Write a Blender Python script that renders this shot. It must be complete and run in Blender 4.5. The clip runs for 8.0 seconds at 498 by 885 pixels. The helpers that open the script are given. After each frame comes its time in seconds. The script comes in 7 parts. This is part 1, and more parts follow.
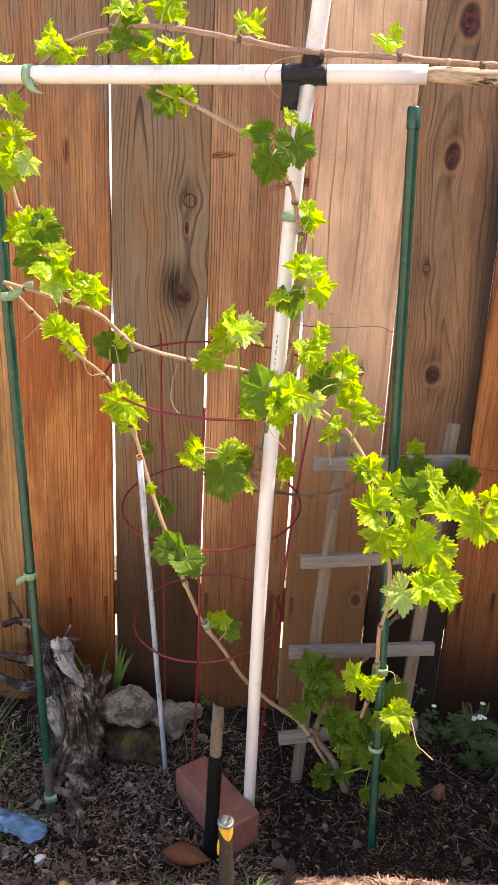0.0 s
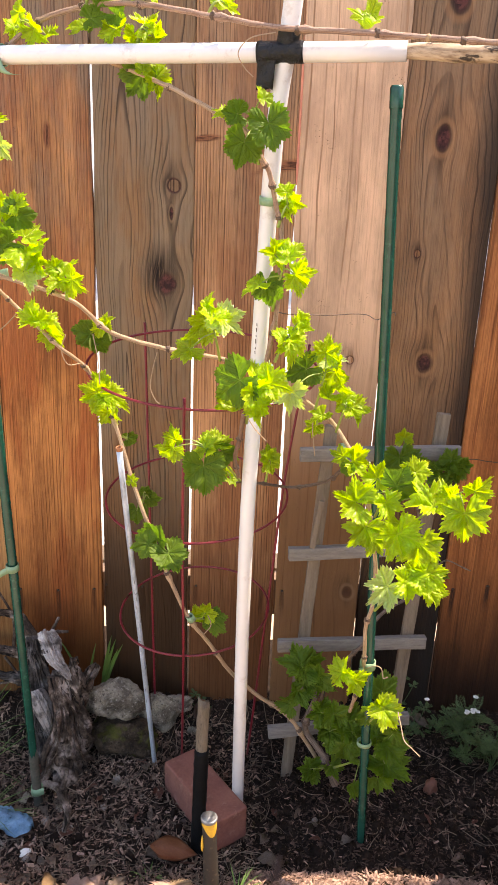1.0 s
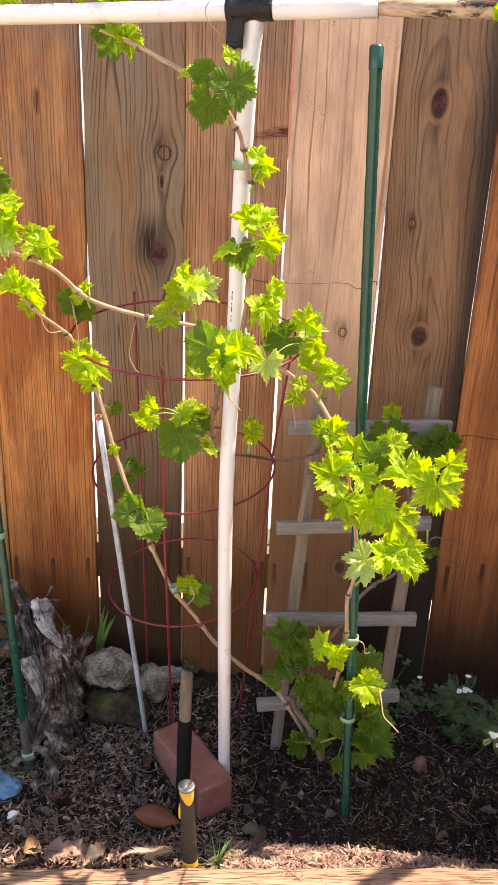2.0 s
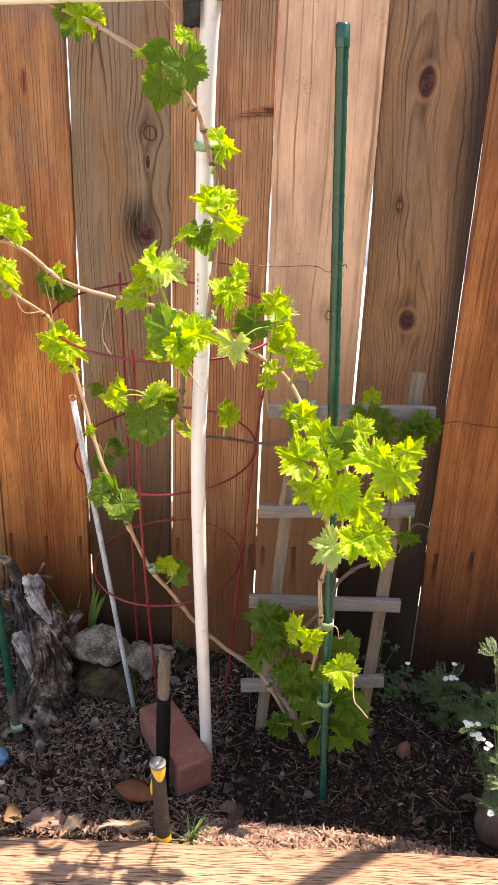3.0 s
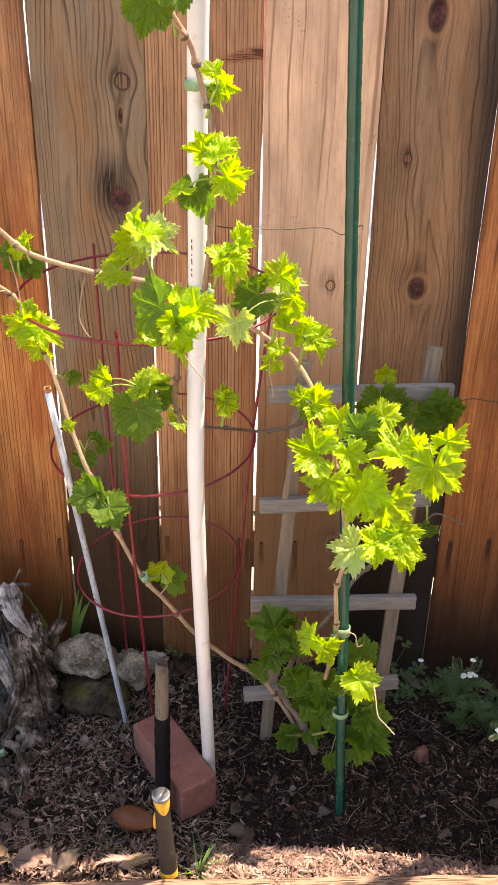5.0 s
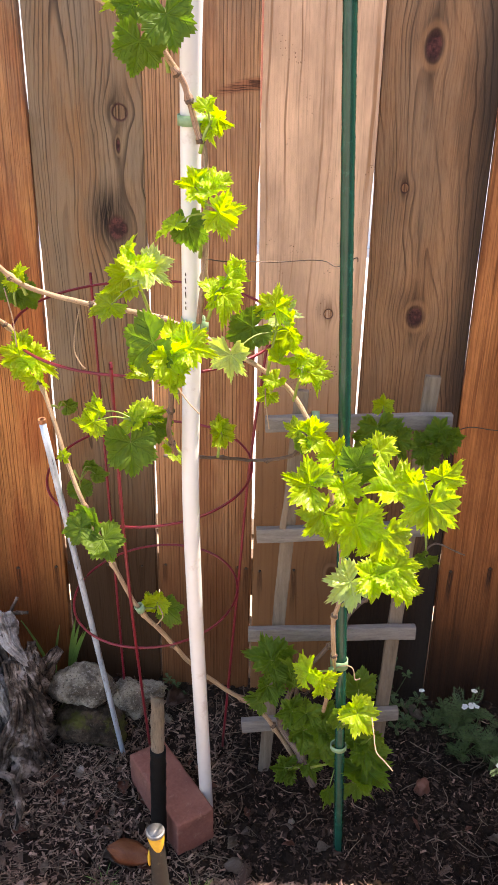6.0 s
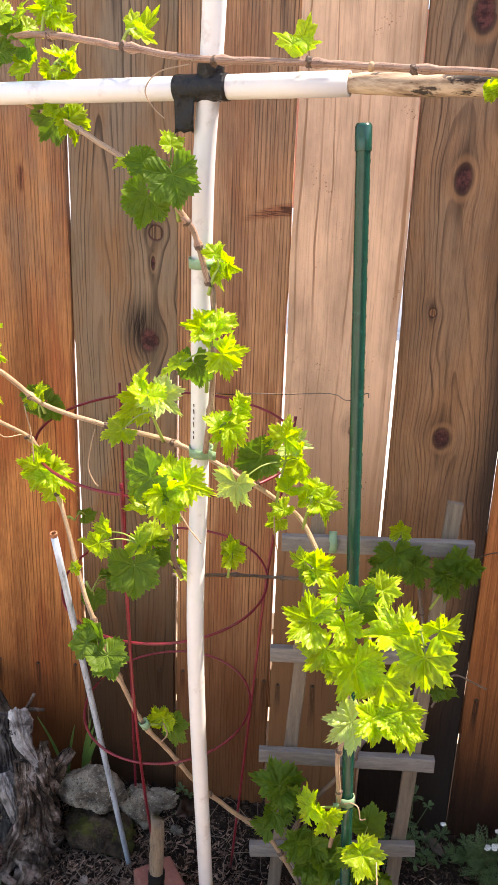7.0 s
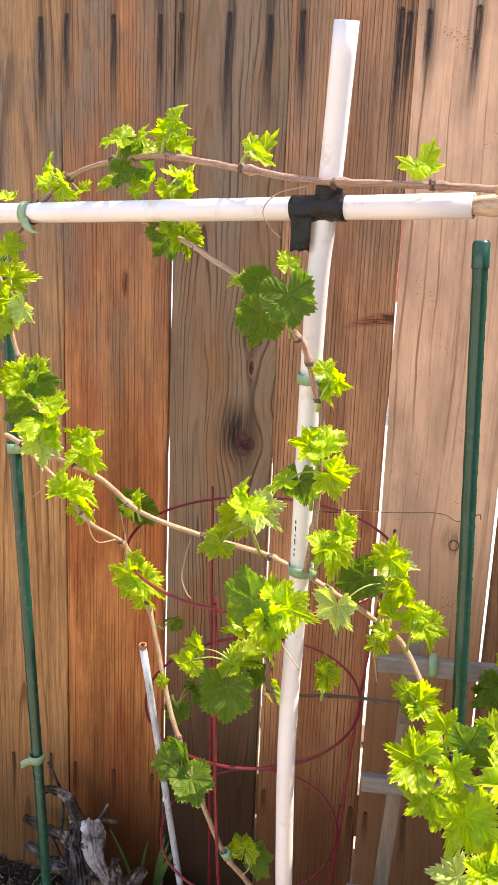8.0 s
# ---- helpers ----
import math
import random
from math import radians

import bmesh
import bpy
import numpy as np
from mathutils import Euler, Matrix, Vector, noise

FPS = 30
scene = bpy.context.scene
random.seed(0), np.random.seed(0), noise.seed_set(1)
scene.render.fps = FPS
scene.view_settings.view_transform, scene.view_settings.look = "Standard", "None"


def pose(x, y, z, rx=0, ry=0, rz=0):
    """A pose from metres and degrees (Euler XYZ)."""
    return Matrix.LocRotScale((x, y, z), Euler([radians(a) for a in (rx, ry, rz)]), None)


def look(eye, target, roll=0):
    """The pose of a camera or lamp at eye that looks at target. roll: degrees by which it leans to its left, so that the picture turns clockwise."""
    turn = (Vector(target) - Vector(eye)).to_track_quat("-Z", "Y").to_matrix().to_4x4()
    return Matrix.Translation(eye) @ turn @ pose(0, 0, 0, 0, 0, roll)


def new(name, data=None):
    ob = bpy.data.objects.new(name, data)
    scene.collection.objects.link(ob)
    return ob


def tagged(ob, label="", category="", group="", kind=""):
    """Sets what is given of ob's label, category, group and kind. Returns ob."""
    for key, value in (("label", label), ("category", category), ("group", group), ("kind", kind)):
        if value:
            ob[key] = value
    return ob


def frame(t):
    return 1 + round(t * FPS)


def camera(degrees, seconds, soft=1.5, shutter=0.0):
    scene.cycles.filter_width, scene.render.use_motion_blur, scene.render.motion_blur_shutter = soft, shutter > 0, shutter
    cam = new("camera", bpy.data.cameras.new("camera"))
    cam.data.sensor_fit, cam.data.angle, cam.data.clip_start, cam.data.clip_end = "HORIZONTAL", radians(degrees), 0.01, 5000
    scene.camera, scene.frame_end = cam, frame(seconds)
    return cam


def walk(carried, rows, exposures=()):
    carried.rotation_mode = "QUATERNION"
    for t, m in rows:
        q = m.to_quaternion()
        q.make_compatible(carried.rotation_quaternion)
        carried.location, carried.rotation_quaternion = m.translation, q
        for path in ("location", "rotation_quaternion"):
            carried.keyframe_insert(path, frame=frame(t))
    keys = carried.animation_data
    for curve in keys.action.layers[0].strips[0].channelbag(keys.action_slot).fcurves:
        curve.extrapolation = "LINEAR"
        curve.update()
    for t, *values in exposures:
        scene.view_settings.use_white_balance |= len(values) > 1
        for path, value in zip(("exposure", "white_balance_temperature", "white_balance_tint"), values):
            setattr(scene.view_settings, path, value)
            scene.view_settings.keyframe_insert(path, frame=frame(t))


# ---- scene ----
cam = camera(34.7, 8.0, soft=1.1)
PATH = [
    (0, (0.032, -0.041, 1.258), (0.023, 1.855, 0.62), 2.6),
    (0.5, (0.06, -0.007, 1.267), (0.044, 1.883, 0.614), 2.5),
    (1, (0.075, -0.01, 1.256), (0.044, 1.874, 0.587), 2.3),
    (1.5, (0.085, -0.006, 1.247), (0.019, 1.869, 0.553), 2.2),
    (2, (0.161, 0.0, 1.241), (0.048, 1.863, 0.522), 2.3),
    (2.2, (0.202, 0.007, 1.256), (0.063, 1.854, 0.501), 2.3),
    (3.3, (0.27, 0.018, 1.238), (0.05, 1.85, 0.464), 2.0),
    (3.5, (0.257, 0.048, 1.226), (0.038, 1.876, 0.445), 1.8),
    (4, (0.21, 0.118, 1.211), (0.024, 1.941, 0.409), 1.5),
    (4.5, (0.193, 0.144, 1.209), (0.045, 1.959, 0.382), 1.2),
    (5.8, (0.214, 0.178, 1.216), (0.101, 2.001, 0.4), 1.2),
    (6, (0.212, 0.179, 1.225), (0.072, 2.012, 0.437), 1.0),
    (6.5, (0.229, 0.198, 1.263), (0.01, 2.053, 0.548), 1.4),
    (7, (0.28, 0.219, 1.297), (-0.032, 2.091, 0.666), 2.0),
    (7.5, (0.298, 0.224, 1.309), (-0.126, 2.105, 0.779), 2.4),
    (8, (0.236, 0.253, 1.323), (-0.275, 2.137, 0.888), 2.3),
]
walk(cam, [(t, look(eye, target, roll)) for t, eye, target, roll in PATH], [(0, 1.88, 7900, 19), (2.2, 1.91, 7900, 19), (3.5, 1.92, 7900, 18), (4.5, 1.97, 7900, 18), (6, 1.95, 7600, 19), (7, 1.88, 7500, 17), (8, 1.78, 7550, 19)])

# ---- world and sun: high sun behind the fence, to the right ----
SUN = Vector((0.5, 0.213, 1.0)).normalized()
world = bpy.data.worlds.new("sky")
scene.world = world
world.use_nodes = True
sky = world.node_tree.nodes.new("ShaderNodeTexSky")
sky.sky_type, sky.sun_disc = "NISHITA", False
sky.sun_elevation = math.asin(SUN.z)
sky.sun_rotation = math.atan2(SUN.x, SUN.y)
world.node_tree.nodes["Background"].inputs["Strength"].default_value = 0.15
world.node_tree.links.new(sky.outputs[0], world.node_tree.nodes["Background"].inputs["Color"])
sun = new("sun", bpy.data.lights.new("sun", "SUN"))
sun.data.energy, sun.data.angle, sun.data.color = 3.6, radians(0.53), (1.0, 0.95, 0.86)
sun.matrix_basis = look(SUN * 10, (0, 0, 0))


# ---- materials ----
class Mat:
    """A small builder of node materials."""

    def __init__(self, name):
        self.m = bpy.data.materials.new(name)
        self.m.use_nodes = True
        self.t = self.m.node_tree
        self.bsdf = self.t.nodes["Principled BSDF"]
        self.out = self.t.nodes["Material Output"]
        self.coord = self.t.nodes.new("ShaderNodeTexCoord")
        self.obj = self.coord.outputs["Object"]

    def link(self, a, b):
        if isinstance(a, (int, float)):
            b.default_value = a
        elif isinstance(a, tuple):
            b.default_value = a if len(a) != 3 or b.type == "VECTOR" else (*a, 1)
        else:
            self.t.links.new(a, b)

    def math(self, op, a, b=0.0, c=0.0, clamp=False):
        n = self.t.nodes.new("ShaderNodeMath")
        n.operation, n.use_clamp = op, clamp
        for v, s in zip((a, b, c), n.inputs):
            self.link(v, s)
        return n.outputs[0]

    def xyz(self, v=None):
        n = self.t.nodes.new("ShaderNodeSeparateXYZ")
        self.link(v or self.obj, n.inputs[0])
        return n.outputs

    def vec(self, x, y, z):
        n = self.t.nodes.new("ShaderNodeCombineXYZ")
        for v, s in zip((x, y, z), n.inputs):
            self.link(v, s)
        return n.outputs[0]

    def scaled(self, v, s):
        n = self.t.nodes.new("ShaderNodeVectorMath")
        n.operation = "MULTIPLY"
        self.link(v, n.inputs[0])
        n.inputs[1].default_value = s
        return n.outputs[0]

    def shifted(self, v, s):
        n = self.t.nodes.new("ShaderNodeVectorMath")
        n.operation = "ADD"
        self.link(v, n.inputs[0])
        self.link(s, n.inputs[1])
        return n.outputs[0]

    def noise(self, v, scale, detail=4, rough=0.6):
        n = self.t.nodes.new("ShaderNodeTexNoise")
        self.link(v, n.inputs["Vector"])
        n.inputs["Scale"].default_value, n.inputs["Detail"].default_value, n.inputs["Roughness"].default_value = scale, detail, rough
        return n.outputs[0]

    def voronoi(self, v, scale):
        n = self.t.nodes.new("ShaderNodeTexVoronoi")
        self.link(v, n.inputs["Vector"])
        n.inputs["Scale"].default_value = scale
        return n.outputs

    def ramp(self, f, *stops):
        n = self.t.nodes.new("ShaderNodeValToRGB")
        self.link(f, n.inputs[0])
        e = n.color_ramp.elements
        while len(e) < len(stops):
            e.new(0.5)
        for el, (at, col) in zip(e, stops):
            el.position, el.color = at, (*col, 1) if isinstance(col, tuple) else (col, col, col, 1)
        return n.outputs[0]

    def mix(self, f, a, b, mode="MIX"):
        n = self.t.nodes.new("ShaderNodeMix")
        n.data_type, n.blend_type = "RGBA", mode
        self.link(f, n.inputs[0])
        self.link(a, n.inputs[6])
        self.link(b, n.inputs[7])
        return n.outputs[2]

    def smooth(self, v, a, b):
        n = self.t.nodes.new("ShaderNodeMapRange")
        n.interpolation_type = "SMOOTHSTEP"
        self.link(v, n.inputs[0])
        n.inputs[1].default_value, n.inputs[2].default_value = a, b
        return n.outputs[0]

    def random(self):
        n = self.t.nodes.new("ShaderNodeObjectInfo")
        return n.outputs["Random"]

    def island(self):
        n = self.t.nodes.new("ShaderNodeNewGeometry")
        return n.outputs["Random Per Island"]

    def bump(self, h, strength, dist):
        n = self.t.nodes.new("ShaderNodeBump")
        n.inputs["Strength"].default_value, n.inputs["Distance"].default_value = strength, dist
        self.link(h, n.inputs["Height"])
        self.link(n.outputs[0], self.bsdf.inputs["Normal"])

    def done(self, color, rough=0.7, metal=0.0, spec=None):
        self.link(color, self.bsdf.inputs["Base Color"])
        self.link(rough, self.bsdf.inputs["Roughness"])
        self.link(metal, self.bsdf.inputs["Metallic"])
        if spec is not None:
            self.bsdf.inputs["Specular IOR Level"].default_value = spec
        return self.m


def board_wood(name, pale, dark, lines=70, wander=1.2, sawn=0.5, grey=0.0, knots=(), seed=0.0, nails=(), damp=0.0, top_grey=0.0, blush=None, damp_top=0.6, edge_stain=0.0, heart=None, thin=0.25, specks=0.0, streaky=1.0, bands=0.0, bite=0.8, fresh=None):
    """Fence timber: growth rings that arch up the board and part round knots, saw marks, rust streaks under the nails,
    painted shade and bounce tint at the foot.
    """
    m = Mat(name)
    x, y, z = m.xyz()
    base = m.vec(m.math("ADD", x, seed), y, m.math("MULTIPLY", z, 0.16))
    warp = m.noise(base, 6.0, 2, 0.5)
    warp2 = m.noise(m.vec(m.math("ADD", x, seed + 3), y, m.math("MULTIPLY", z, 0.5)), 16.0, 2, 0.5)
    # the grain parts round each knot like water round a stone
    gx = x
    core, halo, smudge, pith, scar, eye, smear, rim_ = 0.0, 0.0, 0.0, 0.0, 0.0, 0.0, 0.0, 0.0
    for kx, kz, r, tall, hollow in knots:
        if hollow == 2:
            dx = m.math("SUBTRACT", x, kx)
            dz = m.math("DIVIDE", m.math("ADD", m.math("SUBTRACT", m.math("SUBTRACT", z, kz), m.math("ADD", m.math("MULTIPLY", dx, 0.12), m.math("MULTIPLY", m.math("MULTIPLY", dx, dx), -1.6 if tall < 1 else 0.0))), m.math("MULTIPLY", m.math("SUBTRACT", warp2, 0.5), 0.004)), tall)
            d = m.math("SQRT", m.math("ADD", m.math("MULTIPLY", dx, dx), m.math("MULTIPLY", dz, dz)))
            scar = m.math("MAXIMUM", scar, m.math("SUBTRACT", 1.0, m.smooth(d, r * 0.45, r * 1.05)))
            continue
        dx, dz = m.math("SUBTRACT", x, kx), m.math("DIVIDE", m.math("SUBTRACT", z, kz), tall)
        d2 = m.math("ADD", m.math("MULTIPLY", dx, dx), m.math("MULTIPLY", dz, dz))
        rr = (r * 1.7) ** 2
        gx = m.math("SUBTRACT", gx, m.math("MULTIPLY", dx, m.math("DIVIDE", rr, m.math("ADD", d2, rr))))
        d = m.math("ADD", m.math("SQRT", d2), m.math("MULTIPLY", m.math("SUBTRACT", warp2, 0.5), r * 0.9))
        inside = m.math("SUBTRACT", 1.0, m.smooth(d, r * (0.8 if hollow == 1 else 0.5), r * 1.1))
        eye = m.math("MAXIMUM", eye, m.math("MULTIPLY", m.math("SUBTRACT", 1.0, m.smooth(d, r * 0.9, r * 1.1)), m.smooth(m.math("SINE", m.math("MULTIPLY", d, 9.5 / r)), 0.1, 0.9)))
        tail = m.math("SQRT", m.math("ADD", m.math("MULTIPLY", dx, dx), m.math("MULTIPLY", m.math("MULTIPLY", dz, dz), 0.09)))
        smear = m.math("MAXIMUM", smear, m.math("SUBTRACT", 1.0, m.smooth(m.math("ADD", tail, m.math("MULTIPLY", m.math("SUBTRACT", warp2, 0.5), r)), r * 0.2, r * 1.1)))
        core = m.math("MAXIMUM", core, inside)
        if hollow == 0:
            rim_ = m.math("MAXIMUM", rim_, m.math("MULTIPLY", m.smooth(d, r * 0.9, r * 1.15), m.math("SUBTRACT", 1.0, m.smooth(d, r * 1.25, r * 1.7))))
        if hollow == 1:
            pith = m.math("MAXIMUM", pith, m.math("SUBTRACT", 1.0, m.smooth(d, r * 0.7, r * 0.84)))
        halo = m.math("MAXIMUM", halo, m.math("SUBTRACT", 1.0, m.smooth(d, r * 0.6, r * 2.0)))
        sx, sz = m.math("ADD", dx, r * 0.85), m.math("DIVIDE", m.math("SUBTRACT", m.math("SUBTRACT", z, kz), r * 1.1), 1.5)
        sd = m.math("SQRT", m.math("ADD", m.math("MULTIPLY", sx, sx), m.math("MULTIPLY", sz, sz)))
        smudge = m.math("MAXIMUM", smudge, m.math("MULTIPLY", {0: 0.4, 1: 0.35, 3: 1.0}[hollow], m.math("SUBTRACT", 1.0, m.smooth(sd, r * 0.3, r * 2.6))))
    wobble = m.math("ADD", m.math("MULTIPLY", m.math("SUBTRACT", warp, 0.5), 0.12 * wander), m.math("MULTIPLY", m.math("SUBTRACT", warp2, 0.5), 0.012 * wander))
    if heart:
        hx, hz, flat = heart
        ax = m.math("SUBTRACT", m.math("ADD", gx, wobble), hx)
        az = m.math("MULTIPLY", m.math("SUBTRACT", z, hz), flat)
        field = m.math("SQRT", m.math("ADD", m.math("MULTIPLY", ax, ax), m.math("MULTIPLY", az, az)))
    else:
        field = m.math("ADD", gx, wobble)
    uneven = m.math("MULTIPLY", m.math("SUBTRACT", m.noise(m.vec(m.math("MULTIPLY", field, 40.0), seed, 0.0), 1.0, 1), 0.5), 1.6)
    f = m.math("ADD", m.math("MULTIPLY", field, lines), uneven)
    saw = m.math("FRACT", f)
    ring = m.math("MULTIPLY", m.smooth(saw, thin, 0.9), m.math("SUBTRACT", 1.0, m.smooth(saw, 0.95, 1.0)))
    bold = m.noise(m.vec(m.math("FLOOR", f), m.math("ADD", seed, m.math("MULTIPLY", x, 6)), m.math("MULTIPLY", z, 2.2)), 1.7, 3, 0.6)
    ring = m.math("MULTIPLY", ring, m.math("ADD", 0.15, m.math("MULTIPLY", m.smooth(bold, 0.38, 0.64), 0.85)))
    grain = m.noise(m.vec(m.math("MULTIPLY", x, 420), m.math("MULTIPLY", y, 60), m.math("MULTIPLY", z, 7)), 1.0, 4, 0.6)
    blotch = m.noise(m.vec(m.math("ADD", x, seed), y, m.math("MULTIPLY", z, 0.3)), 12, 5, 0.65)
    fine = m.noise(m.obj, 600, 2, 0.7)
    stripe = m.noise(m.vec(m.math("MULTIPLY", m.math("ADD", gx, m.math("MULTIPLY", warp, 0.03)), 120), m.math("MULTIPLY", y, 20), m.math("ADD", m.math("MULTIPLY", z, 1.4), seed)), 1.0, 4, 0.7)
    thread = m.noise(m.vec(m.math("MULTIPLY", gx, 75), m.math("MULTIPLY", y, 20), m.math("ADD", m.math("MULTIPLY", z, 1.1), seed + 4)), 1.0, 2, 0.5)
    thread = m.math("SUBTRACT", 1.0, m.smooth(m.math("ABSOLUTE", m.math("SUBTRACT", thread, 0.5)), 0.0, 0.035))
    tick = m.noise(m.vec(m.math("MULTIPLY", x, 260), y, m.math("MULTIPLY", z, 34)), 1.0, 2, 0.6)
    col = m.mix(m.smooth(blotch, 0.3, 0.7), pale, tuple(c * 0.55 for c in pale))
    if blush:
        col = m.mix(m.smooth(m.noise(m.vec(m.math("ADD", x, seed + 5), y, m.math("MULTIPLY", z, 0.22)), 12, 4, 0.6), 0.44, 0.6), col, blush)
    if bands:
        broad = m.noise(m.vec(m.math("MULTIPLY", m.math("ADD", x, seed), 1.0), y, m.math("MULTIPLY", z, 0.11)), 17, 4, 0.6)
        broken = m.noise(m.vec(m.math("ADD", x, seed + 2), y, m.math("MULTIPLY", z, 0.6)), 30, 4, 0.7)
        stain = m.smooth(m.math("ADD", m.math("MULTIPLY", broad, 0.75), m.math("MULTIPLY", broken, 0.25)), 0.46, 0.6)
        col = m.mix(m.math("MULTIPLY", stain, bands), col, tuple(c * 0.8 for c in dark))
    col = m.mix(m.math("MULTIPLY", m.smooth(stripe, 0.5, 0.68), 0.07 + 0.35 * sawn), col, dark)
    col = m.mix(m.math("MULTIPLY", m.smooth(stripe, 0.48, 0.32), 0.1 + 0.12 * sawn), col, tuple(min(1, c * 1.3) for c in pale))
    col = m.mix(m.math("MULTIPLY", ring, bite), col, tuple(c * 0.85 for c in dark))
    col = m.mix(m.math("MULTIPLY", thread, 0.35 * sawn), col, tuple(c * 0.5 for c in dark))
    col = m.mix(m.math("MULTIPLY", m.smooth(grain, 0.52, 0.75), 0.45), col, tuple(c * 0.5 for c in dark))
    col = m.mix(m.math("MULTIPLY", m.smooth(tick, 0.58, 0.75), 0.45 * sawn), col, tuple(c * 0.5 for c in dark))
    dash = m.noise(m.vec(m.math("MULTIPLY", gx, 330), m.math("MULTIPLY", y, 60), m.math("ADD", m.math("MULTIPLY", z, 2.6), seed)), 1.0, 2, 0.5)
    col = m.mix(m.math("MULTIPLY", m.smooth(dash, 0.54, 0.64), 0.55 * streaky), col, tuple(c * 0.6 for c in dark))
    col = m.mix(m.math("MULTIPLY", m.smooth(dash, 0.44, 0.34), 0.22 * streaky), col, tuple(min(1, c * 1.35) for c in pale))
    fuzz = m.noise(m.vec(m.math("MULTIPLY", x, 560), m.math("MULTIPLY", y, 100), m.math("MULTIPLY", z, 17)), 1.0, 4, 0.65)
    col = m.mix(m.math("MULTIPLY", m.smooth(fuzz, 0.5, 0.64), 0.38 * sawn), col, tuple(c * 0.55 for c in dark))
    col = m.mix(m.math("MULTIPLY", m.smooth(fuzz, 0.46, 0.34), 0.3 * sawn), col, tuple(min(1, c * 1.3) for c in pale))
    # Orange bounce light painted into the lower part of the board.
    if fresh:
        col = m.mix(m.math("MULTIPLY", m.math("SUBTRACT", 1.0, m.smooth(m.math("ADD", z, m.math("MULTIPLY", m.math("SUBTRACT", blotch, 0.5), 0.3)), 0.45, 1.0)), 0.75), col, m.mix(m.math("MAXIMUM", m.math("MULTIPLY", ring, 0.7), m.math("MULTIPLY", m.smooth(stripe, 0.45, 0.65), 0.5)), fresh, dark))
    weather = m.smooth(m.noise(m.vec(m.math("ADD", x, seed + 9), y, m.math("MULTIPLY", z, 0.35)), 14, 4), 0.35, 0.65)
    if grey:
        col = m.mix(m.math("MULTIPLY", weather, grey), col, m.mix(ring, (0.25, 0.185, 0.122), (0.07, 0.05, 0.036)))
    if top_grey:
        col = m.mix(m.math("MULTIPLY", m.math("MULTIPLY", m.math("ADD", 0.4, m.math("MULTIPLY", weather, 0.6)), m.smooth(z, 0.8, 1.5)), top_grey), col, m.mix(m.math("MULTIPLY", m.math("MAXIMUM", ring, m.smooth(fuzz, 0.5, 0.66)), 0.75), (0.225, 0.162, 0.112), (0.05, 0.037, 0.028)))
    col = m.mix(m.math("MULTIPLY", smudge, m.math("ADD", 0.45, m.math("MULTIPLY", m.smooth(m.math("ADD", m.math("MULTIPLY", stripe, 0.6), m.math("MULTIPLY", grain, 0.4)), 0.4, 0.54), 0.6))), col, (0.014, 0.011, 0.01))
    if any(k[4] == 2 for k in knots):
        flat = min(k[3] for k in knots if k[4] == 2) < 1
        lay = m.noise(m.vec(m.math("MULTIPLY", x, 40), y, m.math("MULTIPLY", z, 500)) if flat else m.vec(m.math("MULTIPLY", x, 400), y, m.math("MULTIPLY", z, 30)), 1.0, 3, 0.6)
        col = m.mix(m.math("MULTIPLY", scar, 0.9), col, m.mix(m.smooth(lay, 0.38, 0.62), (0.055, 0.017, 0.01), (0.3, 0.115, 0.055)))
    col = m.mix(m.math("MULTIPLY", smear, m.math("ADD", 0.25, m.math("MULTIPLY", m.smooth(stripe, 0.42, 0.6), 0.5))), col, tuple(c * 0.4 for c in dark))
    col = m.mix(m.math("MULTIPLY", halo, m.math("ADD", 0.06, m.math("MULTIPLY", m.smooth(m.math("ADD", m.math("MULTIPLY", grain, 0.5), m.math("MULTIPLY", stripe, 0.5)), 0.4, 0.6), 0.3))), col, tuple(c * 0.55 for c in dark))
    knot_wood = m.mix(m.smooth(m.noise(m.obj, 70, 3, 0.6), 0.38, 0.62), (0.032, 0.012, 0.012), (0.115, 0.038, 0.033))
    knot_wood = m.mix(m.math("MULTIPLY", eye, 0.5), knot_wood, (0.03, 0.011, 0.012))
    check = m.noise(m.vec(m.math("MULTIPLY", x, 160), y, m.math("MULTIPLY", z, 160)), 1.0, 1, 0.4)
    knot_wood = m.mix(m.math("SUBTRACT", 1.0, m.smooth(m.math("ABSOLUTE", m.math("SUBTRACT", check, 0.5)), 0.002, 0.012)), knot_wood, (0.02, 0.009, 0.009))
    col = m.mix(m.math("MULTIPLY", rim_, 0.4), col, tuple(min(1, c * 1.1) for c in pale))
    col = m.mix(m.math("MULTIPLY", core, 0.92), col, knot_wood)
    col = m.mix(m.math("MULTIPLY", pith, 0.85), col, m.mix(m.smooth(grain, 0.4, 0.6), tuple(c * 0.8 for c in pale), dark))
    streak = 0.0
    ragged = m.noise(m.vec(m.math("MULTIPLY", x, 500), y, m.math("MULTIPLY", z, 26)), 1.0, 3, 0.7)
    for nx, nz, long in nails:
        wob = m.math("ADD", m.math("SUBTRACT", x, nx), m.math("ADD", m.math("MULTIPLY", m.math("SUBTRACT", warp2, 0.5), 0.009), m.math("MULTIPLY", m.math("SUBTRACT", ragged, 0.5), 0.007)))
        side = m.math("SUBTRACT", 1.0, m.smooth(m.math("ABSOLUTE", wob), 0.0028, 0.0064))
        down = m.math("SUBTRACT", nz, z)
        length = m.math("MULTIPLY", m.smooth(down, -0.004, 0.002), m.math("SUBTRACT", 1.0, m.smooth(down, long * 0.25, long)))
        streak = m.math("MAXIMUM", streak, m.math("MULTIPLY", side, length))
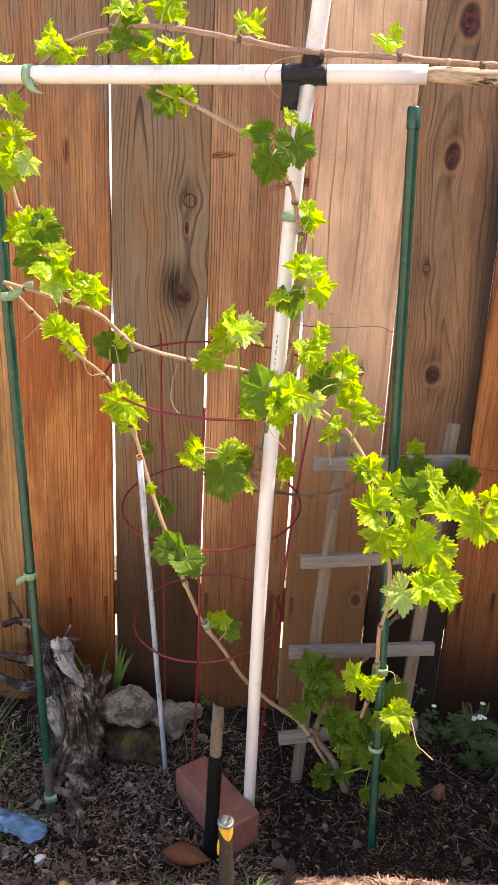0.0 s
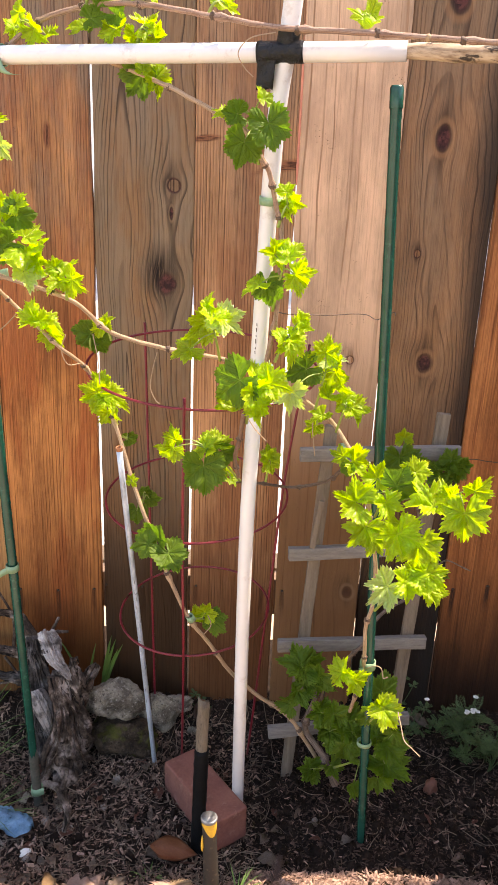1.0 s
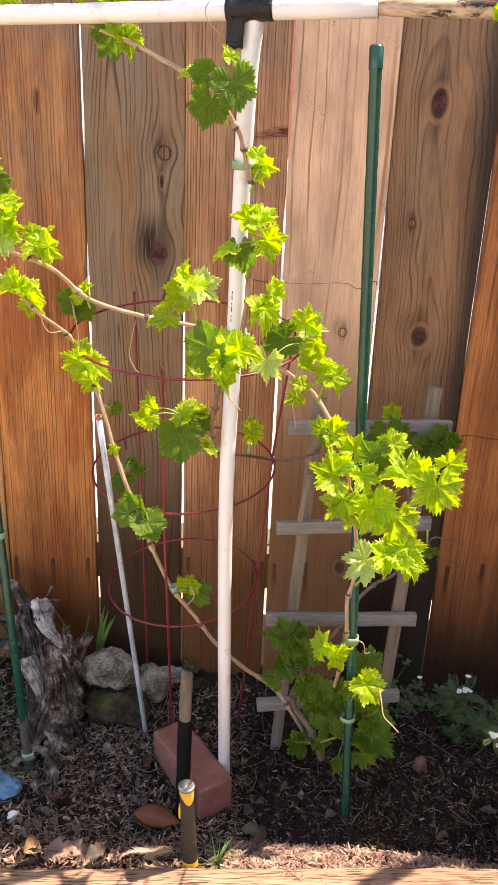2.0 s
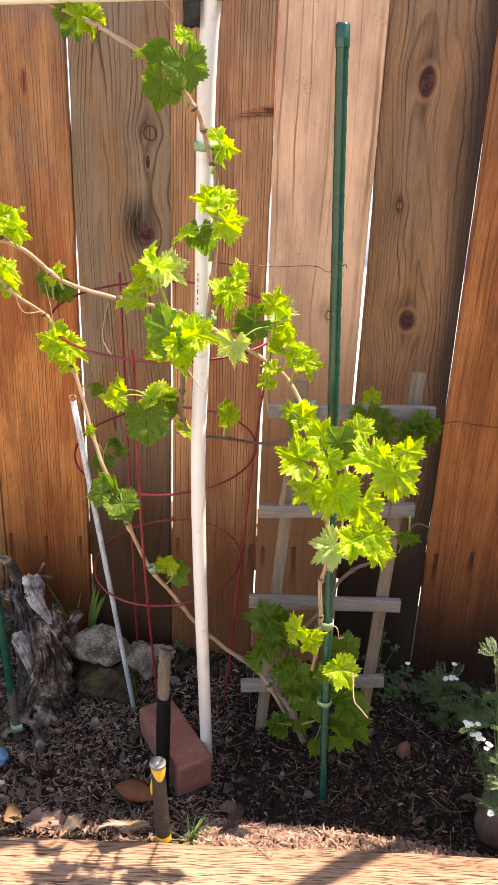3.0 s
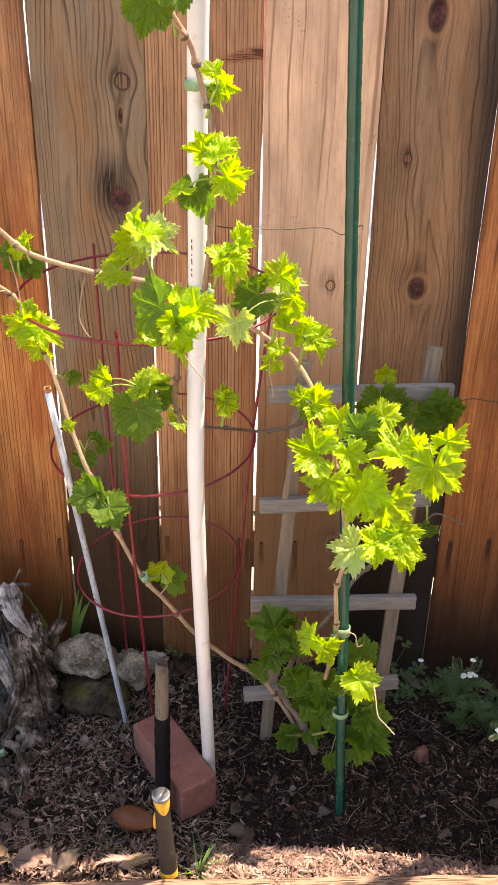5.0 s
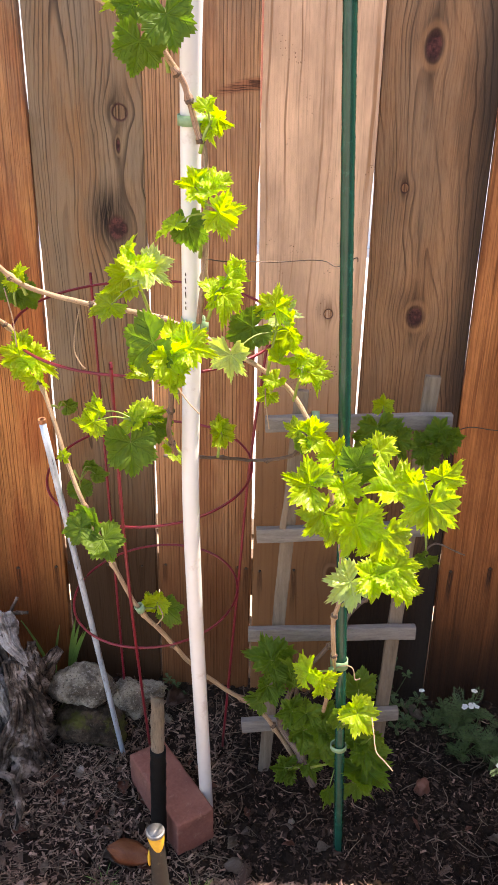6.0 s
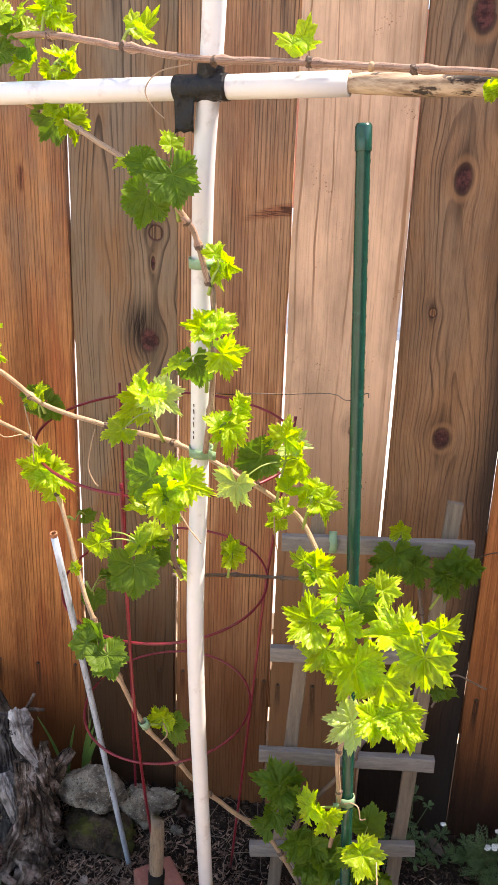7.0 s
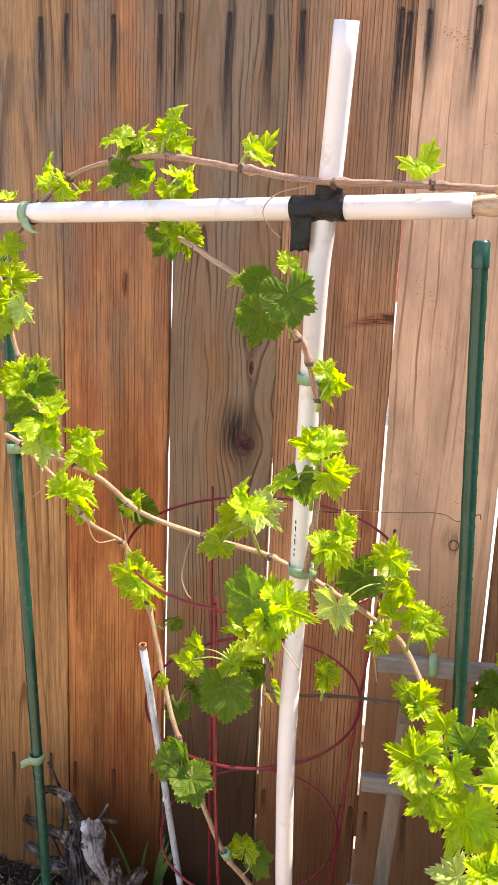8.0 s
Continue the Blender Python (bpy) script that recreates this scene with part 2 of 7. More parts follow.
    col = m.mix(m.math("MULTIPLY", streak, m.math("ADD", 0.4, m.math("MULTIPLY", m.smooth(ragged, 0.35, 0.55), 0.5))), col, (0.011, 0.009, 0.009))
    runoff = 0.0
    for nx, nz, long in nails:
        if nz > 1.2:
            side = m.math("SUBTRACT", 1.0, m.smooth(m.math("ABSOLUTE", m.math("ADD", m.math("SUBTRACT", x, nx), m.math("MULTIPLY", m.math("SUBTRACT", warp2, 0.5), 0.03))), 0.002, 0.017))
            runoff = m.math("MAXIMUM", runoff, m.math("MULTIPLY", side, m.math("MULTIPLY", m.smooth(z, nz - long * 1.5, nz - long * 0.3), m.math("SUBTRACT", 1.0, m.smooth(z, nz + 0.1, nz + 0.3)))))
    col = m.mix(m.math("MULTIPLY", runoff, m.math("ADD", 0.25, m.math("MULTIPLY", m.smooth(stripe, 0.4, 0.6), 0.45))), col, (0.03, 0.027, 0.027))
    # Darkens the foot in the board's colour, standing in for deeper shade there.
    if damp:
        shade_z = m.math("ADD", z, m.math("MULTIPLY", m.math("SUBTRACT", blotch, 0.5), 0.25))
        col = m.mix(m.math("MULTIPLY", m.math("SUBTRACT", 1.0, m.smooth(shade_z, damp_top - 0.48, damp_top)), damp), col, (0.011, 0.0068, 0.005) if damp > 0.94 else (pale[0] * 0.12, pale[1] * 0.085, pale[2] * 0.055))
    # Darkens gradually towards the board's right-hand edge.
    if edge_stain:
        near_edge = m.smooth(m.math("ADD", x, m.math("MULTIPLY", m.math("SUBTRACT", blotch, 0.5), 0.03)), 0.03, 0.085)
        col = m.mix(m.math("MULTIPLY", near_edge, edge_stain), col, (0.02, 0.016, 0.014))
    if specks:
        dots = m.math("SUBTRACT", 1.0, m.smooth(m.voronoi(m.obj, 210)[0], 0.12, 0.3))
        where = m.smooth(m.noise(m.obj, 11, 3), 0.56, 0.64)
        col = m.mix(m.math("MULTIPLY", m.math("MULTIPLY", dots, where), specks), col, tuple(c * 0.35 for c in dark))
    h = m.math("ADD", m.math("ADD", m.math("MULTIPLY", grain, sawn), m.math("MULTIPLY", stripe, 0.6 * sawn)), m.math("ADD", m.math("MULTIPLY", ring, -0.35), m.math("MULTIPLY", fine, 0.25)))
    h = m.math("SUBTRACT", m.math("ADD", h, m.math("MULTIPLY", fuzz, 0.9 * sawn)), m.math("ADD", m.math("MULTIPLY", core, 0.5), m.math("MULTIPLY", thread, 0.5 * sawn)))
    m.bump(h, 0.75, 0.003)
    return m.done(col, m.math("ADD", 0.62, m.math("MULTIPLY", grain, 0.25)), 0.0, 0.16)


def plain(name, a, b, scale, rough=0.7, bump=0.0, dist=0.001, stretch=(1, 1, 1), metal=0.0, spec=None, spots=None, island=0.0):
    """Two colours in noise, with fine relief, and spots of a third."""
    m = Mat(name)
    v = m.scaled(m.obj, stretch)
    n1 = m.noise(v, scale, 5)
    n2 = m.noise(v, scale * 9, 3)
    col = m.mix(m.smooth(m.math("ADD", m.math("MULTIPLY", n1, 0.7), m.math("MULTIPLY", n2, 0.3)), 0.3, 0.7), a, b)
    if spots:
        col = m.mix(m.smooth(m.noise(v, scale * 2.3, 6, 0.7), 0.56, 0.68), col, spots)
    if island:
        r = m.island()
        col = m.mix(1.0, col, m.ramp(r, (0.0, 1 - island), (1.0, 1.0)), "MULTIPLY")
    if bump:
        m.bump(m.math("ADD", n1, m.math("MULTIPLY", n2, 0.6)), bump, dist)
    return m.done(col, m.math("ADD", rough - 0.08, m.math("MULTIPLY", n2, 0.16)), metal, spec)


def leaf_material(name, face, back_glow, vein, glow=0.5, rough=0.24, spec=0.45):
    """Vine leaf: thin blade that lets light through, paler veins, mottling."""
    m = Mat(name)
    x, y, z = m.xyz()
    main = 9.0
    second = 9.0
    for a in (0, 58, -58, 112, -112):
        s, c = math.sin(radians(a)), math.cos(radians(a))
        along = m.math("ADD", m.math("MULTIPLY", x, s), m.math("MULTIPLY", y, c))
        across = m.math("ABSOLUTE", m.math("SUBTRACT", m.math("MULTIPLY", x, c), m.math("MULTIPLY", y, s)))
        behind = m.math("MULTIPLY", m.math("LESS_THAN", along, 0.0), 5.0)
        main = m.math("MINIMUM", main, m.math("ADD", across, behind))
        comb = m.math("PINGPONG", m.math("SUBTRACT", m.math("MULTIPLY", along, 9.0), m.math("MULTIPLY", across, 8.0)), 0.5)
        second = m.math("MINIMUM", second, m.math("ADD", comb, m.math("MULTIPLY", m.math("GREATER_THAN", across, m.math("ADD", 0.05, m.math("MULTIPLY", along, 0.28))), 4.0)))
    v1 = m.math("SUBTRACT", 1.0, m.smooth(main, 0.006, 0.024))
    v2 = m.math("SUBTRACT", 1.0, m.smooth(second, 0.03, 0.16))
    veins = m.math("MAXIMUM", v1, m.math("MULTIPLY", v2, 0.55))
    mott = m.noise(m.obj, 7.0, 4)
    rnd = m.random()
    f2 = m.mix(m.math("MULTIPLY", mott, 0.9), face, tuple(c * 0.6 for c in face))
    f2 = m.mix(m.math("MULTIPLY", rnd, 0.5), f2, (face[0] * 1.3, face[1] * 1.15, face[2]))
    f2 = m.mix(m.math("MULTIPLY", veins, 0.4), f2, vein)
    rim = m.smooth(m.math("ADD", m.xyz(m.coord.outputs["UV"])[0], m.math("MULTIPLY", m.math("SUBTRACT", mott, 0.5), 0.12)), 0.84, 1.0)
    f2 = m.mix(m.math("MULTIPLY", rim, 0.7), f2, (min(0.6, face[0] * 1.6), min(0.62, face[1] * 1.3), face[2] * 1.5))
    g2 = m.mix(m.math("MULTIPLY", rnd, 0.5), back_glow, (back_glow[0] * 1.12, back_glow[1] * 1.04, back_glow[2] * 0.8))
    g2 = m.mix(m.math("MULTIPLY", m.smooth(mott, 0.42, 0.62), 0.4), g2, tuple(c * 0.6 for c in back_glow))
    g2 = m.mix(m.math("MULTIPLY", veins, 0.35), g2, tuple(c * 0.6 for c in back_glow))
    m.bump(m.math("ADD", m.math("MULTIPLY", veins, -1.0), m.math("MULTIPLY", mott, 0.5)), 0.7, 0.0022)
    m.done(f2, m.math("ADD", rough, m.math("MULTIPLY", mott, 0.18)), 0.0, spec)
    tr = m.t.nodes.new("ShaderNodeBsdfTranslucent")
    m.link(m.bsdf.inputs["Normal"].links[0].from_socket, tr.inputs["Normal"])
    m.link(g2, tr.inputs["Color"])
    mx = m.t.nodes.new("ShaderNodeMixShader")
    mx.inputs[0].default_value = glow
    m.link(m.bsdf.outputs[0], mx.inputs[1])
    m.link(tr.outputs[0], mx.inputs[2])
    m.link(mx.outputs[0], m.out.inputs["Surface"])
    return m.m


def charred(name, pale, mid, black):
    """Old round wood with long grain, grey bleaching and black scorched patches along it."""
    m = Mat(name)
    along_ = m.scaled(m.obj, (14.0, 90.0, 90.0))
    grain = m.noise(along_, 1.6, 5, 0.65)
    patch = m.noise(m.scaled(m.obj, (17.0, 42.0, 42.0)), 1.0, 5, 0.7)
    col = m.mix(m.smooth(grain, 0.38, 0.62), pale, mid)
    col = m.mix(m.math("MULTIPLY", m.smooth(patch, 0.51, 0.57), 0.93), col, black)
    col = m.mix(m.math("MULTIPLY", m.smooth(grain, 0.6, 0.68), 0.8), col, black)
    m.bump(m.math("SUBTRACT", grain, m.math("MULTIPLY", patch, 0.5)), 0.9, 0.0016)
    return m.done(col, 0.8, 0.0, 0.25)


def rock(name, pale, mid, fleck, pit, moss=None):
    """Coarse stone: grains, pale flecks, dark pits, moss in patches."""
    m = Mat(name)
    broad = m.noise(m.obj, 22, 4, 0.6)
    grit = m.noise(m.obj, 190, 4, 0.75)
    cells = m.voronoi(m.obj, 260)[0]
    col = m.mix(m.smooth(broad, 0.38, 0.62), pale, mid)
    col = m.mix(m.math("MULTIPLY", m.smooth(grit, 0.55, 0.68), 0.75), col, fleck)
    col = m.mix(m.math("MULTIPLY", m.smooth(grit, 0.45, 0.34), 0.85), col, pit)
    col = m.mix(m.math("MULTIPLY", m.smooth(cells, 0.3, 0.12), 0.5), col, pit)
    if moss:
        col = m.mix(m.smooth(m.noise(m.shifted(m.obj, (0.31, 0.2, 0.7)), 19, 4, 0.65), 0.52, 0.64), col, moss)
    m.bump(m.math("ADD", grit, m.math("MULTIPLY", broad, 0.8)), 1.0, 0.006)
    return m.done(col, 0.95, 0.0, 0.15)


def bark(name, pale, mid, dark):
    """Smooth bark of a vine cane: streaks along it, darker patches, small dark dots."""
    m = Mat(name)
    round_, along_, _ = m.xyz(m.coord.outputs["UV"])
    streak = m.noise(m.vec(m.math("MULTIPLY", m.math("PINGPONG", round_, 0.5), 26), m.math("MULTIPLY", along_, 30), 0.0), 1.0, 4, 0.65)
    patch = m.noise(m.obj, 28, 4, 0.6)
    dots = m.noise(m.obj, 420, 2, 0.5)
    col = m.mix(m.smooth(streak, 0.38, 0.62), pale, mid)
    col = m.mix(m.math("MULTIPLY", m.smooth(patch, 0.5, 0.7), 0.7), col, mid)
    col = m.mix(m.math("MULTIPLY", m.smooth(streak, 0.58, 0.7), 0.7), col, dark)
    col = m.mix(m.math("MULTIPLY", m.smooth(dots, 0.62, 0.7), 0.7), col, dark)
    m.bump(m.math("SUBTRACT", m.math("MULTIPLY", patch, 0.3), streak), 0.7, 0.0014)
    return m.done(col, 0.55, 0.0, 0.3)


def drift_material(name, dark, mid, light, bright, cracks=1.0):
    """Weathered driftwood: wavy fibres, black cracks, bleached patches."""
    m = Mat(name)
    across, along_, _ = m.xyz(m.coord.outputs["UV"])
    bend = m.noise(m.obj, 22, 3, 0.55)
    across = m.math("ADD", across, m.math("MULTIPLY", m.math("SUBTRACT", bend, 0.5), 0.03))
    fibre = m.noise(m.vec(m.math("MULTIPLY", across, 420), m.math("MULTIPLY", along_, 26), 0.0), 1.0, 4, 0.7)
    crack = m.noise(m.vec(m.math("MULTIPLY", across, 170), m.math("MULTIPLY", along_, 11), 4.0), 1.0, 3, 0.6)
    line = m.smooth(crack, 0.56, 0.63)
    patch = m.noise(m.obj, 26, 4, 0.65)
    col = m.mix(m.smooth(fibre, 0.35, 0.65), mid, light)
    col = m.mix(m.math("MULTIPLY", m.smooth(patch, 0.5, 0.66), 0.9), col, bright)
    col = m.mix(m.math("MULTIPLY", m.smooth(patch, 0.5, 0.36), 0.75), col, dark)
    col = m.mix(m.math("MULTIPLY", m.smooth(fibre, 0.52, 0.64), 0.75 * cracks), col, dark)
    col = m.mix(m.math("MULTIPLY", line, 0.9 * cracks), col, tuple(c * 0.3 for c in dark))
    m.bump(m.math("SUBTRACT", m.math("MULTIPLY", fibre, 0.6), line), 1.0, 0.004 * cracks)
    return m.done(col, 0.85, 0.0, 0.2)


def timber_material():
    """Sun-bleached edging timber: close straight grain with dark checks along it."""
    m = Mat("timber_wood")
    x, y, z = m.xyz()
    bend = m.math("MULTIPLY", m.math("SUBTRACT", m.noise(m.vec(m.math("MULTIPLY", x, 2.2), m.math("MULTIPLY", y, 7), 0.0), 1.0, 2), 0.5), 0.03)
    v = m.math("ADD", y, bend)
    grain = m.noise(m.vec(m.math("MULTIPLY", x, 9), m.math("MULTIPLY", v, 260), m.math("MULTIPLY", z, 200)), 1.0, 5, 0.7)
    check = m.noise(m.vec(m.math("MULTIPLY", x, 20), m.math("MULTIPLY", v, 640), m.math("MULTIPLY", z, 330)), 1.0, 2, 0.5)
    broad = m.noise(m.vec(m.math("MULTIPLY", x, 1.6), m.math("MULTIPLY", v, 26), m.math("MULTIPLY", z, 26)), 1.0, 4, 0.6)
    sparse = m.smooth(m.noise(m.vec(m.math("MULTIPLY", x, 7), m.math("MULTIPLY", y, 40), 3.0), 1.0, 3), 0.3, 0.52)
    col = m.mix(m.smooth(broad, 0.35, 0.65), (0.37, 0.235, 0.16), (0.29, 0.175, 0.112))
    col = m.mix(m.math("MULTIPLY", m.smooth(grain, 0.45, 0.65), 0.4), col, (0.25, 0.145, 0.085))
    col = m.mix(m.math("MULTIPLY", m.math("MULTIPLY", m.smooth(check, 0.54, 0.6), sparse), 0.9), col, (0.05, 0.027, 0.017))
    m.bump(m.math("SUBTRACT", m.math("MULTIPLY", grain, -0.6), m.smooth(check, 0.54, 0.62)), 0.8, 0.003)
    return m.done(col, 0.8, 0.0, 0.25)


leaf_mats = [
    leaf_material("leaf_young", (0.4, 0.57, 0.018), (0.66, 0.97, 0.008), (0.48, 0.61, 0.07), 0.58),
    leaf_material("leaf_mid", (0.31, 0.44, 0.013), (0.56, 0.85, 0.008), (0.37, 0.5, 0.05), 0.54),
    # Full-grown leaves; this darker tone also paints shade onto leaves behind others.
    leaf_material("leaf_full_and_shaded", (0.105, 0.185, 0.013), (0.17, 0.37, 0.012), (0.15, 0.26, 0.04), 0.46, 0.42, 0.3),
    # Paler tone that paints a whitish sun glint onto a few blades.
    leaf_material("leaf_glint", (0.47, 0.62, 0.19), (0.62, 0.86, 0.04), (0.55, 0.68, 0.28), 0.42),
]
stem_green = plain("stem_green", (0.3, 0.36, 0.07), (0.2, 0.28, 0.05), 40, 0.5, 0.2)
cane_pale = bark("cane_pale", (0.48, 0.335, 0.21), (0.3, 0.19, 0.115), (0.13, 0.075, 0.05))
cane_brown = bark("cane_brown", (0.26, 0.15, 0.1), (0.14, 0.085, 0.06), (0.06, 0.035, 0.026))
cane_smooth = bark("cane_smooth", (0.4, 0.26, 0.185), (0.23, 0.135, 0.095), (0.1, 0.055, 0.04))
cane_node = plain("cane_node", (0.17, 0.105, 0.07), (0.06, 0.037, 0.027), 260, 0.8, 0.8, 0.001, spots=(0.03, 0.02, 0.016))
cane_old = bark("cane_old", (0.21, 0.15, 0.115), (0.09, 0.063, 0.05), (0.035, 0.025, 0.02))
pvc = plain("pvc", (0.73, 0.71, 0.695), (0.68, 0.655, 0.635), 9, 0.36, 0.05, 0.0005, spots=(0.58, 0.53, 0.5))
tape = plain("tape", (0.007, 0.007, 0.008), (0.011, 0.011, 0.012), 34, 0.12, 0.9, 0.005, spec=0.32)
tape_matt = plain("tape_matt", (0.004, 0.004, 0.0042), (0.008, 0.008, 0.008), 60, 0.7, 0.4, 0.001, spec=0.12)
stake_green = plain("stake_green", (0.009, 0.07, 0.047), (0.006, 0.048, 0.033), 30, 0.2, 0.25, 0.0006, spots=(0.016, 0.1, 0.07))
tie_green = plain("tie_green", (0.25, 0.38, 0.22), (0.17, 0.28, 0.16), 40, 0.45, 0.2)
cage_red = plain("cage_red", (0.21, 0.012, 0.024), (0.13, 0.009, 0.016), 60, 0.36, 0.2, spots=(0.2, 0.03, 0.03))
galvanised = plain("galvanised", (0.6, 0.68, 0.78), (0.3, 0.36, 0.43), 75, 0.33, 0.3, 0.0005, (1, 1, 0.2), metal=0.25, spots=(0.12, 0.135, 0.155))
copper = plain("copper_end", (0.45, 0.2, 0.1), (0.3, 0.13, 0.07), 80, 0.5, metal=0.5)
slat_wood = plain("slat_wood", (0.26, 0.23, 0.205), (0.15, 0.132, 0.12), 5, 0.8, 0.7, 0.0012, (3, 25, 25), spots=(0.14, 0.12, 0.11))
upright_wood = plain("upright_wood", (0.235, 0.178, 0.128), (0.13, 0.094, 0.066), 5, 0.8, 0.7, 0.0012, (25, 25, 2.5), spots=(0.16, 0.13, 0.11))
dowel_wood = charred("dowel_wood", (0.5, 0.39, 0.28), (0.27, 0.19, 0.13), (0.022, 0.018, 0.016))
peg_wood = plain("peg_wood", (0.22, 0.17, 0.12), (0.11, 0.08, 0.052), 9, 0.85, 1.0, 0.002, (14, 14, 2), spots=(0.07, 0.05, 0.035))
timber_wood = timber_material()
brick_red = plain("brick_red", (0.3, 0.115, 0.08), (0.2, 0.072, 0.052), 22, 0.85, 0.7, 0.0018, spots=(0.32, 0.15, 0.11))
soil_mat = plain("soil", (0.034, 0.022, 0.016), (0.01, 0.007, 0.005), 30, 0.98, 1.0, 0.006, spec=0.08, spots=(0.05, 0.033, 0.023))
chip_mat = plain("mulch_chips", (0.195, 0.122, 0.09), (0.05, 0.031, 0.023), 50, 0.9, 0.5, 0.001, spec=0.2, island=0.85)
litter_brown = plain("litter_brown", (0.62, 0.42, 0.32), (0.21, 0.133, 0.096), 40, 0.95, 0.5, 0.001, spec=0.12, island=0.8)
litter_mat = plain("litter", (0.55, 0.355, 0.275), (0.25, 0.145, 0.105), 40, 0.9, 0.5, 0.001, spec=0.2, island=0.6)
straw_mat = plain("straw", (0.38, 0.28, 0.2), (0.14, 0.095, 0.065), 30, 0.8, island=0.75)
stone_grey = rock("stone_grey", (0.36, 0.31, 0.24), (0.13, 0.105, 0.08), (0.55, 0.5, 0.43), (0.035, 0.028, 0.022))
stone_moss = rock("stone_moss", (0.095, 0.066, 0.045), (0.032, 0.023, 0.016), (0.15, 0.12, 0.09), (0.014, 0.011, 0.009), (0.085, 0.085, 0.02))
stone_pale = plain("stone_pale", (0.34, 0.29, 0.25), (0.2, 0.17, 0.14), 30, 0.9, 0.8, 0.003)
drift_wood = drift_material("drift_wood", (0.01, 0.006, 0.004), (0.04, 0.026, 0.019), (0.14, 0.1, 0.076), (0.38, 0.3, 0.255))
drift_silver = drift_material("drift_silver", (0.05, 0.04, 0.034), (0.24, 0.2, 0.18), (0.42, 0.375, 0.345), (0.6, 0.56, 0.53), 0.5)
# Dark driftwood; on the left trunk it paints in the shade of a hollow.
drift_dark = drift_material("drift_dark", (0.009, 0.007, 0.006), (0.036, 0.029, 0.025), (0.08, 0.067, 0.06), (0.18, 0.16, 0.15))
blue_rubber = plain("blue_rubber", (0.34, 0.6, 0.82), (0.17, 0.38, 0.58), 45, 0.75, 1.0, 0.004, spots=(0.06, 0.1, 0.13))
mud_dry = plain("mud_dry", (0.12, 0.105, 0.085), (0.05, 0.055, 0.042), 40, 0.95, 0.8, 0.001, spec=0.1)
grip_black = plain("grip_black", (0.01, 0.0095, 0.009), (0.022, 0.019, 0.016), 35, 0.6, 0.4, 0.0008, spots=(0.07, 0.053, 0.037))
grip_yellow = plain("grip_yellow", (0.72, 0.42, 0.03), (0.6, 0.33, 0.03), 30, 0.5, 0.2, spots=(0.35, 0.22, 0.06))
cap_metal = plain("cap_metal", (0.2, 0.205, 0.21), (0.09, 0.092, 0.097), 60, 0.45, metal=0.2)
dead_orange = plain("dead_orange", (0.42, 0.15, 0.06), (0.25, 0.08, 0.035), 45, 0.38, 0.6, 0.001, spots=(0.12, 0.04, 0.02))
dead_brown = plain("dead_brown", (0.1, 0.055, 0.04), (0.05, 0.028, 0.02), 45, 0.6, 0.6, 0.001)
dead_rust = plain("dead_rust", (0.2, 0.075, 0.045), (0.12, 0.045, 0.028), 45, 0.7, 0.6, 0.001)
dead_pink = plain("dead_pink", (0.62, 0.42, 0.33), (0.36, 0.21, 0.15), 40, 0.75, 0.6, 0.001)
dead_tan = plain("dead_tan", (0.46, 0.3, 0.16), (0.32, 0.2, 0.11), 30, 0.7, 0.3)
dead_mauve = plain("dead_mauve", (0.2, 0.135, 0.11), (0.1, 0.066, 0.055), 45, 0.85, 0.6, 0.001, spec=0.15)
dead_grey = plain("dead_grey", (0.3, 0.235, 0.19), (0.13, 0.095, 0.075), 45, 0.85, 0.6, 0.001, spec=0.15)
grass_mat = plain("grass_blade", (0.16, 0.28, 0.05), (0.1, 0.19, 0.035), 30, 0.5, island=0.35)
weed_mat = plain("weed_leaf", (0.085, 0.15, 0.04), (0.04, 0.076, 0.022), 40, 0.6, island=0.35)
petal_white = plain("petal_white", (0.8, 0.8, 0.76), (0.7, 0.7, 0.66), 60, 0.6)
wire_dark = plain("wire_dark", (0.05, 0.035, 0.03), (0.1, 0.06, 0.04), 90, 0.6, metal=0.4)
nail_mat = plain("nail_head", (0.02, 0.017, 0.015), (0.045, 0.03, 0.022), 200, 0.7, metal=0.3)
rail_wood = plain("rail_wood", (0.2, 0.13, 0.085), (0.12, 0.08, 0.05), 4, 0.85, 0.6, 0.001, (2, 20, 20))
concrete = plain("concrete", (0.62, 0.6, 0.56), (0.5, 0.48, 0.45), 6, 0.9, 0.4)
yard_soil = plain("yard_ground", (0.46, 0.36, 0.26), (0.34, 0.26, 0.18), 5, 0.95, 0.5, 0.01)
house_stucco = plain("house_stucco", (0.8, 0.77, 0.73), (0.72, 0.69, 0.65), 9, 0.9, 0.5, 0.004)
house_brick = plain("house_brick", (0.42, 0.15, 0.09), (0.3, 0.1, 0.06), 9, 0.9, 0.5, 0.004)


# ---- builders ----
def link_mesh(name, bm, material, parent=None, label="", smooth=True):
    me = bpy.data.meshes.new(name)
    bmesh.ops.recalc_face_normals(bm, faces=bm.faces[:])
    bm.to_mesh(me)
    bm.free()
    me.materials.append(material)
    if smooth:
        me.shade_smooth()
    ob = new(name, me)
    if parent:
        ob.parent = parent
    if label:
        ob["label"] = label
    return ob


def part(name, bm, material, parent, label="", smooth=True):
    return link_mesh(name, bm, material, parent, label, smooth)


def thing(name, label, category, at=(0, 0, 0), group="", kind=""):
    ob = new(name)
    ob.location = at
    ob.empty_display_size = 0.02
    return tagged(ob, label, category, group, kind)


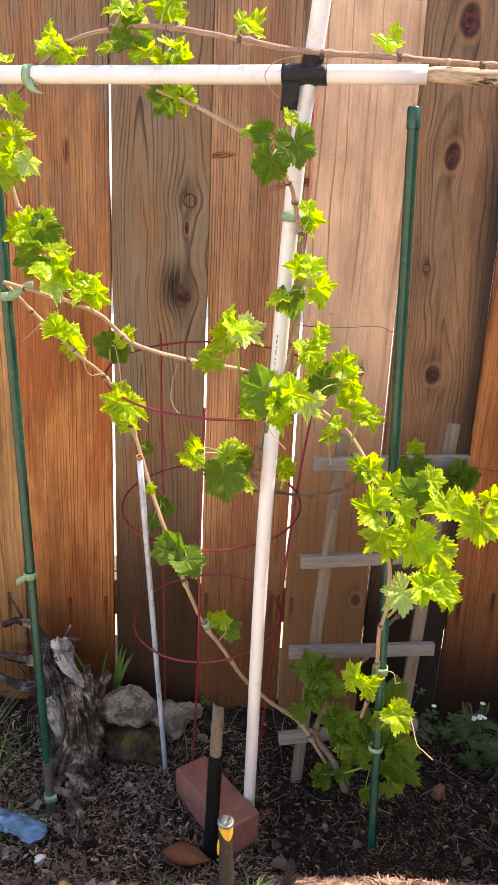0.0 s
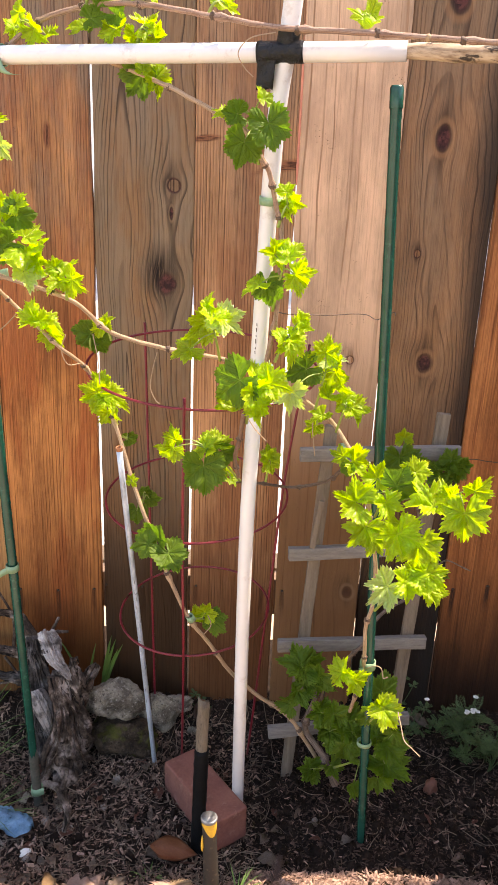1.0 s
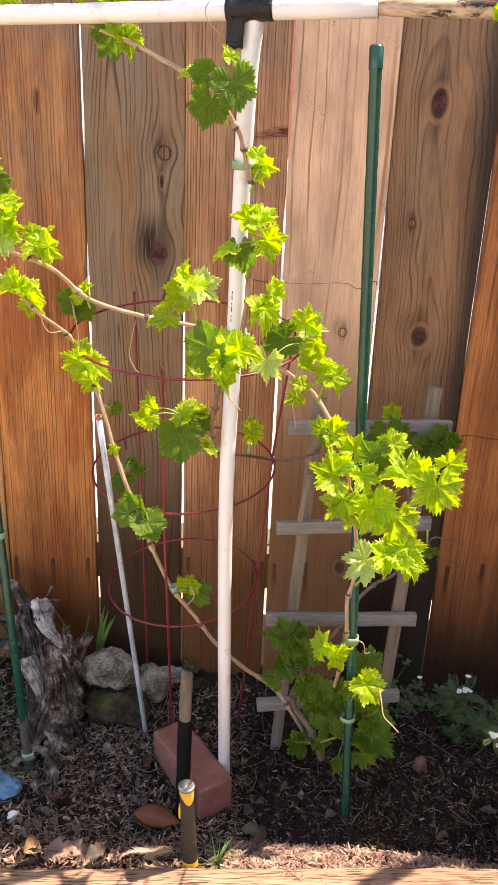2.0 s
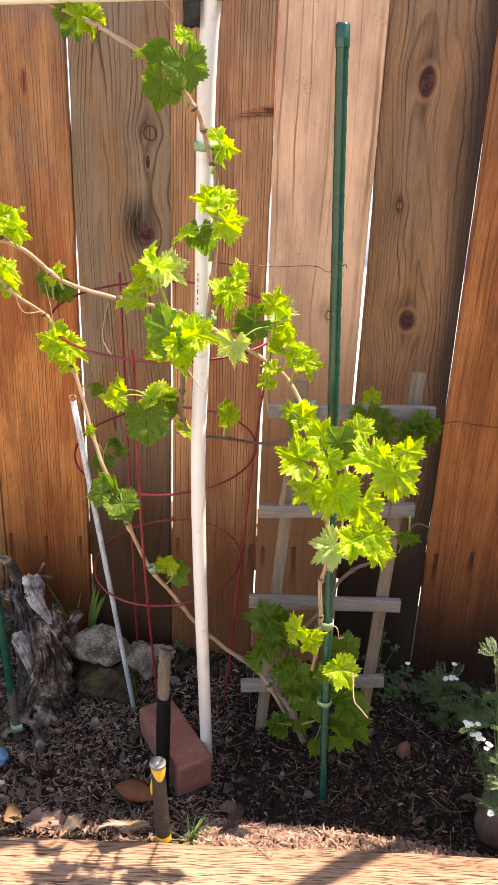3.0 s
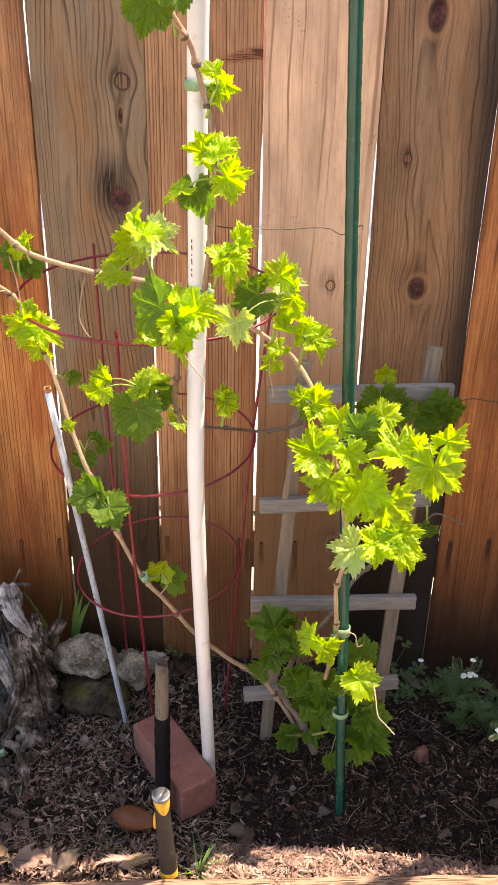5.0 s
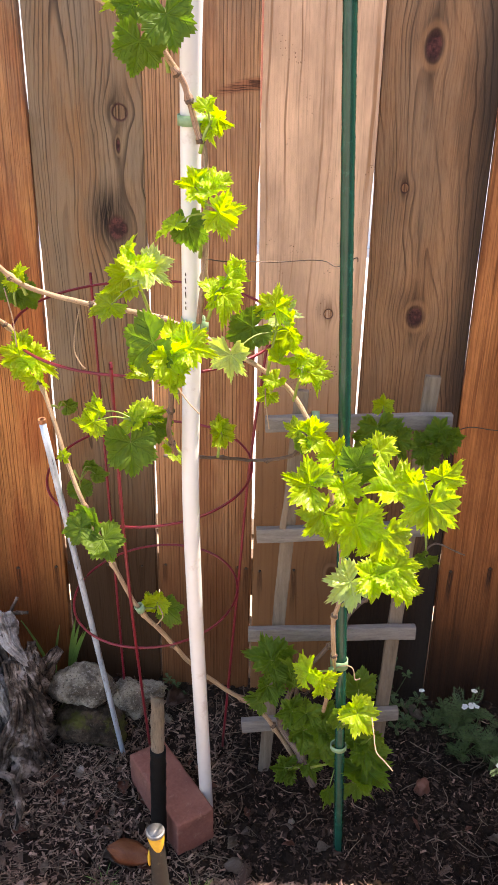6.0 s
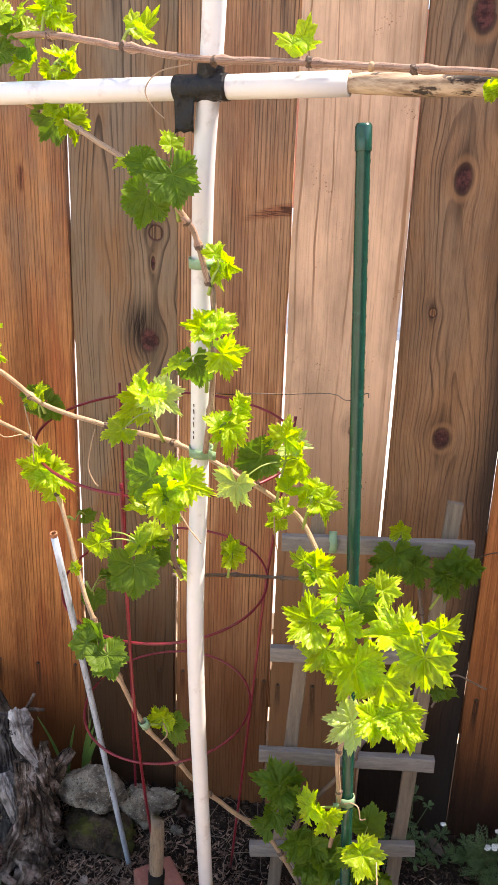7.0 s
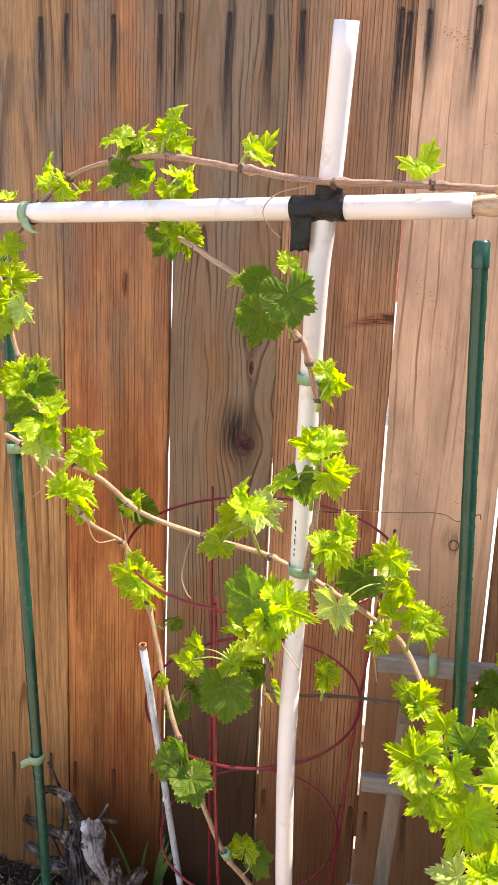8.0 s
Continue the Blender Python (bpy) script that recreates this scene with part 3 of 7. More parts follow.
def curve_points(pts, steps=6):
    """A smooth line through the points (Catmull-Rom)."""
    p = [Vector(q) for q in pts]
    p = [p[0] * 2 - p[1]] + p + [p[-1] * 2 - p[-2]]
    out = []
    for i in range(1, len(p) - 2):
        for k in range(steps):
            u = k / steps
            a, b, c, d = p[i - 1:i + 3]
            out.append(0.5 * (2 * b + (c - a) * u + (2 * a - 5 * b + 4 * c - d) * u * u + (3 * b - a - 3 * c + d) * u ** 3))
    out.append(p[-2])
    return out


def tube(bm, line, radius, sides=10, cap=True, ridges=0.0, closed=False, mapped=False):
    """A tube along a line of points; radius is a number or a function of 0..1 along it; ridges roughens it."""
    n = len(line)
    ref = Vector((0.3, 0.9, 0.2)).normalized()
    rings = []
    far = 0.0
    uv = bm.loops.layers.uv.verify() if mapped else None
    for i, p in enumerate(line):
        if closed:
            d = (line[(i + 1) % n] - line[i - 1]).normalized()
        else:
            d = (line[min(i + 1, n - 1)] - line[max(i - 1, 0)]).normalized()
        u = d.cross(ref)
        if u.length < 0.05:
            u = d.cross(Vector((1, 0, 0)))
        u.normalize()
        w = d.cross(u)
        r = radius(i / max(1, n - 1)) if callable(radius) else radius
        ring = []
        for k in range(sides):
            a = 2 * math.pi * k / sides
            o = u * math.cos(a) + w * math.sin(a)
            rr = r * (1 + ridges * noise.noise((p + o * r) * (0.9 / max(r, 0.002))))
            ring.append(bm.verts.new(p + o * rr))
        rings.append(ring)
    for i in range(n if closed else n - 1):
        a, b = rings[i], rings[(i + 1) % n]
        for k in range(sides):
            f = bm.faces.new((a[k], a[(k + 1) % sides], b[(k + 1) % sides], b[k]))
            if mapped:
                far += (line[(i + 1) % n] - line[i]).length if k == 0 else 0.0
                step = (line[(i + 1) % n] - line[i]).length
                for loop, (du, dv) in zip(f.loops, ((0, 0), (1, 0), (1, 1), (0, 1))):
                    loop[uv].uv = ((k + du) / sides, far - step + dv * step)
    if cap and not closed:
        bm.faces.new(rings[0][::-1])
        bm.faces.new(rings[-1])
    return rings


def pipe(bm, a, b, outer, inner, sides=28, sag=0.0):
    """A straight hollow pipe with real wall thickness and open ends."""
    a, b = Vector(a), Vector(b)
    line = [a.lerp(b, i / 12) + Vector((0, 0, -sag * math.sin(math.pi * i / 12))) for i in range(13)]
    o = tube(bm, line, outer, sides, False)
    i = tube(bm, line, inner, sides, False)
    for e in (0, -1):
        for k in range(sides):
            q = (k + 1) % sides
            bm.faces.new((o[e][k], o[e][q], i[e][q], i[e][k]))


def box(bm, size, m=Matrix(), bevel=0.0, segments=2):
    made = bmesh.ops.create_cube(bm, size=1.0, matrix=m @ Matrix.Diagonal((*size, 1)))
    if bevel:
        edges = list({e for v in made["verts"] for e in v.link_edges})
        bmesh.ops.bevel(bm, geom=edges, offset=bevel, segments=segments, affect="EDGES", profile=0.6)


def lump(bm, at, size, seed, rough=0.25, freq=1.6, sub=4, squash=1.0, facets=0):
    """A stone: an icosphere pushed about by noise at two scales, broken along flat facets where asked."""
    made = bmesh.ops.create_icosphere(bm, subdivisions=sub, radius=1.0)
    pick = random.Random(seed)
    planes = [(Vector((pick.gauss(0, 1), pick.gauss(0, 1), pick.gauss(0, 1))).normalized(), pick.uniform(0.66, 0.88)) for _ in range(facets)]
    for v in made["verts"]:
        n = v.co.normalized()
        cut = min([1.0] + [d / n.dot(p) for p, d in planes if n.dot(p) > 0.1])
        k = cut + rough * noise.noise(n * freq + Vector((seed, 0, 0))) + rough * 0.4 * noise.noise(n * freq * 3.3 + Vector((0, seed, 0))) + rough * 0.16 * noise.noise(n * freq * 9 + Vector((0, 0, seed)))
        v.co = Vector((n.x * size[0] * k, n.y * size[1] * k, n.z * size[2] * k * squash)) + Vector(at)


def smoothstep(a, b, v):
    u = min(1.0, max(0.0, (v - a) / (b - a)))
    return u * u * (3 - 2 * u)


def soil_z(x, y):
    """Height of the bed: level, banked up a little against the fence and at the edging."""
    z = -0.018 + 0.02 * smoothstep(1.26, 1.4, y) + 0.085 * smoothstep(1.41, 1.55, y) + 0.048 * (1 - smoothstep(1.02, 1.15, y))
    z += 0.018 * noise.noise(Vector((x * 5, y * 5, 1.7))) + 0.008 * noise.noise(Vector((x * 17, y * 17, 4.1)))
    z += 0.038 * math.exp(-((x - 0.31) ** 2 + (y - 1.22) ** 2) / 0.008)
    return z - 0.006


# ---- ground, bed, edging ----
bm = bmesh.new()
for x, y in ((-1, -1), (1, -1), (1, 1), (-1, 1)):
    bm.verts.new((x * 300, y * 300, -0.06))
bm.faces.new(bm.verts[:])
tagged(link_mesh("ground", bm, yard_soil, smooth=False), "bare pale earth of the yard", "ground", kind="structure")

bm = bmesh.new()
NX, NY = 260, 110
grid = []
for j in range(NY + 1):
    row = []
    for i in range(NX + 1):
        x, y = -1.7 + 3.5 * i / NX, 0.96 + 0.84 * j / NY
        fine = 0.006 * noise.noise(Vector((x * 60, y * 60, 2.0))) + 0.004 * noise.noise(Vector((x * 130, y * 130, 7.0)))
        row.append(bm.verts.new((x, y, soil_z(x, y) + fine)))
    grid.append(row)
for j in range(NY):
    for i in range(NX):
        bm.faces.new((grid[j][i], grid[j][i + 1], grid[j + 1][i + 1], grid[j + 1][i]))
tagged(link_mesh("garden_bed", bm, soil_mat), "dark crumbly garden soil along the fence", "soil", kind="structure")

edging = thing("edging_timber", "sunlit weathered timber edging along the garden bed", "edging", kind="structure")
bm = bmesh.new()
box(bm, (3.4, 0.14, 0.11), Matrix(), 0.006, 2)
bmesh.ops.subdivide_edges(bm, edges=[e for e in bm.edges if e.calc_length() > 1], cuts=60)
for v in bm.verts:
    v.co.z += 0.0016 * noise.noise(v.co * 14)
    v.co.y += 0.003 * noise.noise(v.co * 9 + Vector((3, 0, 0)))
part("beam", bm, timber_wood, edging)
edging.matrix_basis = pose(0.1, 1.018 + 0.011 - 0.0705, -0.006, 0, 0, 6.2)

# ---- fence ----
FENCE_Y = 1.53
SEAMS = [-0.65, -0.457, -0.259, -0.070, 0.118, 0.302, 0.484, 0.67]


def nail_row(xs, x0):
    rows = []
    pick = random.Random(round(x0 * 100) + 7)
    for k in xs:
        rows.append((k, 1.697 - 0.022 * (x0 + k) + pick.uniform(-0.006, 0.006), pick.uniform(0.09, 0.24)))
        rows.append((k + pick.uniform(-0.004, 0.004), 0.368 + 0.055 * (x0 + k) + pick.uniform(-0.008, 0.008), pick.uniform(0.07, 0.13)))
    return tuple(rows)


def centre(i):
    return (SEAMS[i] + SEAMS[i + 1]) / 2


def fence_board(x0, x1, y, gap_l, gap_r, material, label, foot, seed, top=2.13, ajar=(0, 0)):
    """One fence board: thick, slightly bowed along both edges, its top corners cut; origin on its axis at ground level."""
    cx = (x0 + x1) / 2
    holder = thing("fence_board", label, "fence board", (cx, y, 0), "fence boards", "structure")
    bm = bmesh.new()
    rows = []
    n = 40
    for i in range(n + 1):
        z = foot + (top - foot) * i / n
        tight = []
        for k in ajar:
            if isinstance(k, tuple):
                tight.append(1 - 0.9 * (smoothstep(k[0] - 0.03, k[0] + 0.02, z) - smoothstep(k[1] - 0.03, k[1] + 0.03, z) + smoothstep(k[2] - 0.03, k[2] + 0.02, z)))
            else:
                tight.append(1 - 0.9 * smoothstep(k - 0.04, k + 0.02, z) if k else 1 - 0.65 * smoothstep(1.05, 1.35, z))
        wl = 0.0012 * noise.noise(Vector((seed, z * 4, 0)))
        wr = 0.0012 * noise.noise(Vector((seed + 7, z * 4, 0)))
        a, b = x0 - cx + gap_l * tight[0] + wl, x1 - cx - gap_r * tight[1] + wr
        cup = 0.0015 * noise.noise(Vector((seed, z * 1.5, 5)))
        rows.append([bm.verts.new(c) for c in ((a, 0.0015 + cup, z), (a + 0.002, cup, z), (b - 0.002, cup, z), (b, 0.0015 + cup, z), (b, 0.017 + cup, z), (a, 0.017 + cup, z))])
    tip = []
    for k, v in enumerate(rows[-1]):
        tip.append(bm.verts.new((v.co.x * 0.62, v.co.y, top + 0.045)))
    rows.append(tip)
    for r, s in zip(rows, rows[1:]):
        for k in range(6):
            bm.faces.new((r[k], r[(k + 1) % 6], s[(k + 1) % 6], s[k]))
    bm.faces.new(rows[0])
    bm.faces.new(rows[-1])
    part("plank", bm, material, holder, smooth=False)
    return holder


nail_mesh = None


def nail(parent, x, z):
    global nail_mesh
    if nail_mesh is None:
        bm = bmesh.new()
        bmesh.ops.create_cone(bm, cap_ends=True, segments=10, radius1=0.0028, radius2=0.0022, depth=0.003, matrix=pose(0, -0.0008, 0, 90, 0, 0))
        nail_mesh = bpy.data.meshes.new("nail")
        bm.to_mesh(nail_mesh)
        bm.free()
        nail_mesh.materials.append(nail_mat)
    ob = new("nail", nail_mesh)
    ob.parent = parent
    ob.location = (x, 0, z)


BOARDS = [
    # pale, dark, lines, wander, sawn, grey, knots, foot shade, top grey, blush, depth, gaps, label
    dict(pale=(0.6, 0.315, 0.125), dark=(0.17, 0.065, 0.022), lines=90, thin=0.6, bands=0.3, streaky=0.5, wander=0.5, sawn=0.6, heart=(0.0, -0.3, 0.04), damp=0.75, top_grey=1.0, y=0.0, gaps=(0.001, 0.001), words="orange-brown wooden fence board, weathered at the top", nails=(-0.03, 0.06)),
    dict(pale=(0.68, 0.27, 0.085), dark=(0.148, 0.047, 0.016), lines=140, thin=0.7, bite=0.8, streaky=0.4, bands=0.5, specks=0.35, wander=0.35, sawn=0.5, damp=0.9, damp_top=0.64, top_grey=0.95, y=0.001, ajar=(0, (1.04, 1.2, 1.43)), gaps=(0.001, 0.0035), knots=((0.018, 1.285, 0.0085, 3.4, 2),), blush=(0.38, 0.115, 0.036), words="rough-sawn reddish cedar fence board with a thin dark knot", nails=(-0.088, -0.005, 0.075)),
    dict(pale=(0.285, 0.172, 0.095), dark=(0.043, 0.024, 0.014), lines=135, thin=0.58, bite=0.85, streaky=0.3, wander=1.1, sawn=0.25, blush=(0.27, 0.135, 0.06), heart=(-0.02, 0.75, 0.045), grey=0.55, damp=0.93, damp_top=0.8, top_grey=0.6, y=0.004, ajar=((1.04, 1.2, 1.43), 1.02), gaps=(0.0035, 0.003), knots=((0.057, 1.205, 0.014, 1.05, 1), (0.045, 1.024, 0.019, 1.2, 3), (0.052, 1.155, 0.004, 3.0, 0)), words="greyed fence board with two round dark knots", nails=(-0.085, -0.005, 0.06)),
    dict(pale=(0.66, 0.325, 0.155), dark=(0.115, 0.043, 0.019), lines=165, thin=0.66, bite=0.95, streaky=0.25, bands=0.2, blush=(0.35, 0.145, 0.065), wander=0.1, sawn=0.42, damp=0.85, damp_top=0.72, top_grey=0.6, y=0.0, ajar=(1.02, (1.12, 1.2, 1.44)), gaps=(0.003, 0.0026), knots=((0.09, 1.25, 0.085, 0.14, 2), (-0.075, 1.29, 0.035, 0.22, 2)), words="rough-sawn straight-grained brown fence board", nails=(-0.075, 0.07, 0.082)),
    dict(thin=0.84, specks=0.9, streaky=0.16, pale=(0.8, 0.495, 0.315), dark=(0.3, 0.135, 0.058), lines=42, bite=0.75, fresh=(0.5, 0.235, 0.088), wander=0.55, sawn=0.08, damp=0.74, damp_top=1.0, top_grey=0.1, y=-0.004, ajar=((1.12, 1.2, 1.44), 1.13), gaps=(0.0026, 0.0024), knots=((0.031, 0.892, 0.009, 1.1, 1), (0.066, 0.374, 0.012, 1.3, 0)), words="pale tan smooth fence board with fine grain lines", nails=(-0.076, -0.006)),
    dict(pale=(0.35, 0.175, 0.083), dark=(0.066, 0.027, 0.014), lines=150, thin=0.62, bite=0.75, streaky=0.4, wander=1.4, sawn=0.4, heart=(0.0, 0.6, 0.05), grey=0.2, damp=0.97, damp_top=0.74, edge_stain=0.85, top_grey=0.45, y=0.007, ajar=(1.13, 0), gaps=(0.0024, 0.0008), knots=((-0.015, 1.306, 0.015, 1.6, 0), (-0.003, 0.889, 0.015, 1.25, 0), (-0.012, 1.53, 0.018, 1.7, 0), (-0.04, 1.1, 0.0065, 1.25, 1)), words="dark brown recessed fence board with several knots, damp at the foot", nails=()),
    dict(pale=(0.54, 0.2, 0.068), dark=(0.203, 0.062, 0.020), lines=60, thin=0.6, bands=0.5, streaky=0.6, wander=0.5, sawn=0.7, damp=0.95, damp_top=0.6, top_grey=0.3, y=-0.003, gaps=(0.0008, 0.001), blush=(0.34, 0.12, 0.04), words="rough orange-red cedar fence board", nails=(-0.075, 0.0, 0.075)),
]
for i, b in enumerate(BOARDS):
    c = centre(i)
    rows = nail_row(b["nails"], c)
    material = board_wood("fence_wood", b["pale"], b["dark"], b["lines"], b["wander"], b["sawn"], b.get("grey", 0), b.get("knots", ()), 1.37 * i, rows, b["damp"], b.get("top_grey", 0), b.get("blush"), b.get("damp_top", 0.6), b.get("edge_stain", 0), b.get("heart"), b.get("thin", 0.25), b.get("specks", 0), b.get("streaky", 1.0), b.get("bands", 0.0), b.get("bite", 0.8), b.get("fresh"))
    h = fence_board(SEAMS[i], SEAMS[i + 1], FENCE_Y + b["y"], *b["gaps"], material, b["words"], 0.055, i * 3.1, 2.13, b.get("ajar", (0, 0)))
    for nx, nz, _ in rows:
        nail(h, nx, nz)
generic = board_wood("fence_wood", (0.36, 0.18, 0.09), (0.18, 0.08, 0.035), 60, 0.9, 0.6, 0.3, (), 21.0, (), 0.5, 0.4)
for side, edge in ((-1, SEAMS[0]), (1, SEAMS[-1])):
    for k in range(12):
        a, b = edge + side * 0.19 * k, edge + side * 0.19 * (k + 1)
        fence_board(min(a, b), max(a, b), FENCE_Y, 0.002, 0.002, generic, "brown wooden fence board", 0.055, 40 + k + side * 20, (2.13, 2.13, 1.83, 1.74, 1.9)[min(k, 4)] if side > 0 else 2.13)
for z in (0.33, 1.66):
    bm = bmesh.new()
    box(bm, (5.2, 0.038, 0.089), pose(0, FENCE_Y + 0.055, z), 0.002)
    tagged(link_mesh("fence_rail", bm, rail_wood), "wooden rail nailed behind the fence boards", "fence rail", "fence rails", "structure")

# added out of view: a plain fence that cuts sky light from the right
sky_block_fence = thing("wall_sky_block_fence", "unseen plain brown wooden fence added to block sky light from the right", "fence", (1.75, 1.5, 0), kind="structure")
for k in range(22):
    bm = bmesh.new()
    box(bm, (0.018, 0.187, 1.8), pose(0.0, -0.095 - 0.19 * k, 0.9 + 0.004 * (k % 3)), 0.002)
    part("plank", bm, generic, sky_block_fence, smooth=False)

# ---- beyond the fence: sunlit paving and a house wall, glimpsed through the gaps ----
bm = bmesh.new()
box(bm, (16, 5.2, 0.06), pose(0, 5.0, -0.02), 0.005)
tagged(link_mesh("patio_slab", bm, concrete, smooth=False), "pale sunlit concrete paving behind the fence", "paving", kind="structure")
bm = bmesh.new()
box(bm, (16, 0.24, 1.1), pose(0, 7.75, 0.5), 0.005)
tagged(link_mesh("wall_plinth", bm, house_stucco, smooth=False), "pale stucco foot of the house wall behind the fence", "wall", kind="structure")
bm = bmesh.new()
box(bm, (9.0, 0.2, 1.6), pose(3.5, 7.75, 1.85), 0.005)
tagged(link_mesh("wall_house", bm, house_brick, smooth=False), "red brick house wall behind the fence", "wall", kind="structure")
bm = bmesh.new()
box(bm, (6.9, 0.2, 1.6), pose(-4.47, 7.75, 1.85), 0.005)
tagged(link_mesh("wall_house_side", bm, house_stucco, smooth=False), "pale stucco stretch of the house wall", "wall", kind="structure")


# ---- pipe frame ----
PIPE, BORE = 0.0118, 0.0088
POST = [(0.06, 1.303, -0.10), (0.057, 1.167, 0.634), (0.064, 1.142, 0.942), (0.074, 1.097, 1.281), (0.086, 1.073, 1.40), (0.0985, 1.043, 1.545)]


def post_at(z):
    for a, b in zip(POST, POST[1:]):
        if z <= b[2]:
            return Vector(a).lerp(Vector(b), (z - a[2]) / (b[2] - a[2]))
    return Vector(POST[-1])


frame_pipe = thing("pipe_trellis", "white plastic pipe frame taped into a cross, carrying the vine", "trellis")
bm = bmesh.new()
line = curve_points(POST, 5)
o = tube(bm, line, PIPE, 32, False)
i_ = tube(bm, line, BORE, 32, False)
for k in range(32):
    q = (k + 1) % 32
    bm.faces.new((o[-1][k], o[-1][q], i_[-1][q], i_[-1][k]))
part("post", bm, pvc, frame_pipe, "upright white plastic pipe")
BAR_R = Vector((0.227, 1.043, 1.384))
BAR_L = BAR_R + (Vector((-0.297, 1.150, 1.374)) - BAR_R) * 1.75
bm = bmesh.new()
pipe(bm, BAR_L, BAR_R, PIPE, BORE, 32)
part("crossbar", bm, pvc, frame_pipe, "level white plastic pipe")
for k, (z, l) in enumerate(((1.034, 0.004), (1.026, 0.006), (1.017, 0.0025), (1.009, 0.007), (0.9985, 0.003), (0.992, 0.004), (1.3, 0.006), (1.29, 0.004))):
    c = post_at(z)
    bm = bmesh.new()
    box(bm, (0.001, 0.0006, l), pose(c.x - 0.0058, c.y - 0.0102, z, 7, 0, -30))
    part("print_mark", bm, wire_dark if k < 6 else slat_wood, frame_pipe, "small dark printed mark")
# tape: a sleeve round the bar, a collar up the post and a flap hanging down
bar_dir = (BAR_R - BAR_L).normalized()
knot = BAR_R - bar_dir * 0.158
bm = bmesh.new()
line = [knot + bar_dir * (-0.024 + 0.058 * i / 14) for i in range(15)]
tube(bm, line, lambda u: PIPE + 0.0014 + 0.0012 * noise.noise(Vector((u * 9, 2, 1))), 28, True, 0.05)
line = [post_at(1.388 + 0.02 * i / 6) for i in range(7)]
tube(bm, line, lambda u: PIPE + 0.0022, 24, True, 0.08)
lump(bm, knot + bar_dir * 0.012 + Vector((0, 0.008, 0.002)), (0.02, 0.016, 0.016), 3.0, 0.2, 2.0, 3)
part("tape_wrap", bm, tape, frame_pipe, "wrinkled glossy black tape")
bm = bmesh.new()
top = knot + bar_dir * -0.012 + Vector((0, -PIPE - 0.001, 0.0))
grid = []
for j in range(9):
    row = []
    for i in range(7):
        u, v = i / 6 - 0.5, j / 8
        p = top + bar_dir * (u * (0.0235 - 0.002 * v)) + Vector((-0.002 * v, 0.01 * v + 0.002 * math.sin(v * 5 + u * 3), -0.043 * v + (0.001 * ((i * 7) % 3) if j == 8 else 0)))
        row.append((bm.verts.new(p), bm.verts.new(p + Vector((0, 0.0012, 0)))))
    grid.append(row)
for j in range(8):
    for i in range(6):
        for s in (0, 1):
            bm.faces.new((grid[j][i][s], grid[j][i + 1][s], grid[j + 1][i + 1][s], grid[j + 1][i][s]))
for j in range(8):
    for i in (0, 6):
        bm.faces.new((grid[j][i][0], grid[j][i][1], grid[j + 1][i][1], grid[j + 1][i][0]))
for i in range(6):
    bm.faces.new((grid[8][i][0], grid[8][i][1], grid[8][i + 1][1], grid[8][i + 1][0]))
part("tape_flap", bm, tape, frame_pipe, "hanging end of black tape")
# wooden rod pushed into the pipe's end
bm = bmesh.new()
line = [BAR_R + bar_dir * (-0.05 + 0.66 * i / 40) + Vector((0, 0, (-0.0008 + 0.0008 * noise.noise(Vector((0, i * 0.4, 0))) - 0.014 * (i / 40)) * smoothstep(3, 8, i))) for i in range(41)]
tube(bm, line, lambda u: BORE - 0.0003 if u < 0.09 else 0.0101 + 0.0007 * noise.noise(Vector((u * 12, 5, 0))), 22, True, 0.07)
part("rod", bm, dowel_wood, frame_pipe, "weathered wooden rod in the pipe end")


# ---- green plant stakes ----
def plant_stake(bottom, top, label, nub_turn):
    bottom, top = Vector(bottom), Vector(top)
    t = thing("plant_stake", label, "plant stake", bottom, "green plant stakes")
    bm = bmesh.new()
    d = top - bottom
    line = [d * (i / 60) for i in range(-4, 61)]
    tube(bm, line, lambda u: 0.0084 + 0.0003 * math.sin(u * 160), 18)
    part("shaft", bm, stake_green, t)
    bm = bmesh.new()
    n = d.normalized()
    tube(bm, [d - n * 0.028, d - n * 0.027, d - n * 0.002, d + n * 0.0015], lambda u: 0.0096 if u < 0.9 else 0.0078, 20)
    part("cap", bm, stake_green, t, "green plastic end cap")
    bm = bmesh.new()
    side = n.cross(Vector((math.sin(nub_turn), -math.cos(nub_turn), 0))).normalized()
    for i in range(2, int(d.length / 0.022)):
        p = n * (i * 0.022) + side * 0.0084
        lump(bm, p - side * 0.0006, (0.0012, 0.0012, 0.0042), i, 0.1, 1, 1)
    part("nub_strip", bm, stake_green, t)
    return t


plant_stake((0.3055, 1.212, 0.0), (0.237, 1.176, 1.357), "green plastic-coated plant stake beside the vine", 0.15)
muddy = plant_stake((-0.352, 1.282, 0.0), (-0.372, 1.205, 1.335), "green plastic-coated plant stake, muddy at the foot", 0.1)

bm = bmesh.new()
d = Vector((-0.02, -0.077, 1.335)).normalized()
rings = tube(bm, [d * (-0.03 + 0.15 * i / 12) for i in range(13)], lambda u: 0.0092 + 0.0002 * math.sin(u * 30), 20, True, 0.03)
for k, v in enumerate(rings[-1]):
    v.co += d * 0.03 * noise.noise(Vector((k * 0.45, 2, 0)))
part("mud_coat", bm, mud_dry, muddy, "dried grey-brown mud on the foot")

# Out of view; placed only for the slanting shadow it casts on the edging.
pole = thing("shadow_pole", "unseen leaning wooden pole beyond the weeds, added to cast its shadow", "pole", (0.694, 1.317, 0.0))
bm = bmesh.new()
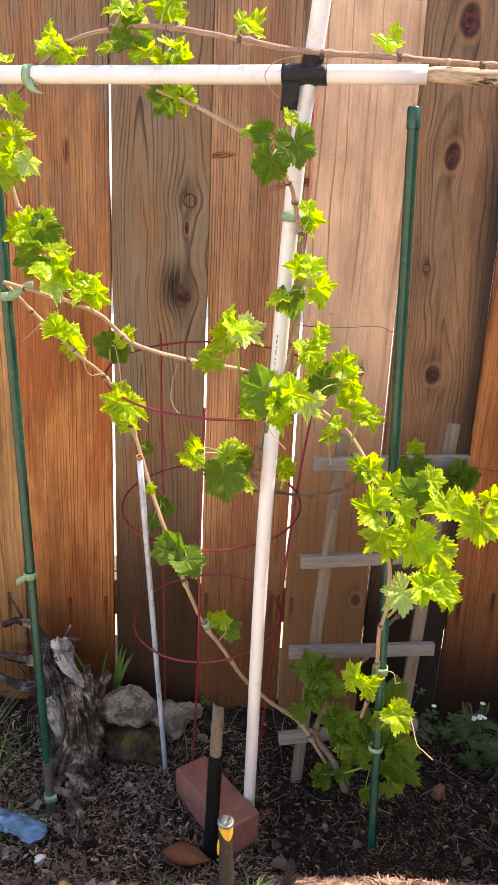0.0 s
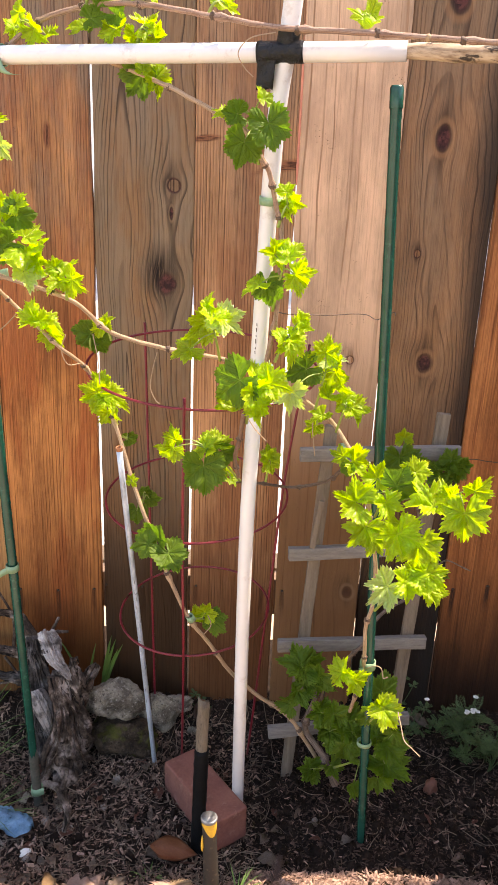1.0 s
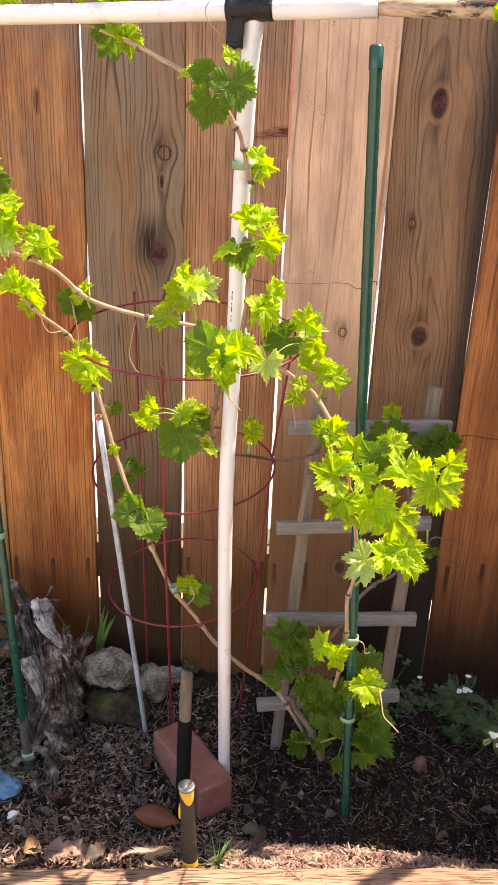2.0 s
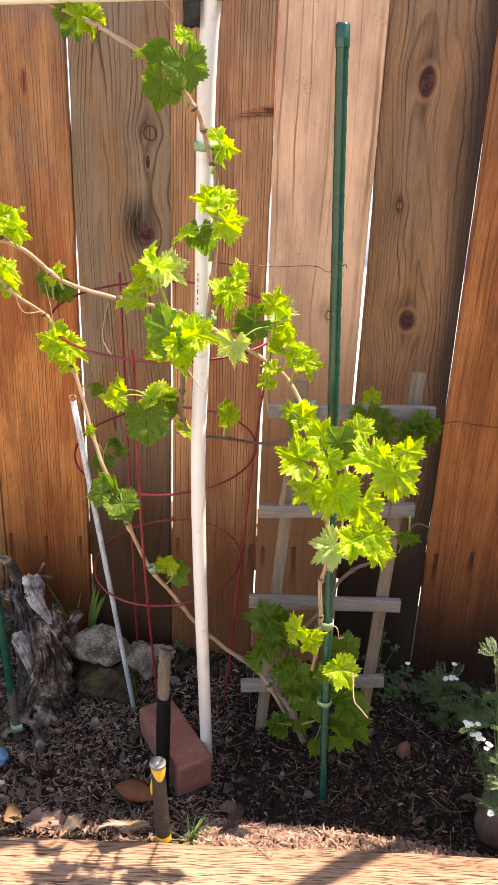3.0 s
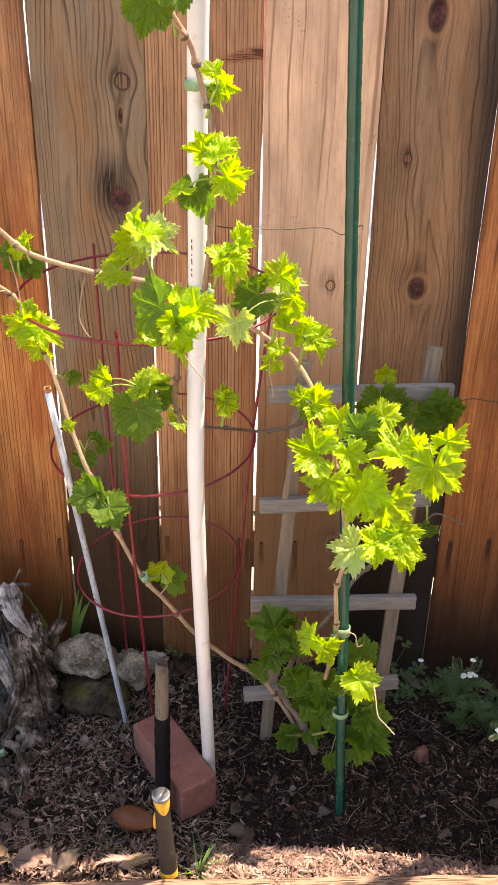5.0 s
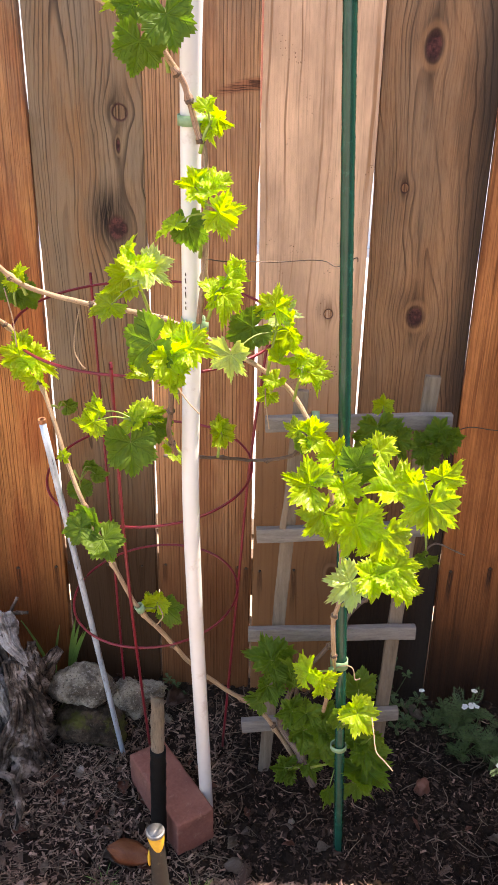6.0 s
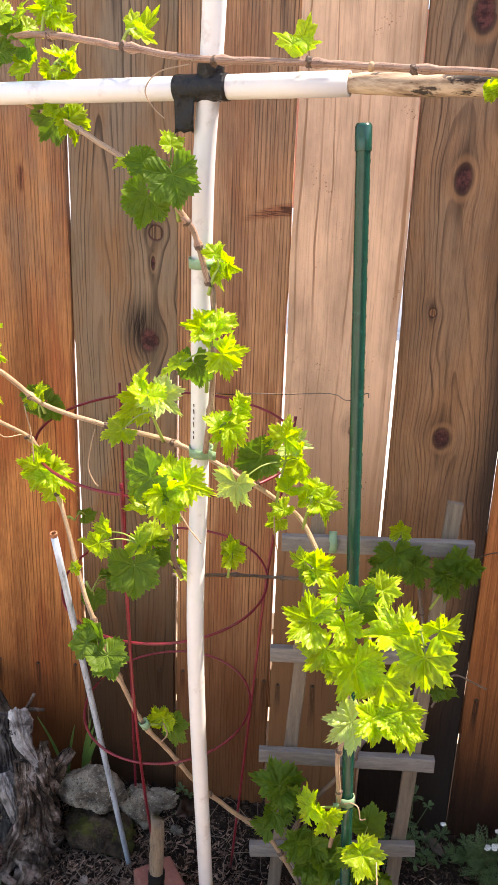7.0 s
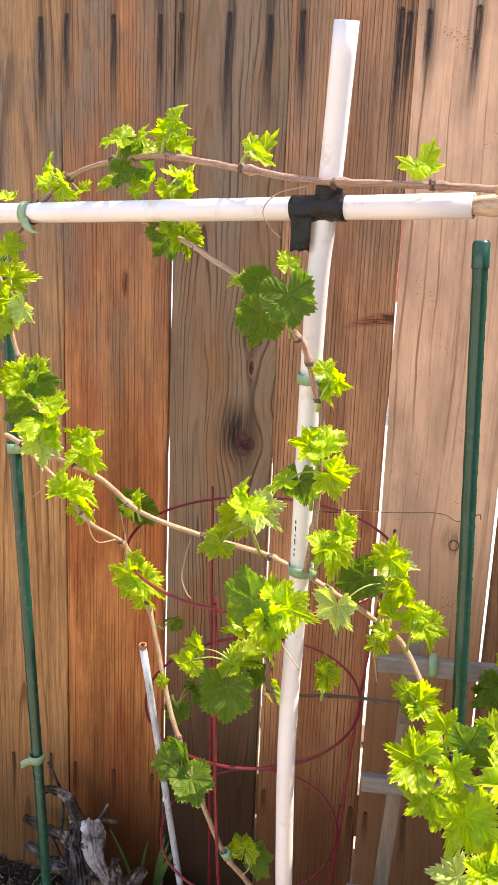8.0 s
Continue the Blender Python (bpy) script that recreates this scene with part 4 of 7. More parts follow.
tube(bm, [Vector((0.24 * h, 0, h)) for h in [-0.05 + 2.2 * i / 12 for i in range(13)]], 0.019, 20, True, 0.05)
part("shaft", bm, dowel_wood, pole)

# ---- grey conduit stick ----
stick = thing("metal_stake", "thin galvanised metal tube stake leaning in the soil", "stake", (-0.1265, 1.397, 0))
bm = bmesh.new()
pipe(bm, (0.001, 0.011, -0.04), (-0.0235, -0.225, 0.815), 0.005, 0.0038, 14)
part("tube", bm, galvanised, stick)
bm = bmesh.new()
pipe(bm, (-0.0234, -0.2245, 0.813), (-0.0237, -0.2258, 0.8185), 0.0056, 0.0036, 14)
part("end_ring", bm, copper, stick, "coppery end ring")

# ---- tomato cage ----
cage = thing("tomato_cage", "dark red wire tomato cage standing in the soil", "plant cage", (-0.05, 1.40, 0))
RINGS = [(-0.032, 1.334, 0.916, 0.2, 0.171, -0.011, 0.16), (-0.04, 1.352, 0.665, 0.168, 0.153, 0.032, 0.159), (-0.043, 1.376, 0.408, 0.147, 0.129, 0.073, 0.18)]


def ring_point(ring, deg, out=0.0):
    cx, cy, cz, rx, ry, tx, ty = ring
    a = radians(deg)
    u, v = (rx + out) * math.cos(a), (ry + out) * math.sin(a)
    return Vector((cx + u, cy + v, cz + tx * u + ty * v)) - Vector((-0.05, 1.40, 0))


for ring in RINGS:
    bm = bmesh.new()
    tube(bm, [ring_point(ring, 360 * i / 72) for i in range(72)], 0.0022, 8, False, 0, True)
    part("ring", bm, cage_red, cage)
for deg, low in ((127, 132), (-94, -93), (25, 12)):
    bm = bmesh.new()
    a, b, c = ring_point(RINGS[0], deg, 0.003), ring_point(RINGS[1], (deg + low) / 2, 0.003), ring_point(RINGS[2], low, 0.003)
    foot = c + (c - b) * 1.55 if deg != -94 else Vector((-0.018, 0.0, -0.02))
    tube(bm, curve_points([a + (a - b) * 0.04, a, b, c, foot], 4), 0.0025, 8)
    part("leg", bm, cage_red, cage)
bm = bmesh.new()
for k in range(6):
    a = ring_point(RINGS[0], -42 + k * 0.9)
    b = ring_point(RINGS[0], -41 + k * 0.9)
    d = (b - a).normalized()
    u = d.cross(Vector((0, 0, 1))).normalized()
    tube(bm, [a + (u * math.cos(s) + Vector((0, 0, 1)) * math.sin(s)) * 0.003 for s in [2 * math.pi * j / 10 for j in range(10)]], 0.0008, 5, False, 0, True)
part("wire_coil", bm, wire_dark, cage, "dark twisted wire")

# ---- small wooden trellis ----
trellis = thing("wooden_trellis", "small greyed wooden ladder trellis against the fence", "trellis", (0.28, 1.39, 0))


def slat(parent, a, b, high, deep, material, name, seed):
    """A weathered strip of wood from a to b."""
    a, b = Vector(a), Vector(b)
    d = b - a
    x = d.normalized()
    y = x.cross(Vector((0, 0, 1))) if abs(x.z) < 0.7 else Vector((0, 1, 0))
    y.normalize()
    z = x.cross(y)
    m = Matrix((x, y, z)).transposed().to_4x4()
    m.translation = (a + b) / 2
    bm = bmesh.new()
    box(bm, (d.length, deep, high), Matrix(), 0.0016, 2)
    bmesh.ops.subdivide_edges(bm, edges=[e for e in bm.edges if e.calc_length() > d.length * 0.6], cuts=14)
    for v in bm.verts:
        v.co += Vector((0, noise.noise(v.co * 15 + Vector((seed, 0, 0))), noise.noise(v.co * 15 + Vector((0, seed, 0))))) * 0.0012
    bm.transform(m)
    return part(name, bm, material, parent)


def tr(x, z, back=0.0):
    return (x - 0.28, 1.366 + (x - 0.13) * 0.12 + back - 1.39, z)


SLAT = 0.0265
slat(trellis, tr(0.147, 0.748), tr(0.4475, 0.753), SLAT, 0.014, slat_wood, "slat", 1.0)
slat(trellis, tr(0.137, 0.543), tr(0.433, 0.556), SLAT, 0.014, slat_wood, "slat", 2.0)
slat(trellis, tr(0.126, 0.338), tr(0.4285, 0.340), SLAT, 0.014, slat_wood, "slat", 3.0)
slat(trellis, tr(0.1165, 0.126), tr(0.414, 0.152), SLAT, 0.014, slat_wood, "slat", 4.0)
slat(trellis, tr(0.158, -0.06, 0.015), tr(0.203, 0.80, 0.015), 0.0235, 0.013, upright_wood, "upright", 5.0)
slat(trellis, tr(0.375, -0.06, 0.015), tr(0.412, 0.825, 0.015), 0.0245, 0.013, upright_wood, "upright", 6.0)
slat(trellis, tr(0.181, 0.562, -0.012), tr(0.193, 0.662, -0.016), 0.011, 0.006, upright_wood, "splint", 7.0)

# ---- brick ----
bm = bmesh.new()
box(bm, (0.197, 0.0745, 0.074), Matrix(), 0.004, 3)
bmesh.ops.subdivide_edges(bm, edges=[e for e in bm.edges if e.calc_length() > 0.03], cuts=10, use_grid_fill=True)
for v in bm.verts:
    v.co += v.co.normalized() * 0.0016 * noise.noise(v.co * 45) + v.co.normalized() * 0.0014 * noise.noise(v.co * 13)
brick = tagged(link_mesh("brick", bm, brick_red), "loose dull red brick lying on the soil by the pipe post", "brick")
brick.matrix_basis = pose(-0.0085, 1.2813, 0.022, 0, 0, -52.4)

# ---- wooden peg wrapped in black tape ----
peg = thing("wooden_peg", "split wooden peg wrapped in black tape at the bottom", "peg", (-0.014, 1.188, 0.0))
bm = bmesh.new()
line = [Vector((0.006 * u, 0.006 * u, -0.04 + 0.368 * u)) for u in [i / 30 for i in range(31)]]
rings = tube(bm, line, lambda u: 0.0112 + 0.0005 * noise.noise(Vector((u * 14, 1, 0))), 12, True, 0.22)
for k, v in enumerate(rings[-1]):
    v.co.z += 0.007 * noise.noise(v.co * 130) + (0.008 if k < 4 else -0.006)
part("wood", bm, peg_wood, peg)
bm = bmesh.new()
line = [Vector((0.006 * u, 0.006 * u, -0.04 + 0.368 * u)) for u in [i * 0.712 / 24 for i in range(25)]]
tube(bm, line, lambda u: 0.0136 + 0.0004 * math.sin(u * 60), 14, True, 0.06)
part("tape_wrap", bm, tape_matt, peg, "matt black tape")

# ---- upright tool handle, its head buried ----
tool = thing("hand_tool", "garden tool standing head down, black and yellow grip worn", "hand tool", (0.0225, 1.034, 0.03))
T0, T1 = Vector((0.004, 0.006, -0.05)), Vector((-0.006, -0.002, 0.188))
bm = bmesh.new()
line = [T0.lerp(T1, i / 40) for i in range(41)]
tube(bm, line, lambda u: 0.0128 + 0.0008 * math.sin(u * 5) + 0.0004 * noise.noise(Vector((u * 9, 0, 3))), 22, True, 0.03)
part("grip", bm, grip_black, tool)
for lo, hi, wide in ((0.955, 0.992, 0.0008), (0.235, 0.31, 0.0007)):
    bm = bmesh.new()
    n = 22
    rows = []
    for j in range(7):
        row = []
        for k in range(n):
            a = 2 * math.pi * k / n
            dip = 0.085 * max(0.0, math.cos(a + 1.1)) ** 2 if lo > 0.5 else 0.02 * math.sin(a * 2)
            u = hi - (hi - lo + dip) * (1 - j / 6)
            p = T0.lerp(T1, u)
            r = 0.0128 + 0.0008 * math.sin(u * 5) + wide
            row.append(bm.verts.new(p + Vector((math.cos(a) * r, math.sin(a) * r, 0))))
        rows.append(row)
    for r, s in zip(rows, rows[1:]):
        for k in range(n):
            bm.faces.new((r[k], r[(k + 1) % n], s[(k + 1) % n], s[k]))
    part("band", bm, grip_yellow, tool, "yellow grip band")
bm = bmesh.new()
lump(bm, T0.lerp(T1, 0.78) + Vector((-0.0125, -0.004, 0)), (0.0028, 0.006, 0.017), 2, 0.1, 1, 3)
part("inlay", bm, grip_yellow, tool, "yellow inlay")
bm = bmesh.new()
tube(bm, [T1 + Vector((0, 0, h)) for h in (-0.003, 0.0, 0.0022, 0.003, 0.0031, 0.0024)], lambda u: (0.0138, 0.0142, 0.0141, 0.0134, 0.0118, 0.0112)[min(5, int(u * 5 + 0.5))], 28)
part("end_cap", bm, cap_metal, tool, "scuffed grey end cap")

# ---- stump of driftwood and stones ----
stump = thing("driftwood_stump", "gnarled grey driftwood stump with broken roots", "stump", (-0.345, 1.43, 0.0))


def gnarl(bm, pts, radius, sides=36, deep=0.35, twist=2.5, seed=0.0, steps=10):
    """A twisted, grooved limb."""
    line = curve_points(pts, steps)
    n = len(line)
    rings = []
    for i, p in enumerate(line):
        d = (line[min(i + 1, n - 1)] - line[max(i - 1, 0)]).normalized()
        u = d.cross(Vector((0.2, 1, 0.1))).normalized()
        w = d.cross(u)
        s = i / (n - 1)
        r = radius(s)
        lumps = min(0.6, r * 22)
        ring = []
        for k in range(sides):
            a = 2 * math.pi * k / sides
            q = a + twist * s
            groove = 0.9 * noise.noise(Vector((math.cos(q) * 1.2 + seed, math.sin(q) * 1.2, s * 1.7)))
            groove += 0.45 - 1.5 * abs(noise.noise(Vector((math.cos(q) * 2.2 + seed, math.sin(q) * 2.2, s * 0.9)))) ** 0.8
            groove += 0.07 - 0.2 * abs(noise.noise(Vector((math.cos(q) * 6 + seed, math.sin(q) * 6, s * 1.2))))
            groove += lumps * noise.noise((p + (u * math.cos(a) + w * math.sin(a)) * r) * 26 + Vector((seed, 0, 0)))
            groove += 0.22 * (abs(noise.noise((p + (u * math.cos(a) + w * math.sin(a)) * r) * 90 + Vector((seed, 3, 0)))) - 0.2)
            groove += 0.07 * noise.noise(p * 38 + Vector((math.cos(a), math.sin(a), seed)))
            strand_ = math.sin(q * 6 + 6 * noise.noise(Vector((s * 3 + seed, math.cos(a) * 0.8, math.sin(a) * 0.8))))
            groove += 0.75 * (abs(strand_) ** 0.6 - 0.62)
            fibre = math.sin(q * 31 + 9 * noise.noise(Vector((s * 4 + seed, math.cos(a) * 1.3, math.sin(a) * 1.3))))
            groove += 0.05 * (abs(fibre) ** 0.6 - 0.6)
            ring.append(bm.verts.new(p + (u * math.cos(a) + w * math.sin(a)) * r * (1 + deep * max(-1.1, groove))))
        rings.append(ring)
    uv = bm.loops.layers.uv.verify()
    length = sum((b - a).length for a, b in zip(line, line[1:]))
    girth = 2 * math.pi * radius(0.4)
    for i, (r0, r1) in enumerate(zip(rings, rings[1:])):
        for k in range(sides):
            f = bm.faces.new((r0[k], r0[(k + 1) % sides], r1[(k + 1) % sides], r1[k]))
            for loop, (du, dv) in zip(f.loops, ((0, 0), (1, 0), (1, 1), (0, 1))):
                loop[uv].uv = (((k + du) / sides + twist * (i + dv) / (n - 1) / 6.283) * girth, (i + dv) / (n - 1) * length)
    for e in (rings[0], rings[-1]):
        c = bm.verts.new(sum((v.co for v in e), Vector()) / sides)
        for k in range(sides):
            bm.faces.new((e[k], e[(k + 1) % sides], c))
    for v in rings[-1]:
        v.co += Vector((0, 0, 0.007 * noise.noise(v.co * 110)))


def along(values):
    """Radius along a limb, eased between the given values."""
    def radius(s):
        k = min(len(values) - 2, int(s * (len(values) - 1)))
        return values[k] + (values[k + 1] - values[k]) * (s * (len(values) - 1) - k)
    return radius


for seed, (name, pts, radii, deep, twist, tone) in enumerate((
    ("trunk", [(0.03, -0.05, -0.04), (0.045, -0.055, 0.03), (0.05, -0.058, 0.08), (0.046, -0.045, 0.13), (0.036, -0.03, 0.18), (0.024, -0.012, 0.222)], (0.046, 0.037, 0.031, 0.028, 0.028, 0.02), 0.62, 2.6, drift_wood),
    ("trunk", [(-0.012, -0.03, -0.03), (-0.02, -0.02, 0.06), (-0.028, -0.012, 0.14), (-0.038, -0.002, 0.2), (-0.046, 0.012, 0.243), (-0.048, 0.02, 0.272)], (0.03, 0.026, 0.022, 0.021, 0.02, 0.012), 0.45, 0.6, drift_dark),
    ("trunk", [(-0.004, -0.1, 0.03), (0.01, -0.1, 0.078), (0.026, -0.085, 0.11), (0.029, -0.07, 0.15), (0.018, -0.055, 0.188), (0.012, -0.04, 0.22)], (0.007, 0.012, 0.0135, 0.0125, 0.014, 0.013), 0.7, 1.0, drift_wood),
    ("trunk", [(0.046, -0.047, 0.216), (0.028, -0.04, 0.236), (0.006, -0.025, 0.256), (-0.01, -0.004, 0.274), (-0.02, 0.015, 0.286)], (0.003, 0.008, 0.0125, 0.0155, 0.0145), 0.6, 0.9, drift_silver),
    ("burl", [(0.0, -0.06, 0.085), (-0.008, -0.056, 0.115), (-0.018, -0.05, 0.145), (-0.03, -0.042, 0.168), (-0.036, -0.036, 0.178)], (0.006, 0.0125, 0.0175, 0.019, 0.014), 0.22, 0.3, drift_silver),
    ("limb", [(0.036, -0.045, 0.15), (0.051, -0.04, 0.2), (0.047, -0.026, 0.226), (0.046, -0.02, 0.25)], (0.012, 0.0135, 0.0115, 0.008), 0.8, 0.8, drift_wood),
    ("limb", [(0.03, -0.03, 0.14), (0.05, -0.02, 0.165), (0.066, -0.006, 0.184), (0.088, 0.02, 0.21)], (0.022, 0.018, 0.014, 0.006), 0.8, 1.2, drift_wood),
    ("limb", [(-0.046, 0.025, 0.245), (-0.069, 0.04, 0.284), (-0.087, 0.045, 0.304), (-0.12, 0.045, 0.313), (-0.15, 0.045, 0.30)], (0.011, 0.009, 0.0075, 0.006, 0.005), 0.6, 2.0, drift_wood),
    ("limb", [(-0.03, 0.03, 0.2), (-0.08, 0.05, 0.205), (-0.13, 0.055, 0.212), (-0.19, 0.06, 0.222)], (0.014, 0.011, 0.008, 0.006), 0.6, 1.5, drift_wood),
    ("limb", [(-0.04, 0.03, 0.12), (-0.09, 0.04, 0.15), (-0.13, 0.045, 0.15), (-0.18, 0.05, 0.17)], (0.014, 0.011, 0.008, 0.006), 0.6, 1.5, drift_dark),
    ("root", [(0.006, -0.075, 0.03), (0.0, -0.1, 0.02), (-0.02, -0.13, 0.0)], (0.013, 0.009, 0.006), 0.5, 1.0, drift_wood),
    ("root", [(0.0, -0.12, 0.012), (0.035, -0.15, 0.03), (0.06, -0.19, 0.035), (0.076, -0.225, 0.042), (0.07, -0.242, 0.012)], (0.006, 0.007, 0.007, 0.006, 0.004), 0.4, 1.5, drift_wood),
    ("root", [(0.045, -0.165, 0.03), (0.053, -0.15, 0.055), (0.055, -0.146, 0.076)], (0.005, 0.0045, 0.003), 0.4, 1.0, drift_wood),
)):
    bm = bmesh.new()
    gnarl(bm, pts, along(radii), 120 if name == "trunk" else 60, deep, twist, seed * 5.1 + 1, 20)
    part(name, bm, tone, stump)
bm = bmesh.new()
gnarl(bm, [(-0.012, -0.018, 0.266), (-0.008, -0.024, 0.264), (-0.006, -0.028, 0.262)], along((0.009, 0.0085, 0.006)), 26, 0.5, 1.0, 3.0, 6)
part("knot", bm, drift_dark, stump, "dark knot in the bleached wood")
for pts, r in (
    ([(-0.025, 0.045, 0.26), (-0.012, 0.045, 0.283), (-0.002, 0.05, 0.305)], 0.004),
    ([(-0.02, 0.045, 0.268), (0.0, 0.045, 0.272), (0.018, 0.05, 0.27)], 0.0045),
    ([(-0.11, 0.06, 0.2), (-0.105, 0.06, 0.29), (-0.135, 0.06, 0.36)], 0.0035),
    ([(-0.13, 0.06, 0.19), (-0.09, 0.04, 0.15), (-0.06, 0.02, 0.10)], 0.003),
    ([(-0.17, 0.05, 0.12), (-0.1, 0.03, 0.15), (-0.05, 0.02, 0.18)], 0.0026),
):
    bm = bmesh.new()
    tube(bm, curve_points(pts, 5), lambda u, r=r: r * (1.1 - 0.4 * u), 9, True, 0.3)
    part("twig", bm, drift_wood, stump)


def stone(at, size, seed, material, label, rough=0.3, sub=4, turn=0.0, freq=1.6, facets=0):
    bm = bmesh.new()
    lump(bm, (0, 0, 0), size, seed, rough, freq, sub, 1.0, facets)
    ob = tagged(link_mesh("stone", bm, material), label, "stone", "stones on the bed")
    ob.matrix_basis = pose(*at, 0, 0, turn)
    return ob


stone((-0.228, 1.455, 0.116), (0.073, 0.05, 0.05), 4.0, stone_grey, "pitted beige-grey boulder resting on a mossy one", 0.2, 6, -14, 1.4, 9)
stone((-0.2, 1.43, 0.036), (0.072, 0.052, 0.058), 21.0, stone_moss, "dark brown stone with green moss in the soil", 0.24, 6, 5, 1.3, 8)
stone((-0.125, 1.475, 0.078), (0.046, 0.026, 0.052), 14.0, stone_grey, "pale crumbling grey slab of stone at the fence foot", 0.3, 6, 20, 1.4, 9)
stone((-0.085, 1.485, 0.095), (0.032, 0.02, 0.015), 17.0, stone_grey, "small flat grey stone at the fence foot", 0.4, 5, 0, 1.4)


# ---- grapevine ----
def leaf_shape(seed, notch, teeth, pleat, crumple):
    """A lobed vine leaf with sharp teeth, about 1 wide, lying in its own plane: stalk at the origin, tip along +y."""
    rnd = random.Random(seed)
    corners = []
    for side in (-1, 1):
        half = [(25, 0.5), (50, 0.57), (80, 0.49), (110, 0.52), (136, 0.46), (161, 0.4), (177, 0.1)]
        half = [(a + rnd.uniform(-5, 5), r * rnd.uniform(0.92, 1.08) * (1 - notch if k in (0, 2) else 1)) for k, (a, r) in enumerate(half)]
        half = [(side * min(a, 178), r) for a, r in half]
        corners = half[::-1] + [(rnd.uniform(-6, 6), 0.63 * rnd.uniform(0.94, 1.1))] if side < 0 else corners + half
    corners = [Vector((r * math.sin(radians(a)), r * math.cos(radians(a)), 0)) for a, r in corners]
    total = sum((q - p).length for p, q in zip(corners, corners[1:]))
    edge = []
    per = 3
    for p, q in zip(corners, corners[1:]):
        count = max(1, round((q - p).length / total * 33))
        rise = q.length > p.length
        for k in range(count):
            big = teeth * rnd.uniform(0.55, 1.25) * (1.0 if (q - p).length > 0.1 else 0.6)
            for j, lift in enumerate((0.0, 0.5, 1.0) if rise else (0.0, 1.0, 0.5)):
                s = p.lerp(q, (k + j / per) / count)
                bulge = 0.035 * math.sin(math.pi * (k + j / per) / count)
                edge.append(s * (1 + bulge + 0.1 * big * (lift - 0.35)))
    edge.append(corners[-1])
    veins = [radians(a) for a in (0, 52, -52, 112, -112)]
    ox, oy = rnd.uniform(0, 50), rnd.uniform(0, 50)
    cup = rnd.uniform(-0.3, 0.6)
    droop = rnd.uniform(0.0, 0.6)
    fold = rnd.uniform(0.15, 1.0) * (1.0 if pleat > 0.6 else 0.4)

    def height(x, y, l):
        near = None
        for v in veins:
            along, across = x * math.sin(v) + y * math.cos(v), abs(x * math.cos(v) - y * math.sin(v))
            if along >= 0 and (near is None or across < near[1]):
                near = (along, across)
        along, across = near or (0, 0)
        q2 = x * x + y * y
        s = (along * 1.0 - across * 0.75) * 9.5
        saw = abs(s - math.floor(s) - 0.5) * 2
        z = pleat * (0.066 * saw * smoothstep(0.0, 0.07, across) + 0.16 * min(across, 0.12) * (0.4 + l))
        z += crumple * (0.16 * l * noise.noise(Vector((ox + 2.4 * x, oy + 2.4 * y, 1))) + 0.06 * l * noise.noise(Vector((ox + x * 7, oy + y * 7, 3))) + 0.02 * noise.noise(Vector((ox + x * 17, oy + y * 17, 5))))
        return z + cup * q2 - droop * max(0.0, y) ** 2 + fold * abs(x) * 0.5

    bm = bmesh.new()
    levels = (0.1, 0.2, 0.3, 0.4, 0.5, 0.6, 0.7, 0.79, 0.87, 0.94, 1.0)
    hub = bm.verts.new((0, 0, height(0, 0, 0)))
    rows = []
    for l in levels:
        smooth_in = smoothstep(0.94, 0.6, l)
        row = []
        for k, e in enumerate(edge):
            if smooth_in and 0 < k < len(edge) - 1:
                mean = sum((edge[min(max(k + d, 0), len(edge) - 1)] for d in (-3, -2, -1, 1, 2, 3)), Vector()) / 6
                e = e.lerp(mean, smooth_in)
            p = e * l
            row.append(bm.verts.new((p.x, p.y, height(p.x, p.y, l))))
        rows.append(row)
    for i in range(len(edge) - 1):
        bm.faces.new((hub, rows[0][i], rows[0][i + 1]))
        for r, s in zip(rows, rows[1:]):
            bm.faces.new((r[i], s[i], s[i + 1], r[i + 1]))
    uv = bm.loops.layers.uv.verify()
    depth = {v: l for row, l in zip(rows, levels) for v in row}
    for f in bm.faces:
        for loop in f.loops:
            loop[uv].uv = (depth.get(loop.vert, 0.0), 0.0)
    me = bpy.data.meshes.new("leaf")
    bm.to_mesh(me)
    bm.free()
    me.shade_smooth()
    return me


LEAVES = []
# Kind 4: young blades in the dark tone, painting the back vine's shade.
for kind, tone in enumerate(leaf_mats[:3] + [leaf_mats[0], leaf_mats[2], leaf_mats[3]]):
    shapes = []
    for k in range(8):
        me = leaf_shape(kind * 20 + k, (0.2, 0.17, 0.06, 0.2, 0.14, 0.22)[kind], (2.1, 1.9, 1.25, 0.8, 2.0, 1.9)[kind], (1.1, 0.95, 0.5, 0.35, 1.1, 0.8)[kind], (1.15, 1.0, 0.85, 0.45, 1.2, 0.8)[kind])
        if kind == 3:
            me.transform(Matrix.Diagonal((0.62, 1.15, 1, 1)))
        me.materials.append(tone)
        shapes.append(me)
    LEAVES.append(shapes)
leaf_count = 0


def leaf(parent, x, y, z, size, spin, lean, turn, kind):
    """One leaf: its stalk end at (x, y, z); spin turns its tip clockwise from upright, lean tips its face to the sky, turn swings it."""
    global leaf_count
    leaf_count += 1
    ob = new("leaf", LEAVES[kind][(leaf_count * 5 + leaf_count // 8) % 8])
    ob.parent = parent
    ob.matrix_basis = pose(x, y, z) @ pose(0, 0, 0, 0, 0, turn) @ pose(0, 0, 0, -lean) @ pose(0, 0, 0, 0, spin, 0) @ pose(0, 0, 0, 90) @ Matrix.Scale(size * 0.94, 4)


